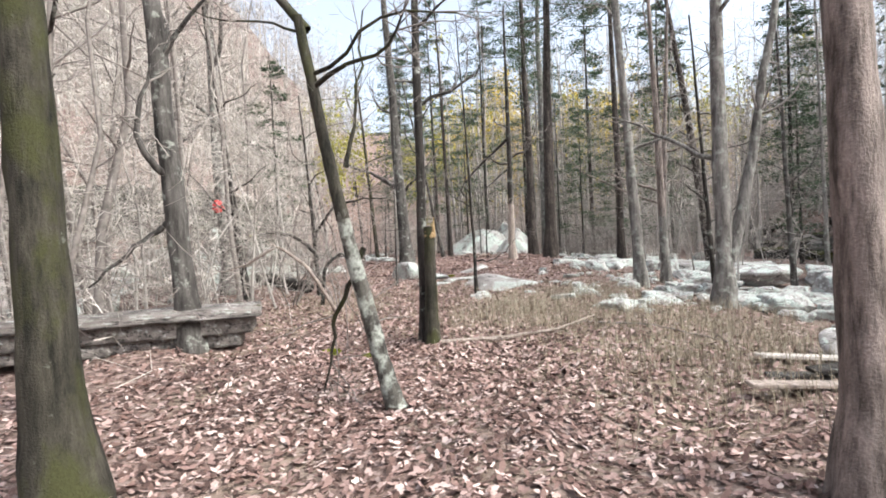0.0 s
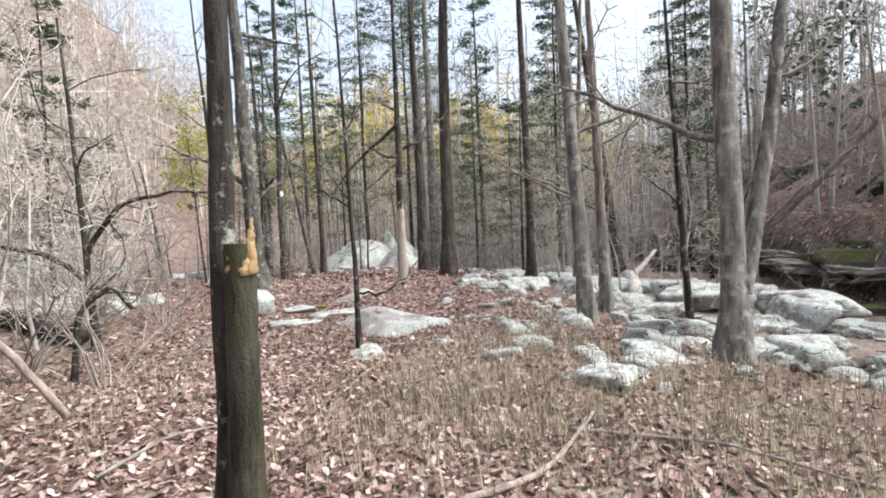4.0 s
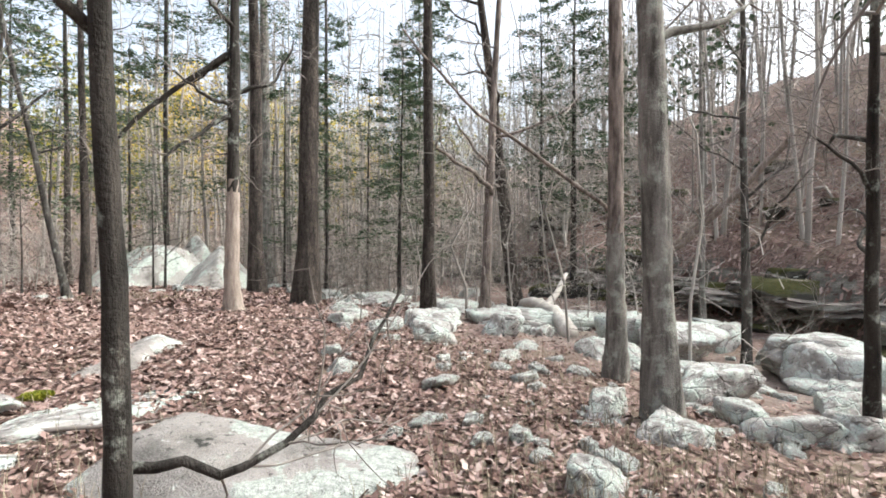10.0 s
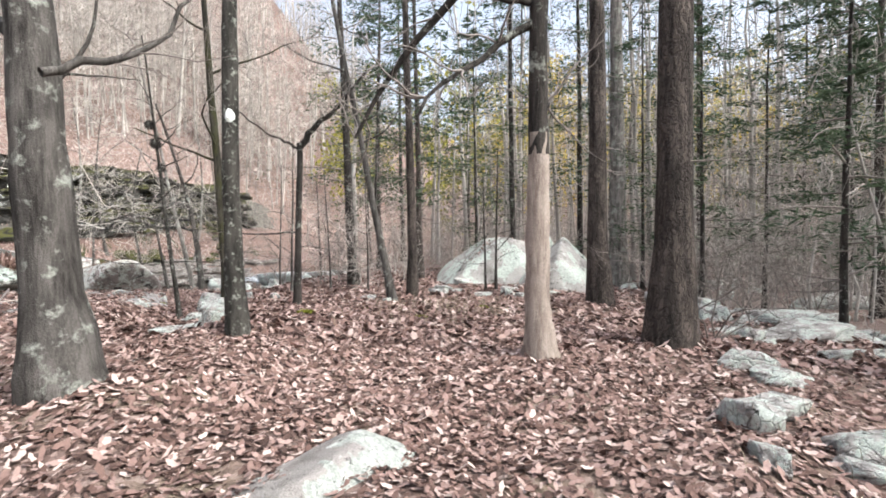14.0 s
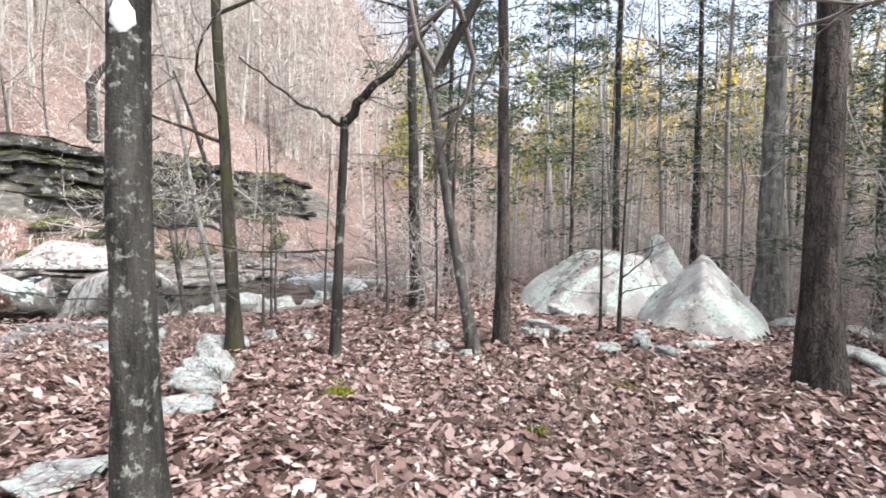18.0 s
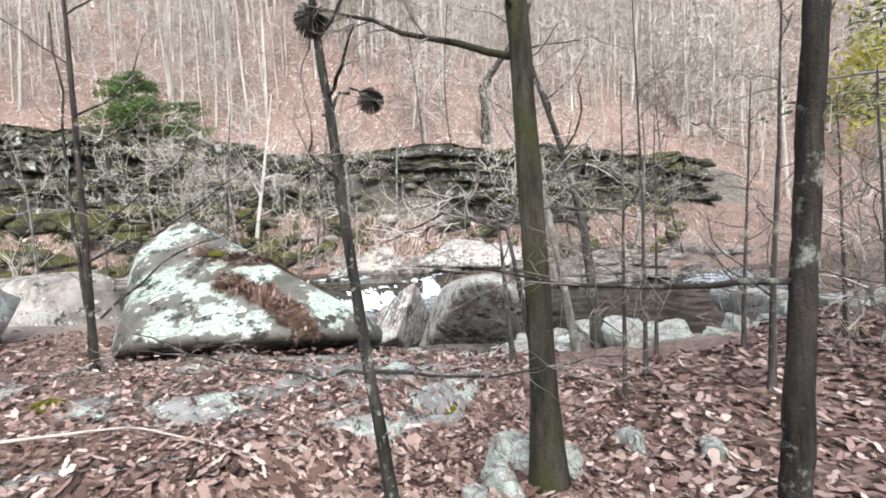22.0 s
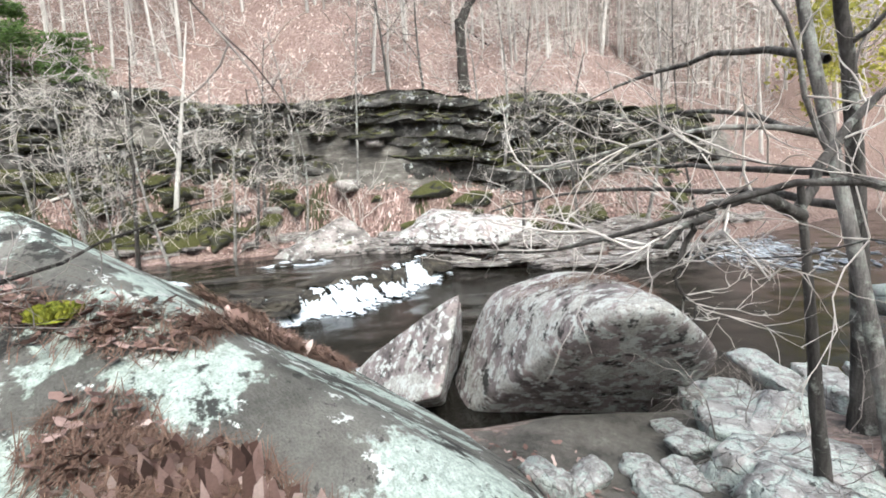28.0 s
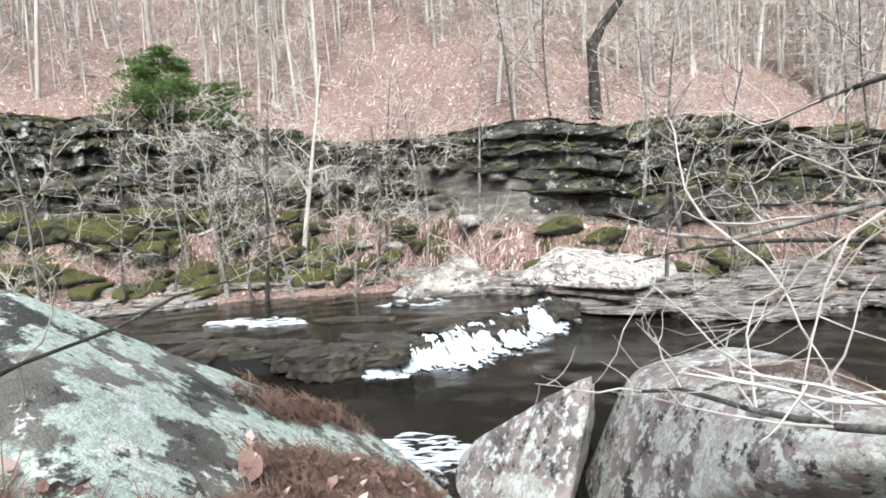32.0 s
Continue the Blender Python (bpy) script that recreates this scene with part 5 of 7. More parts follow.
tree(8.1, 19.4, 11, 0.24, BARK_SHAG, 124, (0.045, -0.02), limbs=7, low=0.2, label="crooked grey tree with low limbs", arms=((0.07, ((8.1, 19.3, 2.5), (7.4, 18.2, 2.4), (6.4, 17.6, 2.7), (5.5, 17.4, 3.0))), (0.04, ((8.2, 19.4, 3.2), (7.3, 18.8, 3.4), (6.4, 18.4, 4.0)))))
evergreen(4.08, 20.0, 19, 0.44, BARK_PINE, 104, 0.45, 2.6, label="tall straight pine with plated reddish bark", lean=(0.02, 0.0))
evergreen(6.6, 19.44, 17, 0.28, BARK_PINE, 105, 0.5, 2.2, label="slim straight pine with brown bark", lean=(-0.03, 0))
tree(2.55, 19.1, 9, 0.25, BARK_DARK, 125, (0.022, -0.01), bare=2.1, limbs=10, low=0.28, label="tree stripped to bare pale wood below dark bark", rise=(-0.3, 0.4), arms=((0.06, ((2.6, 19.1, 4.6), (1.8, 19.3, 4.0), (1.0, 19.5, 3.2), (0.6, 19.5, 2.5))), (0.045, ((2.6, 19.1, 3.7), (2.1, 18.9, 3.65), (1.6, 18.8, 4.0))), (0.04, ((2.62, 19.1, 3.9), (3.2, 19.0, 4.1), (3.5, 18.9, 4.9)))))
tree(0.69, 11.43, 6, 0.075, BARK_DARK, 126, (-0.03, -0.01), limbs=8, low=0.28, reach=0.16, label="thin dark young evergreen with sparse twigs", arms=((0.018, ((0.68, 11.43, 0.75), (0.95, 11.3, 0.72), (1.3, 11.35, 0.85), (1.6, 11.5, 1.2))), (0.02, ((0.66, 11.43, 1.9), (0.35, 11.2, 2.1), (0.0, 10.9, 2.3)))))
# the left side, towards the creek
tree(-1.17, 17.5, 12, 0.40, BARK_GREY, 127, (-0.035, 0.0), limbs=6, low=0.2, label="grey tree with mottled rough bark", arms=((0.035, ((-1.0, 17.2, 2.6), (-0.6, 17.8, 2.9), (-0.3, 18.2, 3.8))),))
tree(-0.71, 19.33, 12, 0.20, BARK_LICHEN, 128, (0.003, 0.012), limbs=6, low=0.22, label="slim tree with lichened bark and a white blaze")
tree(-3.15, 13.2, 5, 0.12, BARK_DARK, 131, (-0.05, 0), limbs=7, low=0.15, reach=0.4, label="small crooked tree with sweeping limbs", arms=((0.05, ((-3.1, 13.2, 0.9), (-3.6, 12.9, 1.5), (-4.3, 12.6, 1.6), (-5.0, 12.2, 1.2))), (0.045, ((-3.2, 13.2, 1.4), (-2.7, 12.9, 2.1), (-2.0, 12.8, 2.3), (-1.3, 12.9, 2.3)))))
tree(-2.92, 23.4, 10, 0.18, BARK_MOSS, 106, (-0.066, 0.02), limbs=9, low=0.2, label="slim dark tree with mossy flaking bark")
tree(-1.75, 23.9, 3.2, 0.14, BARK_DARK, 107, (0.03, 0.03), limbs=0, label="small dark tree with a crooked broken crown", taper=0.8, arms=((0.07, ((-1.64, 24.0, 3.2), (-1.28, 23.9, 3.6), (-0.8, 23.9, 3.95), (-0.3, 24.0, 4.6))), (0.03, ((-1.66, 24.0, 3.15), (-2.15, 23.8, 3.4), (-2.95, 23.6, 4.0))), (0.02, ((-1.7, 23.95, 1.5), (-2.35, 23.5, 1.45), (-3.15, 23.0, 1.6)))))
evergreen(-1.98, 29.2, 13, 0.31, BARK_DARK, 132, 0.22, 2.4, 40, 60, label="dark evergreen with lichened bark and drooping boughs", lean=(-0.03, 0.02))
tree(0.06, 24.6, 9, 0.16, BARK_GREY, 133, (-0.19, 0.0), (0.05, 0), limbs=7, low=0.3, label="leaning grey tree close beside a straight one", arms=((0.03, ((-0.3, 24.6, 1.9), (-0.3, 24.7, 3.0), (-0.1, 24.8, 5.0))),))
tree(0.36, 25.2, 13, 0.21, BARK_PINE, 134, (-0.01, 0.03), limbs=6, low=0.45, label="straight slim tree with brown bark")
evergreen(4.16, 24.1, 18, 0.40, BARK_PINE, 136, 0.45, 2.2, label="tall pine with dark plated bark", lean=(-0.01, 0.04))
evergreen(6.3, 31.5, 20, 0.60, BARK_PALE, 137, 0.45, 2.2, label="tall straight grey pine", lean=(0, 0))
tree(-9.8, 20.0, 13, 0.56, BARK_GREY, 139, (-0.05, 0.02), limbs=9, low=0.25, label="thick grey tree with flared roots by the creek")
tree(-7.3, 21.3, 6, 0.085, BARK_DARK, 140, (-0.06, 0.01), limbs=8, low=0.2, label="thin dark sapling with spreading twigs", group="saplings", arms=((0.028, ((-7.3, 21.33, 0.7), (-7.45, 21.25, 2.0), (-7.8, 21.2, 4.3))), (0.014, ((-7.35, 21.3, 1.6), (-6.7, 22.1, 2.0), (-6.3, 22.8, 2.6))), (0.016, ((-7.4, 21.4, 1.0), (-8.0, 22.2, 1.6), (-8.5, 23.0, 1.8), (-8.9, 23.8, 2.0)))))
tree(-3.36, 22.56, 4.8, 0.085, BARK_LICHEN, 141, (-0.05, -0.09), limbs=7, low=0.45, label="thin lichened sapling with dark clumps at the top", group="saplings", arms=((0.012, ((-3.42, 22.47, 1.0), (-4.0, 21.9, 1.02), (-4.6, 21.4, 1.25))), (0.012, ((-3.42, 22.47, 1.02), (-2.9, 22.9, 1.0), (-2.3, 23.3, 1.15))), (0.012, ((-3.5, 22.3, 2.5), (-3.6, 22.5, 2.7), (-3.75, 22.75, 2.75)))))
tree(-5.05, 25.2, 2.2, 0.075, BARK_GREY, 142, (-0.1, 0), limbs=5, low=0.5, reach=0.8, label="small bare tree by the water", group="saplings", twig=TWIG_PALE, arms=((0.022, ((-5.3, 25.2, 1.75), (-5.9, 25.0, 2.0), (-6.9, 24.9, 1.7), (-7.8, 25.1, 1.5))), (0.02, ((-5.3, 25.2, 1.8), (-4.8, 25.7, 2.0), (-4.2, 26.4, 1.8)))))
tree(-5.75, 27.25, 7, 0.13, BARK_PALE, 143, (-0.2, -0.03), limbs=7, low=0.25, reach=0.3, label="leaning pale tree over the water", twig=TWIG_PALE)
tree(-3.52, 25.1, 3, 0.045, BARK_GREY, 144, (-0.02, 0.05), limbs=9, low=0.2, reach=0.3, label="thin bare sapling in the leaves", group="saplings")
tree(2.2, 26.4, 3.4, 0.07, BARK_DARK, 145, (0.03, 0), limbs=9, low=0.2, reach=0.3, label="thin bare sapling in the leaves", group="saplings")
tree(1.95, 26.9, 3.0, 0.06, BARK_DARK, 146, (0.0, 0), limbs=9, low=0.2, reach=0.3, label="thin bare sapling beside a boulder", group="saplings")
for k, (x, y) in enumerate(((-4.6, 27.4), (-3.9, 28.3), (-2.9, 26.6), (-4.0, 26.2), (-2.2, 27.6), (-3.3, 30.2), (-1.0, 26.8), (-1.25, 13.8))):
    tree(x, y, 3.2 + 0.3 * (k % 4), 0.05 + 0.01 * (k % 3), BARK_GREY, 200 + k, (0.04 * math.sin(k), 0.03 * math.cos(k)), limbs=9, low=0.2, reach=0.28, label="thin bare sapling near the water", group="saplings")
tree(-6.1, 28.15, 5.2, 0.19, BARK_GREY, 147, (-0.05, -0.28), (0.0, 0.45), limbs=6, low=0.5, reach=0.26, label="grey tree leaning over the bank with long limbs", twig=TWIG_PALE,
     arms=((0.045, ((-6.2, 28.1, 1.6), (-7.6, 29.0, 1.75), (-9.6, 29.4, 1.75), (-11.2, 29.2, 1.45))), (0.04, ((-6.3, 28.1, 1.9), (-8.0, 29.6, 2.0), (-9.8, 30.6, 2.1), (-11.4, 30.6, 2.2))), (0.035, ((-6.4, 28.0, 2.2), (-7.8, 29.2, 2.7), (-8.9, 29.6, 2.6), (-10.0, 29.4, 3.0))), (0.04, ((-6.4, 27.7, 2.8), (-7.4, 28.6, 3.2), (-8.7, 28.9, 3.1), (-9.3, 28.8, 2.9)))))
tree(-6.13, 26.75, 2.35, 0.12, BARK_GREY, 149, (-0.06, -0.2), limbs=0, taper=0.35, label="small crooked tree with spreading pale branches", twig=TWIG_WHITE,
     arms=((0.042, ((-6.25, 26.3, 1.7), (-6.35, 25.8, 1.88), (-6.40, 25.35, 1.84), (-6.42, 25.02, 1.77), (-6.62, 25.05, 1.66))), (0.038, ((-6.27, 26.3, 1.74), (-6.1, 26.6, 2.25), (-5.9, 27.0, 2.5), (-5.5, 27.5, 2.6))), (0.016, ((-6.42, 25.02, 1.77), (-6.5, 25.08, 1.5), (-6.44, 25.12, 1.3)))))
# the far bank
tree(-27.9, 29.3, 8.5, 0.24, BARK_WHITE, 150, (0.05, 0.16), limbs=11, low=0.25, reach=0.34, fine_twig=0.013, label="white slender tree on the far bank", twig=TWIG_WHITE, group="trees of the far bank")
tree(-26.6, 27.6, 8, 0.17, BARK_DARK, 152, (0.02, 0.08), limbs=9, low=0.25, reach=0.3, fine_twig=0.013, label="slim dark tree at the far waterline", twig=TWIG_PALE, group="trees of the far bank")
tree(-21.3, 39.6, 2.9, 0.46, BARK_DARK, 151, (-0.02, -0.02), limbs=0, taper=0.85, label="crooked dark tree growing out of the ledge", group="trees of the far bank",
     arms=((0.20, ((-21.36, 39.55, 2.7 + ground(-21.3, 39.6)), (-21.0, 40.0, 3.7 + ground(-21.3, 39.6)), (-20.2, 41.0, 5.2 + ground(-21.3, 39.6)), (-19.6, 41.8, 7.6 + ground(-21.3, 39.6)), (-19.5, 42.0, 10.5 + ground(-21.3, 39.6)))), (0.07, ((-20.6, 40.5, 4.5 + ground(-21.3, 39.6)), (-19.4, 42.0, 4.8 + ground(-21.3, 39.6)), (-18.2, 43.5, 4.9 + ground(-21.3, 39.6))))))
for k, (x, y, h) in enumerate(((-28.6, 24.6, 6), (-30.0, 25.4, 7), (-29.2, 28.0, 6), (-27.4, 30.8, 6), (-26.2, 32.4, 7), (-25.6, 33.6, 6), (-21.4, 37.4, 7), (-19.4, 37.6, 6), (-17.0, 38.6, 7), (-29.6, 20.5, 7), (-27.0, 27.2, 5), (-24.6, 30.2, 5), (-16.4, 36.9, 5), (-26.0, 28.6, 7), (-25.2, 31.4, 6), (-23.0, 34.9, 8), (-22.2, 36.2, 7), (-27.6, 26.4, 6), (-28.8, 23.0, 7), (-18.2, 38.0, 7), (-15.6, 39.3, 6), (-24.4, 33.2, 6), (-29.4, 26.8, 5), (-14.4, 41.8, 8), (-13.2, 44.0, 9))):
    tree(x, y, h, 0.11 + 0.02 * (k % 3), (BARK_GREY, BARK_PALE)[k % 2], 160 + k, (0.09 * math.sin(2.3 * k), 0.10 * math.cos(1.7 * k)), (0.35 * math.sin(3.1 * k), 0.35 * math.cos(2.7 * k)), limbs=10, low=0.2, reach=0.42, fine_twig=0.011, label="slender bare tree on the far bank", group="trees of the far bank", twig=TWIG_PALE)
evergreen(-33.6, 25.2, 3.4, 0.16, BARK_DARK, 175, 0.10, 3.0, 60, 160, 0.13, label="broad green evergreen bush above the ledge", dead=0, needle=NEEDLE_FRESH)
evergreen(-33.0, 27.6, 2.4, 0.12, BARK_DARK, 176, 0.10, 2.2, 40, 140, 0.12, label="low green evergreen bush above the ledge", dead=0, needle=NEEDLE_FRESH)
# evergreens deeper in the wood
for k, (x, y, h, low, spread) in enumerate(((-0.2, 31.0, 15, 0.25, 2.6), (3.0, 34.0, 18, 0.22, 3.0), (-2.6, 36.0, 15, 0.3, 2.6), (6.2, 38.0, 20, 0.3, 3.2), (9.5, 33.0, 17, 0.35, 2.8), (8.0, 45.0, 20, 0.35, 3.4),
                                            (14.5, 33.0, 15, 0.3, 3.0), (14.0, 49.0, 20, 0.45, 3.6), (4.0, 46.0, 19, 0.3, 3.2), (-3.2, 46.0, 17, 0.3, 3.0), (18.0, 42.0, 17, 0.35, 3.2), (20.0, 30.0, 14, 0.3, 3.0), (11.5, 27.5, 14, 0.35, 2.4), (16.0, 24.0, 13, 0.4, 2.4), (0.6, 52.0, 18, 0.3, 3.2), (11.0, 54.0, 20, 0.4, 3.4))):
    evergreen(x, y, h, 0.22 + 0.02 * (k % 5), (BARK_PINE, BARK_DARK)[k % 2], 300 + k, low * 0.72, spread, 44, 140, 0.115, label="dark evergreen in the deep wood", dead=8, lean=(0.01 * math.sin(k), 0))


# young evergreens with loose low boughs
for k, (x, y, h, spread) in enumerate(((7.3, 27.4, 8, 1.9), (7.6, 22.6, 7, 1.6), (1.6, 32.5, 9, 2.2), (9.6, 29.0, 9, 2.2), (-3.9, 40.0, 10, 2.4), (6.9, 31.0, 10, 2.3), (12.6, 30.0, 9, 2.2), (-5.2, 16.8, 7, 1.6), (13.8, 20.2, 7, 1.8))):
    evergreen(x, y, h, 0.13, BARK_DARK, 340 + k, 0.16, spread, 32, 110, 0.085, label="young evergreen with loose drooping boughs", dead=5, lean=(0.02 * math.sin(3 * k), 0), group="young evergreens")


# ---- bushes ----
def shrub(x, y, h, seed, mat, label, stems=7, group="bare bushes"):
    g = np.random.default_rng(seed)
    geo = Geo()
    z = ground(x, y)
    for _ in range(stems):
        a = g.uniform(0, 6.28)
        grow(geo, (0.08 * math.cos(a), 0.08 * math.sin(a), -0.05), (math.cos(a) * g.uniform(0.2, 0.9), math.sin(a) * g.uniform(0.2, 0.9), 1), h * g.uniform(0.6, 1.1), 0.011 * h / 1.5, g, 2, 0.24, 0.02, 5, 4)
    ob = link("bush", geo.mesh("bush", mat), label=label, category="bush", group=group)
    ob.location = (x, y, z)
    return ob


for k, (x, y, h) in enumerate(((-2.2, 10.8, 2.0), (-3.4, 11.6, 2.4), (-4.4, 9.8, 2.2), (-5.6, 12.8, 2.6), (-2.6, 14.8, 2.0), (-4.0, 15.6, 2.4), (-6.8, 16.0, 2.6), (-7.2, 10.6, 2.4), (-5.2, 18.4, 2.0), (-3.6, 17.9, 1.8), (-8.2, 13.4, 2.6), (6.4, 28.2, 1.6), (7.6, 25.0, 2.0), (5.0, 21.2, 1.8), (9.0, 26.0, 2.4), (-0.6, 32.0, 2.0), (2.2, 35.6, 2.2), (5.2, 33.0, 2.4), (-3.6, 33.0, 2.2), (-3.4, 39.0, 2.4), (10.6, 24.0, 2.0), (12.4, 19.6, 1.8), (11.6, 14.4, 1.6), (-6.9, 27.2, 1.2), (-4.9, 30.6, 1.6), (-6.4, 19.8, 1.4))):
    shrub(x, y, h, 400 + k, TWIG, "tangled bare grey bush")
for k in range(26):
    y = 14 + 1.2 * k
    x = float(bank(FAR_BANK, y)) - (1.0 + 2.2 * ((k * 7) % 5) / 5)
    shrub(x, y, 1.4 + 0.5 * (k % 3), 450 + k, (TWIG, TWIG_PALE)[k % 2], "pale bare bush on the far bank", 6, "bushes of the far bank")


# ---- the woods in the distance ----
def far_woods(name, places, seed, tall, thick, trunk_mat, twig_mat, twigs, label, twig_long=1.0, twig_wide=0.014, crook=0.05):
    g = np.random.default_rng(seed)
    wood, haze = Geo(), Geo()
    for x, y in places:
        z, h = ground(x, y), tall * g.uniform(0.6, 1.25)
        lean = g.normal(size=2) * crook
        r = thick * g.uniform(0.4, 1.2)
        t = np.linspace(0, 1, 6)
        p = np.stack([x + lean[0] * h * t + 2.4 * crook * g.normal(size=6) * t, y + lean[1] * h * t + 2.4 * crook * g.normal(size=6) * t, z - 0.2 + h * t], 1)
        wood.tube(p, r * (1 - 0.8 * t), 5)
        for _ in range(5):
            k = g.uniform(0.3, 0.95)
            q = np.array([np.interp(k, t, p[:, c]) for c in range(3)])
            a = g.uniform(0, 6.28)
            lp = wander(q, (math.cos(a), math.sin(a), g.uniform(0.2, 1.0)), h * 0.2 * g.uniform(0.5, 1.2), 3, 0.25, 0.05, g)
            wood.tube(lp, np.linspace(r * 0.35, r * 0.1, 4), 3)
        c = np.stack([x + g.normal(size=twigs) * h * 0.13, y + g.normal(size=twigs) * h * 0.13, z + h * g.uniform(0.02, 1.0, twigs)], 1)
        d = g.normal(size=(twigs, 3)) * (1, 1, 0.8) + (0, 0, 0.5)
        d *= (twig_long * g.uniform(0.3, 1.0, twigs) / np.linalg.norm(d, axis=1))[:, None]
        s = np.cross(d, g.normal(size=(twigs, 3)))
        s *= (twig_wide * g.uniform(0.5, 1.2, twigs) / (np.linalg.norm(s, axis=1) + 1e-9))[:, None]
        bend = c + d * 0.5 + 0.12 * g.normal(size=(twigs, 3)) * twig_long
        haze.add(np.stack([c - s, c + s, bend + s * 0.7, bend - s * 0.7], 1).reshape(-1, 3), np.arange(twigs * 4).reshape(-1, 4))
        haze.add(np.stack([bend - s * 0.7, bend + s * 0.7, c + d + s * 0.3, c + d - s * 0.3], 1).reshape(-1, 3), np.arange(twigs * 4).reshape(-1, 4))
    link(name, wood.mesh(name, trunk_mat), label=label, category="trees", kind="stuff")
    link("distant_twigs", haze.mesh("distant_twigs", twig_mat, False), label="haze of fine bare twigs in the distance", category="twigs", kind="stuff")


wg = np.random.default_rng(9)


def pick(count, draw, ok):
    out = []
    while len(out) < count:
        p = draw()
        if ok(*p):
            out.append(p)
    return out


on_land = lambda x, y: bank(NEAR_BANK, y) - x < -1.5 or bank(FAR_BANK, y) - x > 7.5
far_woods("distant_trees", pick(260, lambda: (wg.uniform(-4, 34), 32 + 50 * wg.uniform() ** 1.4), lambda x, y: on_land(x, y) and not (0 < x < 7 and y < 37)), 1, 14, 0.12, HAZED_TRUNK, HAZED_TWIG, 170, "bare grey trees of the deep wood", 1.1, 0.017)
far_woods("distant_trees", pick(560, lambda: (-31 - 90 * wg.uniform() ** 1.4, wg.uniform(-5, 140)), on_land), 2, 15, 0.15, HAZED_TRUNK, HAZED_TWIG, 150, "pale bare trees on the far hillside", 1.2, 0.020)
far_woods("distant_trees", pick(320, lambda: (wg.uniform(15, 60), wg.uniform(-12, 60)), lambda x, y: x > 14.0 + 0.36 * (y - 11)), 3, 12, 0.10, HAZED_TRUNK, HAZED_TWIG, 170, "bare grey trees on the shaded slope", 1.1, 0.017)
far_woods("distant_trees", pick(90, lambda: (bank(FAR_BANK, 30) - 8 - 14 * wg.uniform(), wg.uniform(8, 52)), on_land), 21, 9, 0.07, HAZED_TRUNK, HAZED_TWIG, 170, "slender pale trees above the ledge", 0.9, 0.012)
far_woods("distant_trees", pick(60, lambda: (wg.uniform(-12, -3.4), wg.uniform(9, 19)), on_land), 22, 5, 0.035, HAZED_TRUNK, TWIG_PALE, 200, "thin grey saplings between path and creek", 0.7, 0.006, 0.16)
far_woods("distant_trees", pick(26, lambda: (wg.uniform(7, 12), wg.uniform(14, 30)), lambda x, y: x < 11 + 0.36 * (y - 11)), 23, 6, 0.04, HAZED_TRUNK, TWIG_PALE, 200, "thin grey saplings in the stony bed", 0.8, 0.007, 0.14)
far_woods("distant_trees", pick(230, lambda: (-32 - 30 * wg.uniform(), wg.uniform(4, 78)), on_land), 24, 12, 0.085, HAZED_TRUNK, HAZED_TWIG, 190, "slender pale trees of the far hillside", 1.1, 0.020)
far_woods("distant_trees", pick(240, lambda: (-58 - 75 * wg.uniform(), wg.uniform(0, 150)), on_land), 25, 16, 0.24, HAZED_TRUNK, HAZED_TWIG, 120, "pale bare trees high on the far hillside", 2.2, 0.045)
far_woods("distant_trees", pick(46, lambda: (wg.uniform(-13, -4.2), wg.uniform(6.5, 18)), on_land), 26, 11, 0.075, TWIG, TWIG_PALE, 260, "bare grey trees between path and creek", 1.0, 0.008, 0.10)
far_woods("distant_trees", pick(90, lambda: (wg.uniform(-30, 0), wg.uniform(58, 120)), on_land), 27, 15, 0.16, HAZED_TRUNK, HAZED_TWIG, 150, "pale bare trees at the bend of the valley", 1.8, 0.035)
far_woods("distant_trees", pick(280, lambda: (wg.uniform(-52, -22), wg.uniform(36, 78)), on_land), 28, 11, 0.08, HAZED_TRUNK, HAZED_TWIG, 190, "slender pale trees of the far hillside", 1.2, 0.022)
clear_of_boulders = lambda x, y: on_land(x, y) and not (-0.5 < x < 7.5 and y < 35)
far_woods("undergrowth", pick(340, lambda: (wg.uniform(-4, 30), 28 + 40 * wg.uniform() ** 1.4), clear_of_boulders), 4, 2.8, 0.02, HAZED_TRUNK, HAZED_TWIG, 110, "bare brown undergrowth of the deep wood", 0.8, 0.010)
far_woods("undergrowth", pick(170, lambda: (wg.uniform(-60, -30), wg.uniform(5, 60)), on_land), 5, 2.4, 0.02, HAZED_TRUNK, HAZED_TWIG, 100, "bare brown undergrowth of the far hillside", 0.9, 0.016)
far_woods("undergrowth", pick(70, lambda: (wg.uniform(15, 36), wg.uniform(0, 40)), lambda x, y: x > 12.4 + 0.36 * (y - 11)), 6, 2.2, 0.018, HAZED_TRUNK, HAZED_TWIG, 110, "bare brown undergrowth of the shaded slope", 0.8, 0.009)


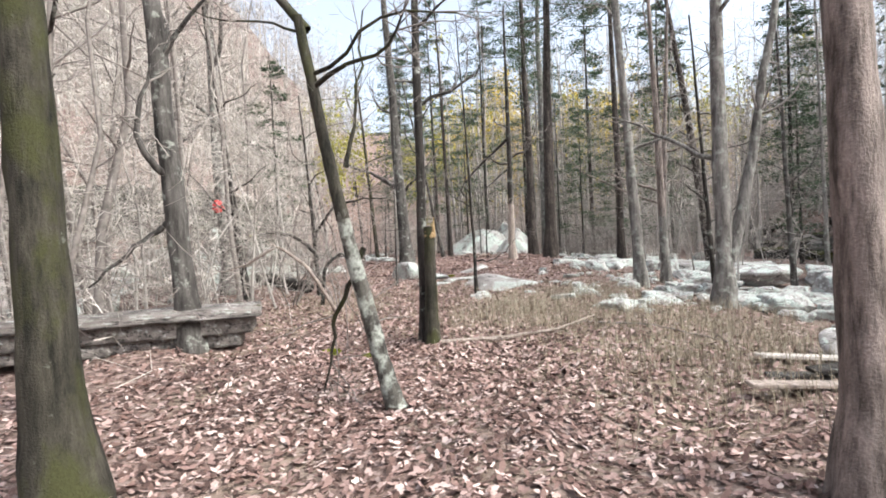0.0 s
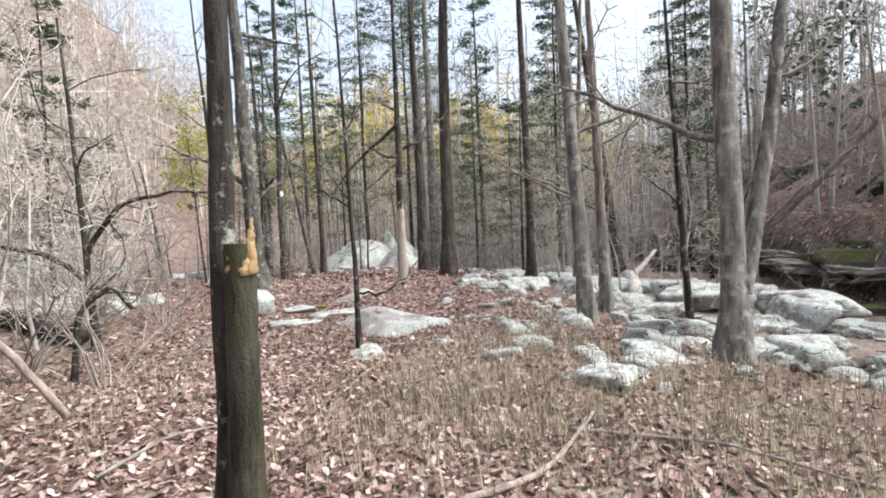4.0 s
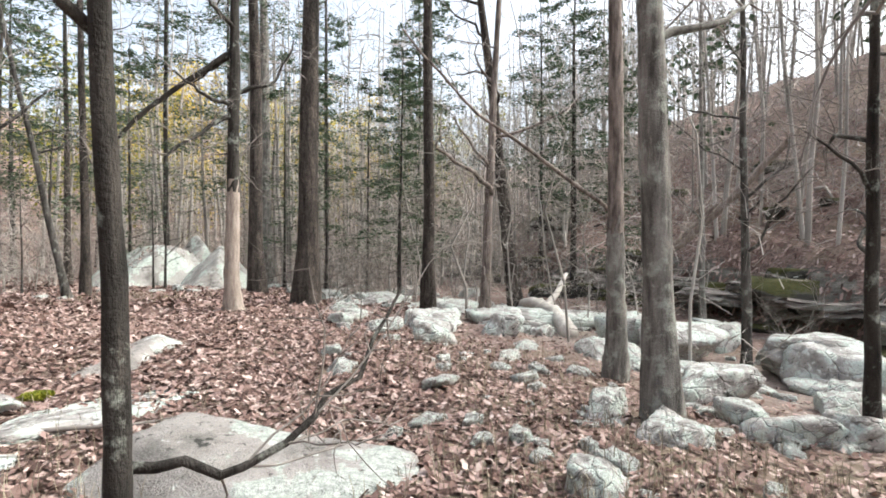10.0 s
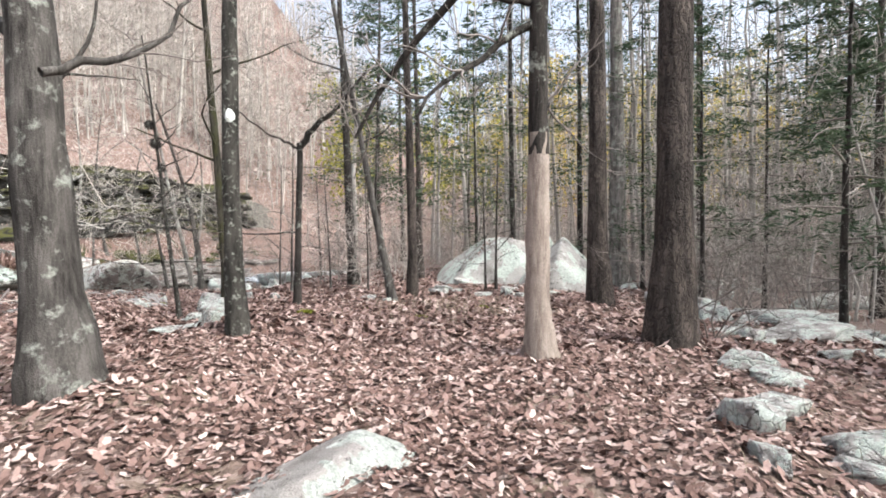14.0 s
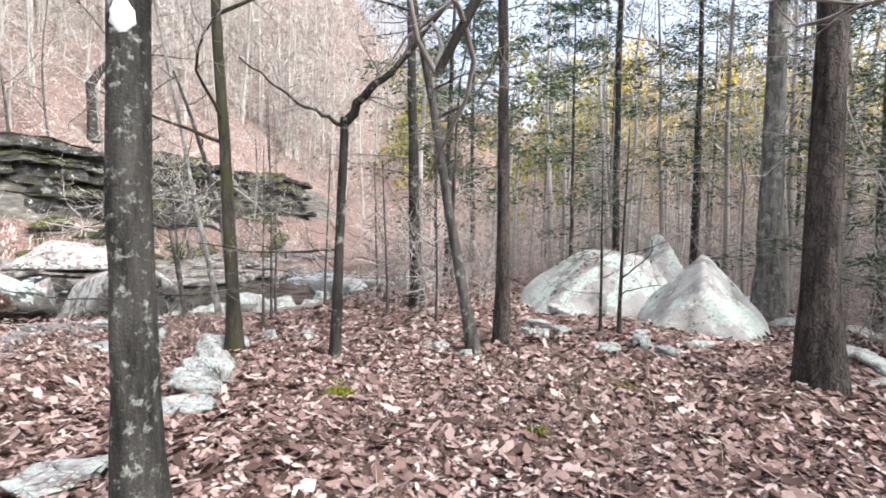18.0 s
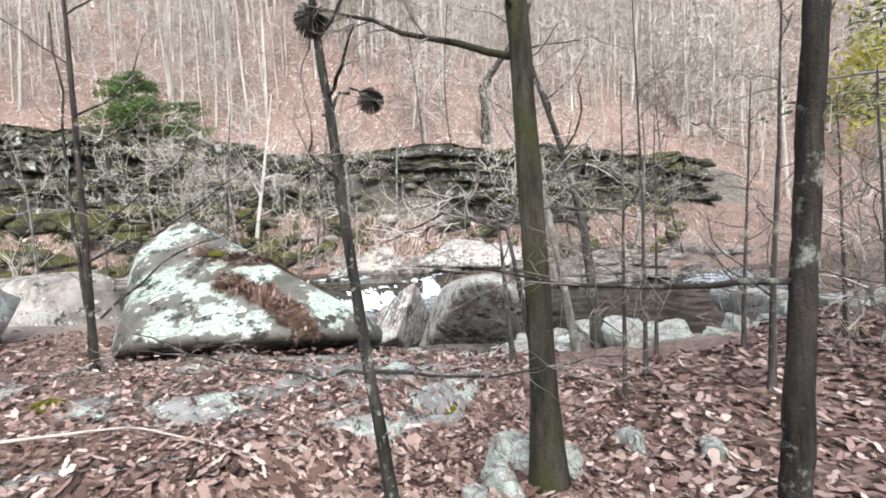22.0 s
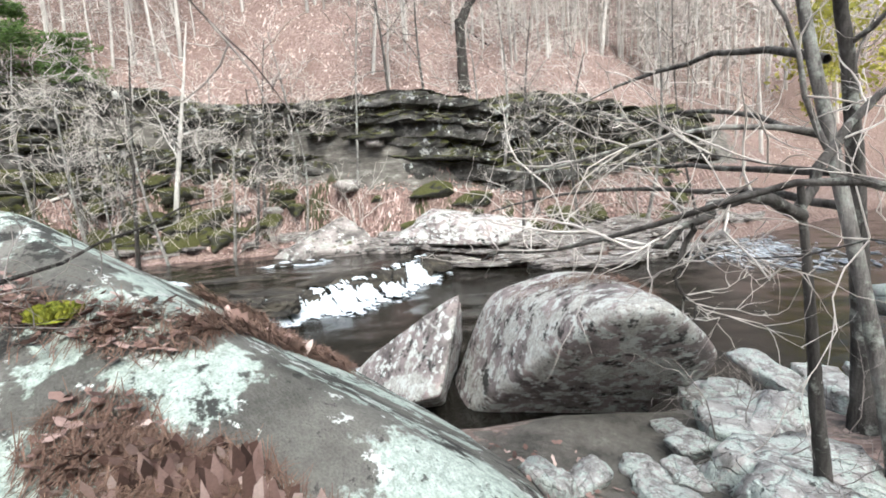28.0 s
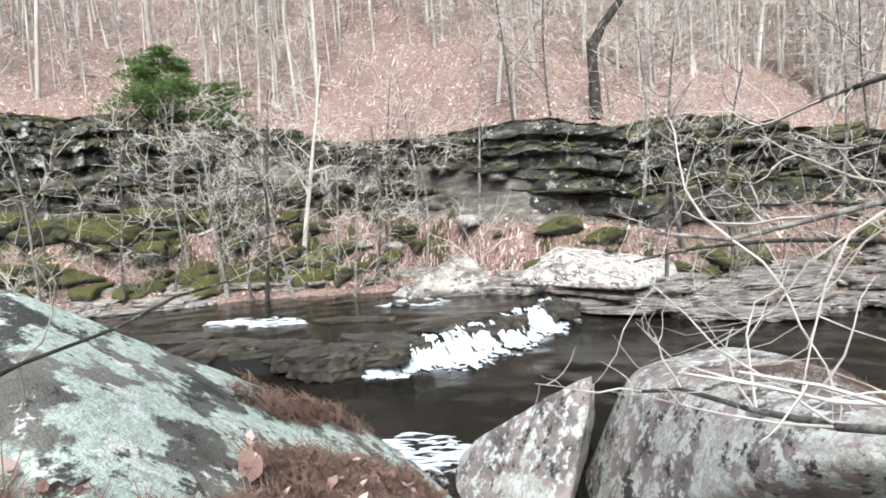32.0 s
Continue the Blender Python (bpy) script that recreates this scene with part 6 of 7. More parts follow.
def far_crowns(name, places, seed, tall, wide, mat, leaves, size, label):
    g = np.random.default_rng(seed)
    geo = Geo()
    for x, y in places:
        z, h = ground(x, y), tall * g.uniform(0.7, 1.2)
        puffs = g.normal(size=(9, 3)) * (wide, wide, h * 0.24)
        which = g.integers(0, 9, leaves)
        c = np.array([x, y, z + h * 0.62]) + puffs[which] + g.normal(size=(leaves, 3)) * wide * 0.42
        a = g.normal(size=(leaves, 3))
        a /= np.linalg.norm(a, axis=1, keepdims=True)
        b = np.cross(a, g.normal(size=(leaves, 3)))
        b /= np.linalg.norm(b, axis=1, keepdims=True)
        s = size * g.uniform(0.5, 1.3, leaves)[:, None]
        geo.add(np.stack([c - a * s, c + b * s * 0.6, c + a * s, c - b * s * 0.6], 1).reshape(-1, 3), np.arange(leaves * 4).reshape(-1, 4))
    link(name, geo.mesh(name, mat, False), label=label, category="trees", kind="stuff")


far_crowns("sunlit_trees", pick(60, lambda: (wg.uniform(2, 50), wg.uniform(80, 140)), lambda x, y: True), 11, 15, 2.6, GOLD_LEAF, 420, 0.34, "golden trees at the valley's end with sunlight in their colour")
far_crowns("distant_evergreens", pick(46, lambda: (wg.uniform(-18, 50), wg.uniform(60, 110)), lambda x, y: True), 12, 17, 1.7, NEEDLE_SUN_TINT, 420, 0.26, "pines farther down the valley, tinted yellow-green as if sunlit")
far_crowns("distant_evergreens", pick(16, lambda: (wg.uniform(20, 50), wg.uniform(5, 45)), lambda x, y: True), 13, 12, 1.4, NEEDLE, 420, 0.2, "dark evergreens on the shaded slope")


# ---- fallen leaves, grass and sticks ----
def strewn(name, count, draw, size, mat, seed, label, lift=0.012, curl=0.35, category="leaves", height=None):
    """Curled lobed leaves lying on the ground, each four quads with its own edges."""
    g = np.random.default_rng(seed)
    x, y = draw(g, count)
    z = land(x, y) if height is None else height(x, y)
    n = len(x)
    e = 0.05
    sx, sy = (land(x + e, y) - land(x - e, y)) / (2 * e), (land(x, y + e) - land(x, y - e)) / (2 * e)
    outline = np.array([(-1.0, 0.0), (-0.45, 0.42), (0.0, 0.30), (0.5, 0.46), (1.0, 0.0), (0.45, -0.42), (0.0, -0.28), (-0.5, -0.46), (0.0, 0.0)])
    a, s = g.uniform(0, 6.28, n), size * g.uniform(0.55, 1.35, n)
    u, v = outline[:, 0][None] * s[:, None], outline[:, 1][None] * s[:, None] * g.uniform(0.7, 1.2, n)[:, None]
    px, py = u * np.cos(a)[:, None] - v * np.sin(a)[:, None], u * np.sin(a)[:, None] + v * np.cos(a)[:, None]
    tx, ty = g.normal(size=n) * 0.28, g.normal(size=n) * 0.28
    pz = (sx + tx)[:, None] * px + (sy + ty)[:, None] * py + curl * g.uniform(-0.4, 1.0, n)[:, None] * (u**2 + v**2) / s[:, None]
    base = z + lift * g.uniform(0.3, 2.2, n) + 0.28 * s * np.abs(tx)
    verts = np.stack([x[:, None] + px, y[:, None] + py, base[:, None] + pz], -1).reshape(-1, 3)
    q = np.array([(0, 1, 2, 8), (2, 3, 4, 8), (4, 5, 6, 8), (6, 7, 0, 8)])
    faces = (np.arange(n)[:, None, None] * 9 + q[None]).reshape(-1, 4)
    return link(name, mesh_of(name, verts, faces, mat, False), label=label, category=category, kind="stuff")


WAY = ((0.0, 0.0), (0.0, 3.5), (0.6, 6.0), (0.3, 9.0), (1.5, 11.0), (2.0, 13.5), (1.3, 16.5), (1.1, 18.5), (0.2, 20.4), (-2.0, 21.3), (-4.5, 22.0))


def along(g, count, spread, ahead):
    k = g.uniform(0, len(WAY) - 1, count)
    i = np.minimum(k.astype(int), len(WAY) - 2)
    w = np.array(WAY)
    p = w[i] + (w[i + 1] - w[i]) * (k - i)[:, None]
    x, y = p[:, 0] + g.normal(size=count) * spread, p[:, 1] + g.uniform(-1, 1, count) * ahead + 1.6
    ok = (bank(NEAR_BANK, y) - x < -1.0) & (g.uniform(size=count) > 0.75 * smoothstep(4.5, 8, x)) & ~((np.hypot((x + 8.6) / 2.2, (y - 23.5) / 2.2) < 1))
    return x[ok], y[ok]


strewn("fallen_leaves", 105000, lambda g, n: along(g, n, 2.3, 1.6), 0.037, LEAF, 1, "brown and pink fallen oak leaves on the forest floor")
strewn("fallen_leaves", 52000, lambda g, n: along(g, n, 4.6, 3.0), 0.045, LEAF, 2, "brown fallen leaves away from the path")
strewn("fallen_leaves", 16000, lambda g, n: (lambda y: (12.0 + 0.36 * (y - 11) + 14 * g.uniform(0, 1, n) ** 1.5, y))(g.uniform(0, 36, n)), 0.075, LEAF, 4, "brown leaves on the shaded slope", 0.03)


strewn("fallen_leaves", 34000, lambda g, n: (g.uniform(-4.5, 8.5, n), g.uniform(19.5, 36, n)), 0.07, LEAF, 7, "brown leaves of the deep wood", 0.02)


def on_hill(g, n):
    y = g.uniform(5, 75, n)
    x = bank(FAR_BANK, y) - g.uniform(6.4, 40, n)
    return x, y


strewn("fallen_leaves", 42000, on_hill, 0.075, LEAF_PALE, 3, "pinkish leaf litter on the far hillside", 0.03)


def blades(name, count, draw, tall, wide, mat, seed, label, category="grass", droop=0.6):
    g = np.random.default_rng(seed)
    x, y = draw(g, count)
    n = len(x)
    z = land(x, y)
    a, h = g.uniform(0, 6.28, n), tall * g.uniform(0.4, 1.3, n)
    dx, dy = np.cos(a) * h * droop * g.uniform(0.1, 1, n), np.sin(a) * h * droop * g.uniform(0.1, 1, n)
    wx, wy = -np.sin(a) * wide, np.cos(a) * wide
    v = np.stack([np.stack([x - wx, y - wy, z], -1), np.stack([x + wx, y + wy, z], -1), np.stack([x + dx * 0.35 + wx * 0.7, y + dy * 0.35 + wy * 0.7, z + h * 0.6], -1), np.stack([x + dx * 0.35 - wx * 0.7, y + dy * 0.35 - wy * 0.7, z + h * 0.6], -1),
                  np.stack([x + dx + wx * 0.2, y + dy + wy * 0.2, z + h * 0.85], -1), np.stack([x + dx - wx * 0.2, y + dy - wy * 0.2, z + h * 0.85], -1)], 1).reshape(-1, 3)
    q = np.array([(0, 1, 2, 3), (3, 2, 4, 5)])
    return link(name, mesh_of(name, v, (np.arange(n)[:, None, None] * 6 + q[None]).reshape(-1, 4), mat, False), label=label, category=category, kind="stuff")


def tufts(g, n, spots):
    s = np.array(spots)
    i = g.integers(0, len(s), n)
    return s[i, 0] + g.normal(size=n) * s[i, 2], s[i, 1] + g.normal(size=n) * s[i, 2] * 1.2


strewn("fallen_leaves", 12000, lambda g, n: (lambda y: (bank(FAR_BANK, y) - g.uniform(0.8, 5.0, n), y))(g.uniform(12, 50, n)), 0.06, LEAF, 31, "reddish leaves on the slope under the cliff", 0.03)
blades("dry_grass", 9000, lambda g, n: tufts(g, n, ((2.4, 8.0, 0.9), (1.8, 9.8, 0.8), (3.2, 7.0, 0.9), (2.9, 10.6, 0.7), (1.5, 8.6, 0.6), (3.6, 5.8, 0.8), (2.6, 5.0, 0.7), (0.9, 8.4, 0.6), (4.4, 8.6, 0.8))), 0.26, 0.003, DRY_GRASS, 5, "dry straw-coloured grass in tufts")
blades("dry_grass", 3500, lambda g, n: tufts(g, n, ((-1.4, 9.4, 0.9), (-2.0, 11.0, 0.8), (0.2, 13.0, 0.7), (3.6, 12.0, 0.8), (1.4, 22.6, 0.8), (4.6, 14.6, 0.9))), 0.20, 0.003, DRY_GRASS, 6, "thin dry grass and weed stalks")


# ---- logs, sticks, marks and moss ----
def stick(name, stops, r0, r1, mat, seed, label, category="log", twigs=0, sides=9, rough=0.05, group=""):
    g = np.random.default_rng(seed)
    stops = np.array(stops, float)
    u = np.linspace(0, 1, 18)
    lp = np.stack([np.interp(u, np.linspace(0, 1, len(stops)), stops[:, c]) for c in range(3)], 1)
    lp[1:-1] = (lp[:-2] + lp[1:-1] + lp[2:]) / 3 + 0.12 * r0 * g.normal(size=(16, 3))
    ob = link(name, None, label=label, category=category, group=group)
    ob.location = lp[0]
    geo = Geo()
    geo.tube(lp - lp[0], np.linspace(r0, r1, 18), sides, rough, g)
    ends = [np.arange(sides)[::-1], np.arange(17 * sides, 18 * sides)]
    me = mesh_of("wood", geo.v[0], [tuple(q) for q in geo.f[0].tolist()] + [tuple(e.tolist()) for e in ends], mat)
    wood = link("wood", me, ob)
    for _ in range(twigs):
        i = g.integers(4, 18)
        d = lp[i] - lp[i - 1]
        bit = Geo()
        grow(bit, lp[i] - lp[0], d / np.linalg.norm(d) + 0.9 * g.normal(size=3) * (1, 1, 0.6), g.uniform(0.25, 0.7), r1 * 0.7, g, 1, 0.2, 0.02, 3, 4)
        link("side_branch", bit.mesh("side_branch", mat), wood)
    return ob


def on(x, y, up):
    return (x, y, ground(x, y) + up)


stick("fallen_branch", (on(-0.1, 6.85, 0.03), on(0.7, 7.05, 0.05), on(1.5, 7.2, 0.06), on(2.25, 7.95, 0.12)), 0.032, 0.012, WOOD_BARE, 1, "long pale fallen branch lying on leaves", "branch", 5)
stick("fallen_branch", (on(2.0, 7.9, 0.05), on(2.8, 7.2, 0.05), on(3.4, 6.2, 0.03)), 0.018, 0.006, TWIG, 2, "thin dark fallen branch in dry grass", "branch", 4)
stick("log", (on(-6.4, 16.6, 0.16), on(-5.0, 15.1, 0.17), on(-3.5, 13.5, 0.16)), 0.18, 0.16, BARK_DARK, 3, "dark fallen log lying among leaves")
stick("log", ((15.1, 20.2, 0.45), (15.75, 19.2, 1.5), (16.4, 18.1, 2.8), (17.15, 16.7, 4.6)), 0.12, 0.09, WOOD_BARE, 4, "pale dead log leaning up the slope", twigs=5)
stick("log", ((14.8, 20.2, 0.4), (15.45, 19.3, 1.45), (16.1, 18.3, 2.7)), 0.08, 0.05, WOOD_BARE, 5, "second pale dead log leaning up the slope", twigs=3)
stick("log", (on(9.0, 17.6, 0.12), on(9.6, 18.6, 0.30), on(10.3, 19.9, 0.32), on(10.9, 21.2, 0.25)), 0.20, 0.15, TWIG_WHITE, 6, "pale broken log among the rocks")
stick("log", (on(9.9, 19.2, 0.4), on(10.6, 19.5, 0.75), on(11.3, 19.9, 1.1)), 0.10, 0.05, TWIG_WHITE, 7, "pale broken limb among the rocks")
stick("log", (on(7.0, 9.3, 0.1), on(6.1, 9.1, 0.12), on(5.3, 9.0, 0.1)), 0.07, 0.05, BARK_GREY, 8, "grey fallen limb by a forked tree", twigs=2)
stick("fallen_branch", (on(0.2, 14.4, 0.03), on(0.7, 14.1, 0.05), on(1.2, 14.0, 0.03)), 0.02, 0.008, TWIG, 9, "short dark stick lying on leaves", "branch", 2)
stick("fallen_branch", (on(-1.3, 8.1, 0.03), on(-1.0, 8.6, 0.06), on(-0.5, 8.9, 0.03)), 0.016, 0.006, TWIG, 10, "short dark stick lying on leaves", "branch", 2)
stick("fallen_branch", (on(-5.4, 20.4, 0.08), on(-5.0, 21.4, 0.12), on(-4.2, 22.0, 0.05)), 0.012, 0.004, TWIG_PALE, 11, "thin pale stick on the bedrock", "branch", 3)
stick("driftwood", ((-1.95, 9.3, 0.1), (-2.3, 9.0, 0.9), (-2.75, 8.8, 1.35), (-3.4, 8.9, 1.0)), 0.035, 0.02, WOOD_BARE, 12, "bent pale dead branch standing in leaves", "branch", 2)
stick("dead_branch", ((-2.6, 11.05, 0.0), (-2.5, 11.0, 0.8), (-2.1, 10.9, 1.1), (-1.9, 10.9, 0.8)), 0.04, 0.02, BARK_LICHEN, 13, "crooked lichened dead branch arching over leaves", "branch", 2)
# splinters on the broken stump
for k, (dx, dy, h, w) in enumerate(((0.05, -0.04, 0.22, 0.035), (0.02, -0.05, 0.12, 0.03), (0.05, 0.02, 0.15, 0.035), (-0.03, -0.04, 0.08, 0.035), (0.02, 0.04, 0.10, 0.035))):
    stick("wood_splinter", ((-0.17 + dx, 6.98 + dy, ground(-0.2, 6.95) + 1.40), (-0.17 + 1.05 * dx, 6.98 + dy, ground(-0.2, 6.95) + 1.45 + h * 0.5), (-0.16 + 1.1 * dx, 6.98 + dy, ground(-0.2, 6.95) + 1.45 + h)), w, 0.006, YELLOW_WOOD, 60 + k, "yellow splinter of wood on a broken stump", "wood", 0, 6, 0.2, "splinters of the stump")
# limbs and litter of dead wood on the shaded slope and far bank
dg = np.random.default_rng(88)
for k in range(26):
    far = k % 2
    y = dg.uniform(8, 34) if not far else dg.uniform(18, 46)
    x = 12.6 + 0.36 * (y - 11) + dg.uniform(0, 8) if not far else float(bank(FAR_BANK, y)) - dg.uniform(1.0, 14)
    a, ln = dg.uniform(0, 6.28), dg.uniform(1.0, 3.5)
    x2, y2 = x + ln * math.cos(a), y + ln * math.sin(a)
    stick("fallen_branch", (on(x, y, 0.10), on((x + x2) / 2, (y + y2) / 2, 0.18), on(x2, y2, 0.12)), dg.uniform(0.03, 0.09), 0.02, (WOOD_BARE, BARK_DARK, TWIG_PALE)[k % 3], 700 + k, "dead branch lying on the leafy slope", "branch", 3, 7, 0.08, "dead branches on the slopes")
# old boards by a lichened rock
for k, (x0, y0, x1, y1, z) in enumerate(((3.05, 5.15, 4.7, 5.0, 0.12), (2.5, 4.35, 4.2, 4.2, 0.05), (2.9, 4.75, 4.5, 4.5, 0.06), (3.2, 4.6, 4.8, 4.75, 0.2))):
    bm = bmesh.new()
    bmesh.ops.create_cube(bm, size=1.0)
    bmesh.ops.scale(bm, vec=(math.dist((x0, y0), (x1, y1)), 0.15, 0.035), verts=bm.verts)
    bmesh.ops.bevel(bm, geom=bm.edges[:], offset=0.006, segments=1, affect="EDGES")
    me = bpy.data.meshes.new("board")
    bm.to_mesh(me)
    bm.free()
    me.materials.append((TWIG_PALE, WOOD_BARE, BARK_GREY, BARK_DARK)[k])
    b = link("board", me, label="weathered grey board lying on the ground", category="board", group="old boards")
    b.matrix_world = pose((x0 + x1) / 2, (y0 + y1) / 2, ground((x0 + x1) / 2, (y0 + y1) / 2) + z, 3 * k - 4, 4 - 2 * k, math.degrees(math.atan2(y1 - y0, x1 - x0)))


def moss_clump(x, y, s, seed, z=None):
    g = np.random.default_rng(seed)
    geo = Geo()
    n = 700
    r, a = s * np.sqrt(g.uniform(0, 1, n)), g.uniform(0, 6.28, n)
    px, py = r * np.cos(a), r * np.sin(a) * 0.8
    pz = 0.22 * s * np.sqrt(np.maximum(1 - (r / s) ** 2, 0))
    w = 0.010
    c = np.stack([px, py, pz], 1)
    d = g.normal(size=(n, 3)) * 0.5 + (0, 0, 1)
    d *= 0.035 / np.linalg.norm(d, axis=1, keepdims=True)
    sd = np.cross(d, g.normal(size=(n, 3)))
    sd *= w / (np.linalg.norm(sd, axis=1, keepdims=True) + 1e-9)
    geo.add(np.stack([c - sd, c + sd, c + d + sd * 0.5, c + d - sd * 0.5], 1).reshape(-1, 3), np.arange(n * 4).reshape(-1, 4))
    rings = np.linspace(0, 1, 6)
    geo2 = [(s * q * math.cos(b), s * 0.8 * q * math.sin(b), 0.22 * s * math.sqrt(max(1 - q * q, 0)) - 0.01) for q in rings[1:] for b in np.linspace(0, 6.283, 14, endpoint=False)]
    v = np.array(geo2, np.float32)
    q = [(i * 14 + j, i * 14 + (j + 1) % 14, (i + 1) * 14 + (j + 1) % 14, (i + 1) * 14 + j) for i in range(4) for j in range(14)]
    geo.add(v, np.array(q))
    geo.add(v[:14], np.array([(0, 1, 2, 3), (3, 4, 5, 6), (6, 7, 8, 9), (9, 10, 11, 12), (0, 3, 6, 9), (9, 12, 13, 0)]))
    ob = link("moss_clump", geo.mesh("moss_clump", MOSS), label="bright yellow-green cushion of moss", category="moss", group="moss cushions")
    ob.location = (x, y, (ground(x, y) if z is None else z) - 0.005)
    return ob


for k, (x, y, s) in enumerate(((-0.98, 22.2, 0.16), (-1.15, 22.5, 0.10), (-0.1, 22.9, 0.09), (1.9, 23.4, 0.12), (-6.3, 20.4, 0.13), (-6.6, 20.1, 0.10), (-6.2, 20.9, 0.14), (-1.55, 6.9, 0.12), (-1.0, 6.7, 0.10), (0.2, 15.3, 0.12), (-4.6, 23.9, 0.10), (1.0, 21.6, 0.10))):
    moss_clump(x, y, s, 900 + k)


def cap(name, ob, mat, x, y, z, wide, tall, deep, label, category, face):
    """A rounded pad set on a trunk, facing the given way."""
    bm = bmesh.new()
    bmesh.ops.create_uvsphere(bm, u_segments=16, v_segments=10, radius=1.0)
    for v in bm.verts:
        n = noise.noise(v.co * 2.5)
        v.co = Vector((v.co.x * wide / 2 * (1 + 0.25 * n), v.co.y * deep, v.co.z * tall / 2 * (1 + 0.25 * n)))
    me = bpy.data.meshes.new(name)
    bm.to_mesh(me)
    bm.free()
    me.polygons.foreach_set("use_smooth", np.full(len(me.polygons), True))
    me.materials.append(mat)
    p = link(name, me, label=label, category=category)
    p.matrix_world = pose(x, y, z, 0, 0, face)
    return p


PAINT = plain_material("white_paint", (0.55, 0.62, 0.60), (0.80, 0.83, 0.80), 30, 0.7)
cap("paint_blaze", None, PAINT, -0.70, 19.26, 2.74, 0.10, 0.16, 0.02, "white paint blaze on a slim trunk", "trail mark", 25)
cap("ribbon", None, RED, -5.87, 13.94, 2.35, 0.30, 0.34, 0.05, "bright red ribbon tied on a grey tree", "ribbon", 15)


def needle_ball(x, y, z, s, seed):
    g = np.random.default_rng(seed)
    geo = Geo()
    d = g.normal(size=(260, 3)) + (0, 0, -0.3)
    d /= np.linalg.norm(d, axis=1, keepdims=True)
    for k in range(260):
        geo.tube(np.array([(0, 0, 0), d[k] * s * 0.6, d[k] * s + np.array([0, 0, -0.25 * s])]), (0.004, 0.004, 0.002), 3)
    ob = link("leaf_clump", geo.mesh("leaf_clump", BARK_DARK), label="dark dead leaf clump hanging in a sapling", category="leaves", group="dead leaf clumps")
    ob.location = (x, y, z)


needle_ball(-3.52, 22.27, 3.05, 0.10, 1)
needle_ball(-3.58, 22.22, 3.35, 0.09, 2)
needle_ball(-3.75, 22.75, 2.70, 0.09, 3)


# ---- leaves and pine straw lying on the boulders ----
class Top:
    """Height of the upper face of a stone, by its own mesh."""

    def __init__(self, ob, cell=0.06):
        me = ob.data
        v = np.empty(len(me.vertices) * 3)
        me.vertices.foreach_get("co", v)
        m = np.array(ob.matrix_world)
        v = v.reshape(-1, 3) @ m[:3, :3].T + m[:3, 3]
        self.lo, self.cell = v.min(0)[:2] - cell, cell
        size = ((v.max(0)[:2] - self.lo) / cell).astype(int) + 2
        self.grid = np.full(size, -9.0)
        i = ((v[:, :2] - self.lo) / cell).astype(int)
        np.maximum.at(self.grid, (i[:, 0], i[:, 1]), v[:, 2])
        for _ in range(2):
            gap = self.grid < -8
            near = np.max([np.roll(self.grid, d, a) for d in (1, -1) for a in (0, 1)], axis=0)
            self.grid[gap] = near[gap]

    def __call__(self, x, y):
        i = np.clip(((np.asarray(x) - self.lo[0]) / self.cell).astype(int), 0, self.grid.shape[0] - 1)
        j = np.clip(((np.asarray(y) - self.lo[1]) / self.cell).astype(int), 0, self.grid.shape[1] - 1)
        return self.grid[i, j]


def band(stops, wide, floor):
    """Draws places along a line, thinning to its sides, above the given height only."""
    s = np.array(stops)

    def draw(g, n):
        k = g.uniform(0, len(s) - 1, n)
        i = np.minimum(k.astype(int), len(s) - 2)
        p = s[i] + (s[i + 1] - s[i]) * (k - i)[:, None]
        r, a = wide * np.sqrt(g.uniform(0, 1, n)) * (0.75 + 0.3 * np.sin(9 * k)), g.uniform(0, 6.28, n)
        x, y = p[:, 0] + r * np.cos(a), p[:, 1] + r * np.sin(a)
        e = 0.07
        drop = np.maximum(np.abs(floor(x + e, y) - floor(x - e, y)), np.abs(floor(x, y + e) - floor(x, y - e)))
        ok = (floor(x, y) > -0.6) & (drop < 0.26)
        return x[ok], y[ok]

    return draw


def straw(name, count, draw, mat, seed, label, height, long=0.09):
    """Fallen pine needles, thin and bent, in a loose mat."""
    g = np.random.default_rng(seed)
    x, y = draw(g, count)
    n = len(x)
    z = height(x, y) + g.uniform(0.004, 0.035, n)
    a = g.normal(size=n) * 0.7 + 2.2
    d = np.stack([np.cos(a), np.sin(a), 0.35 * g.normal(size=n)], 1) * (long * g.uniform(0.4, 1.0, n))[:, None]
    e = 0.05
    d[:, 2] += np.clip((height(x + e, y) - height(x - e, y)) / (2 * e), -0.8, 0.8) * d[:, 0] * 0.8 + np.clip((height(x, y + e) - height(x, y - e)) / (2 * e), -0.8, 0.8) * d[:, 1] * 0.8
    w = np.stack([-d[:, 1], d[:, 0], 0 * z], 1)
    w *= 0.0022 / (np.linalg.norm(w, axis=1, keepdims=True) + 1e-9)
    c = np.stack([x, y, z], 1)
    v = np.stack([c - d - w, c - d + w, c + w + (0, 0, 0.006), c - w + (0, 0, 0.006), c + d + w * 0.5, c + d - w * 0.5], 1).reshape(-1, 3)
    q = np.array([(0, 1, 2, 3), (3, 2, 4, 5)])
    return link(name, mesh_of(name, v, (np.arange(n)[:, None, None] * 6 + q[None]).reshape(-1, 4), mat, False), label=label, category="pine straw", kind="stuff")


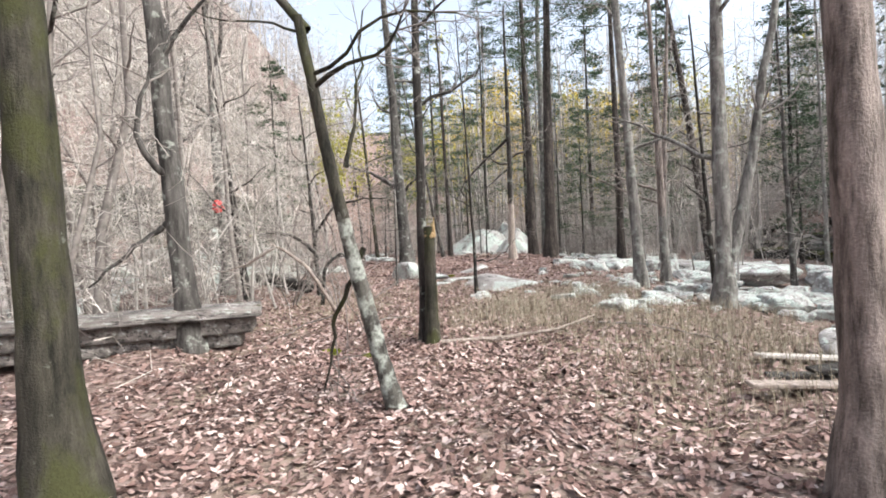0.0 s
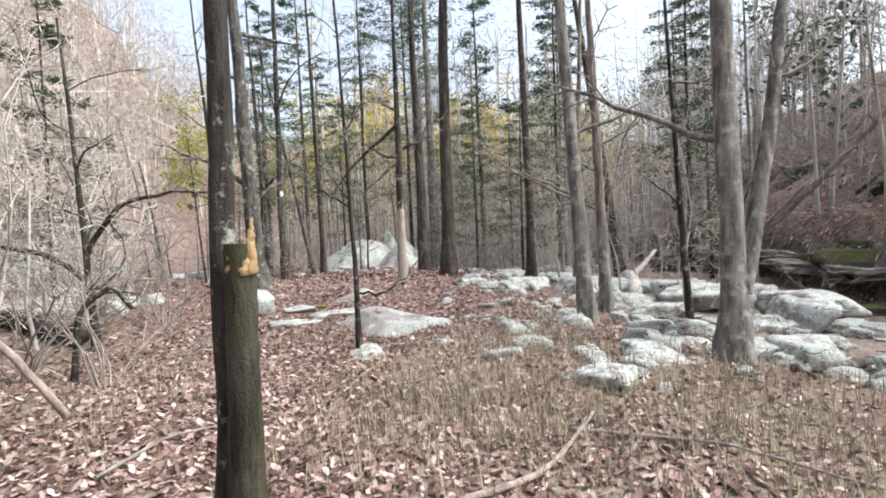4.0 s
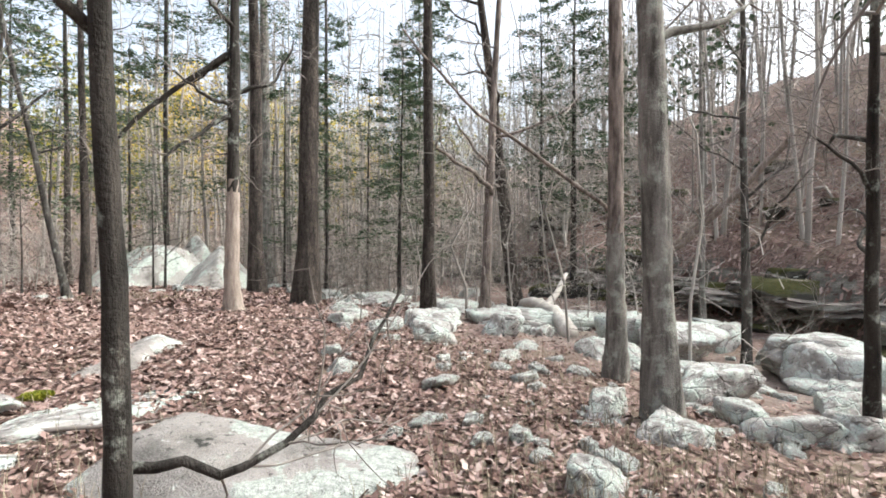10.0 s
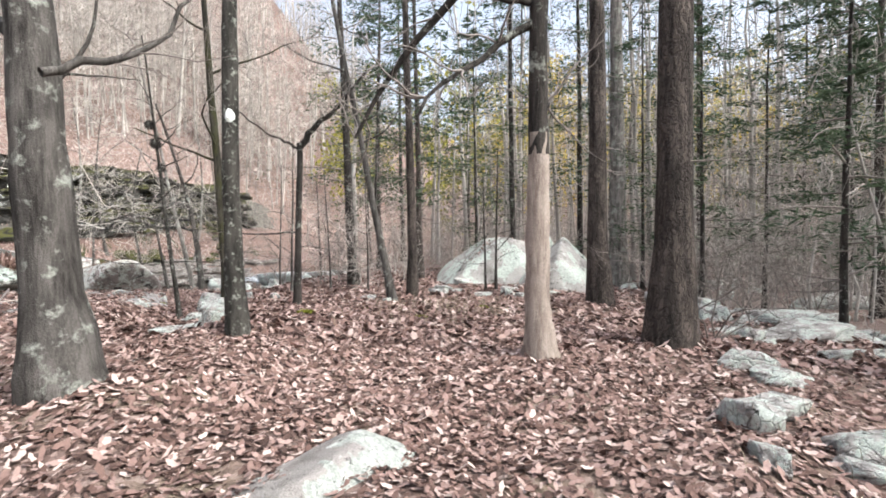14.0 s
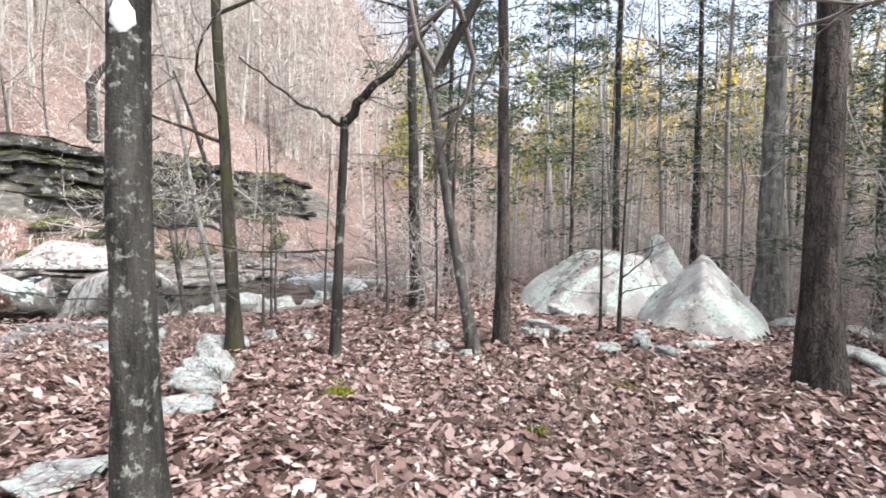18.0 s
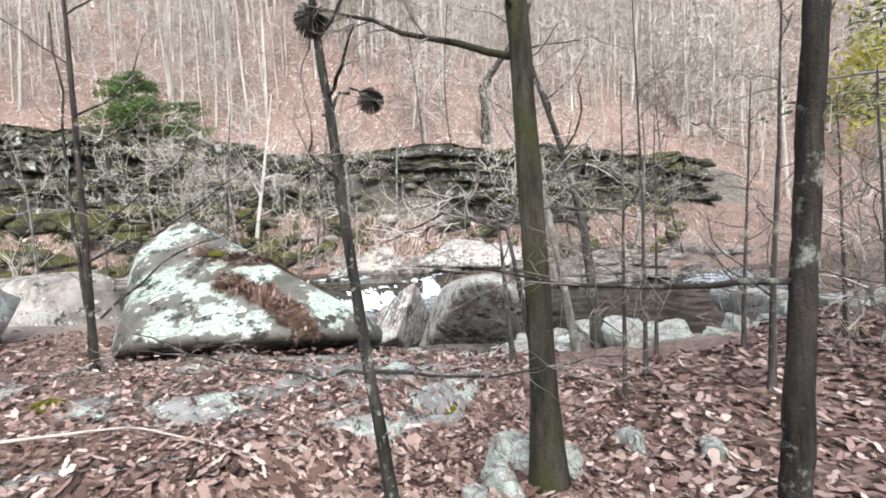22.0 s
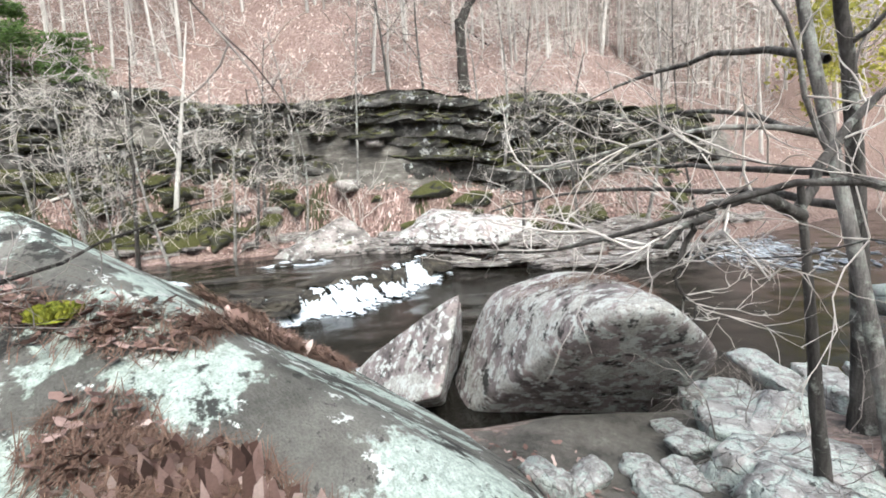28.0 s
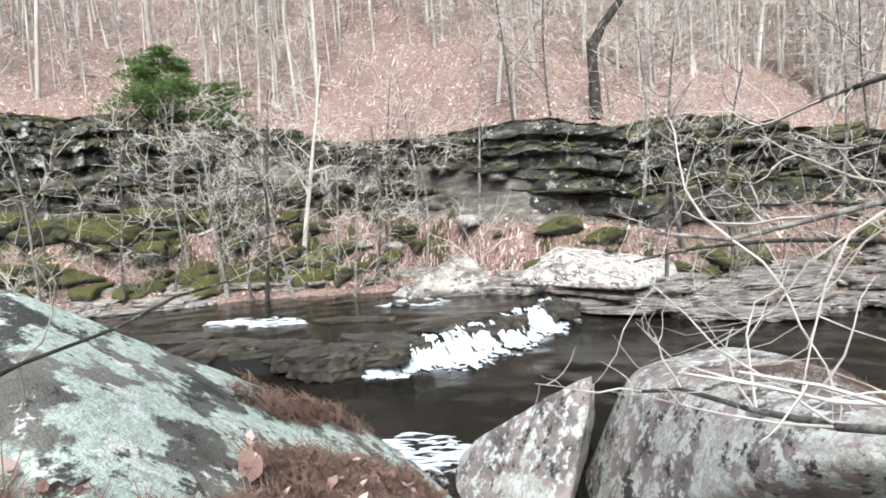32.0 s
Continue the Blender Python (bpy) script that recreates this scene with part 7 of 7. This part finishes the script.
big_top, round_top, peak_top = Top(GREAT), Top(ROUND), Top(PEAK)
upper_band, lower_band = ((-9.0, 22.5), (-8.25, 22.95), (-7.9, 23.3)), ((-7.75, 22.75), (-7.1, 23.15), (-6.55, 23.4))
strewn("fallen_leaves", 260, band(upper_band, 0.20, big_top), 0.04, LEAF, 41, "brown leaves caught across the great boulder", 0.02, 0.5, height=big_top)
strewn("fallen_leaves", 500, band(lower_band, 0.18, big_top), 0.04, LEAF, 42, "brown leaves filling a groove of the great boulder", 0.02, 0.5, height=big_top)
straw("pine_straw", 900, band(upper_band, 0.21, big_top), PINE_STRAW, 43, "reddish pine straw caught on the great boulder", big_top)
straw("pine_straw", 5500, band(lower_band, 0.19, big_top), PINE_STRAW, 44, "reddish pine straw in a groove of the great boulder", big_top)
straw("pine_straw", 5500, band(((-8.7, 23.95), (-9.15, 24.4), (-9.4, 24.95)), 0.26, big_top), PINE_STRAW, 45, "reddish mat of pine straw on the great boulder", big_top)
straw("pine_straw", 4000, band(((-9.7, 24.0), (-10.3, 24.8)), 0.22, big_top), PINE_STRAW, 46, "reddish mat of pine straw on the great boulder", big_top)
straw("pine_straw", 2500, band(((-7.9, 23.3), (-8.6, 24.0), (-8.75, 24.6)), 0.07, big_top), PINE_STRAW, 47, "thin line of pine straw along the great boulder", big_top)
strewn("fallen_leaves", 120, band(((-8.7, 23.95), (-9.15, 24.4), (-9.4, 24.95)), 0.3, big_top), 0.05, LEAF, 48, "few brown leaves on pine straw", 0.02, 0.5, height=big_top)
straw("pine_straw", 1200, band(((-9.4, 27.9), (-8.6, 28.1), (-8.0, 28.0)), 0.5, round_top), PINE_STRAW, 49, "scattered pine straw on the rounded boulder", round_top)
strewn("fallen_leaves", 260, band(((1.4, 29.6), (2.6, 29.9), (3.4, 30.4)), 0.7, peak_top), 0.055, LEAF, 50, "brown leaves lying on the sloping boulder", 0.02, 0.5, height=peak_top)
strewn("fallen_leaves", 9000, lambda g, n: (g.uniform(-9.5, -2.5, n), g.uniform(19.5, 25.5, n)), 0.036, LEAF, 51, "brown leaves on the leafy shelf by the great boulder", 0.05)
strewn("fallen_leaves", 5000, lambda g, n: (lambda y: (bank(FAR_BANK, y) - g.uniform(0.6, 3.0, n), y))(g.uniform(26, 46, n)), 0.07, LEAF, 52, "pinkish leaves on the far bank", 0.03)
moss_clump(-8.42, 22.86, 0.13, 940, float(big_top(-8.42, 22.86)))
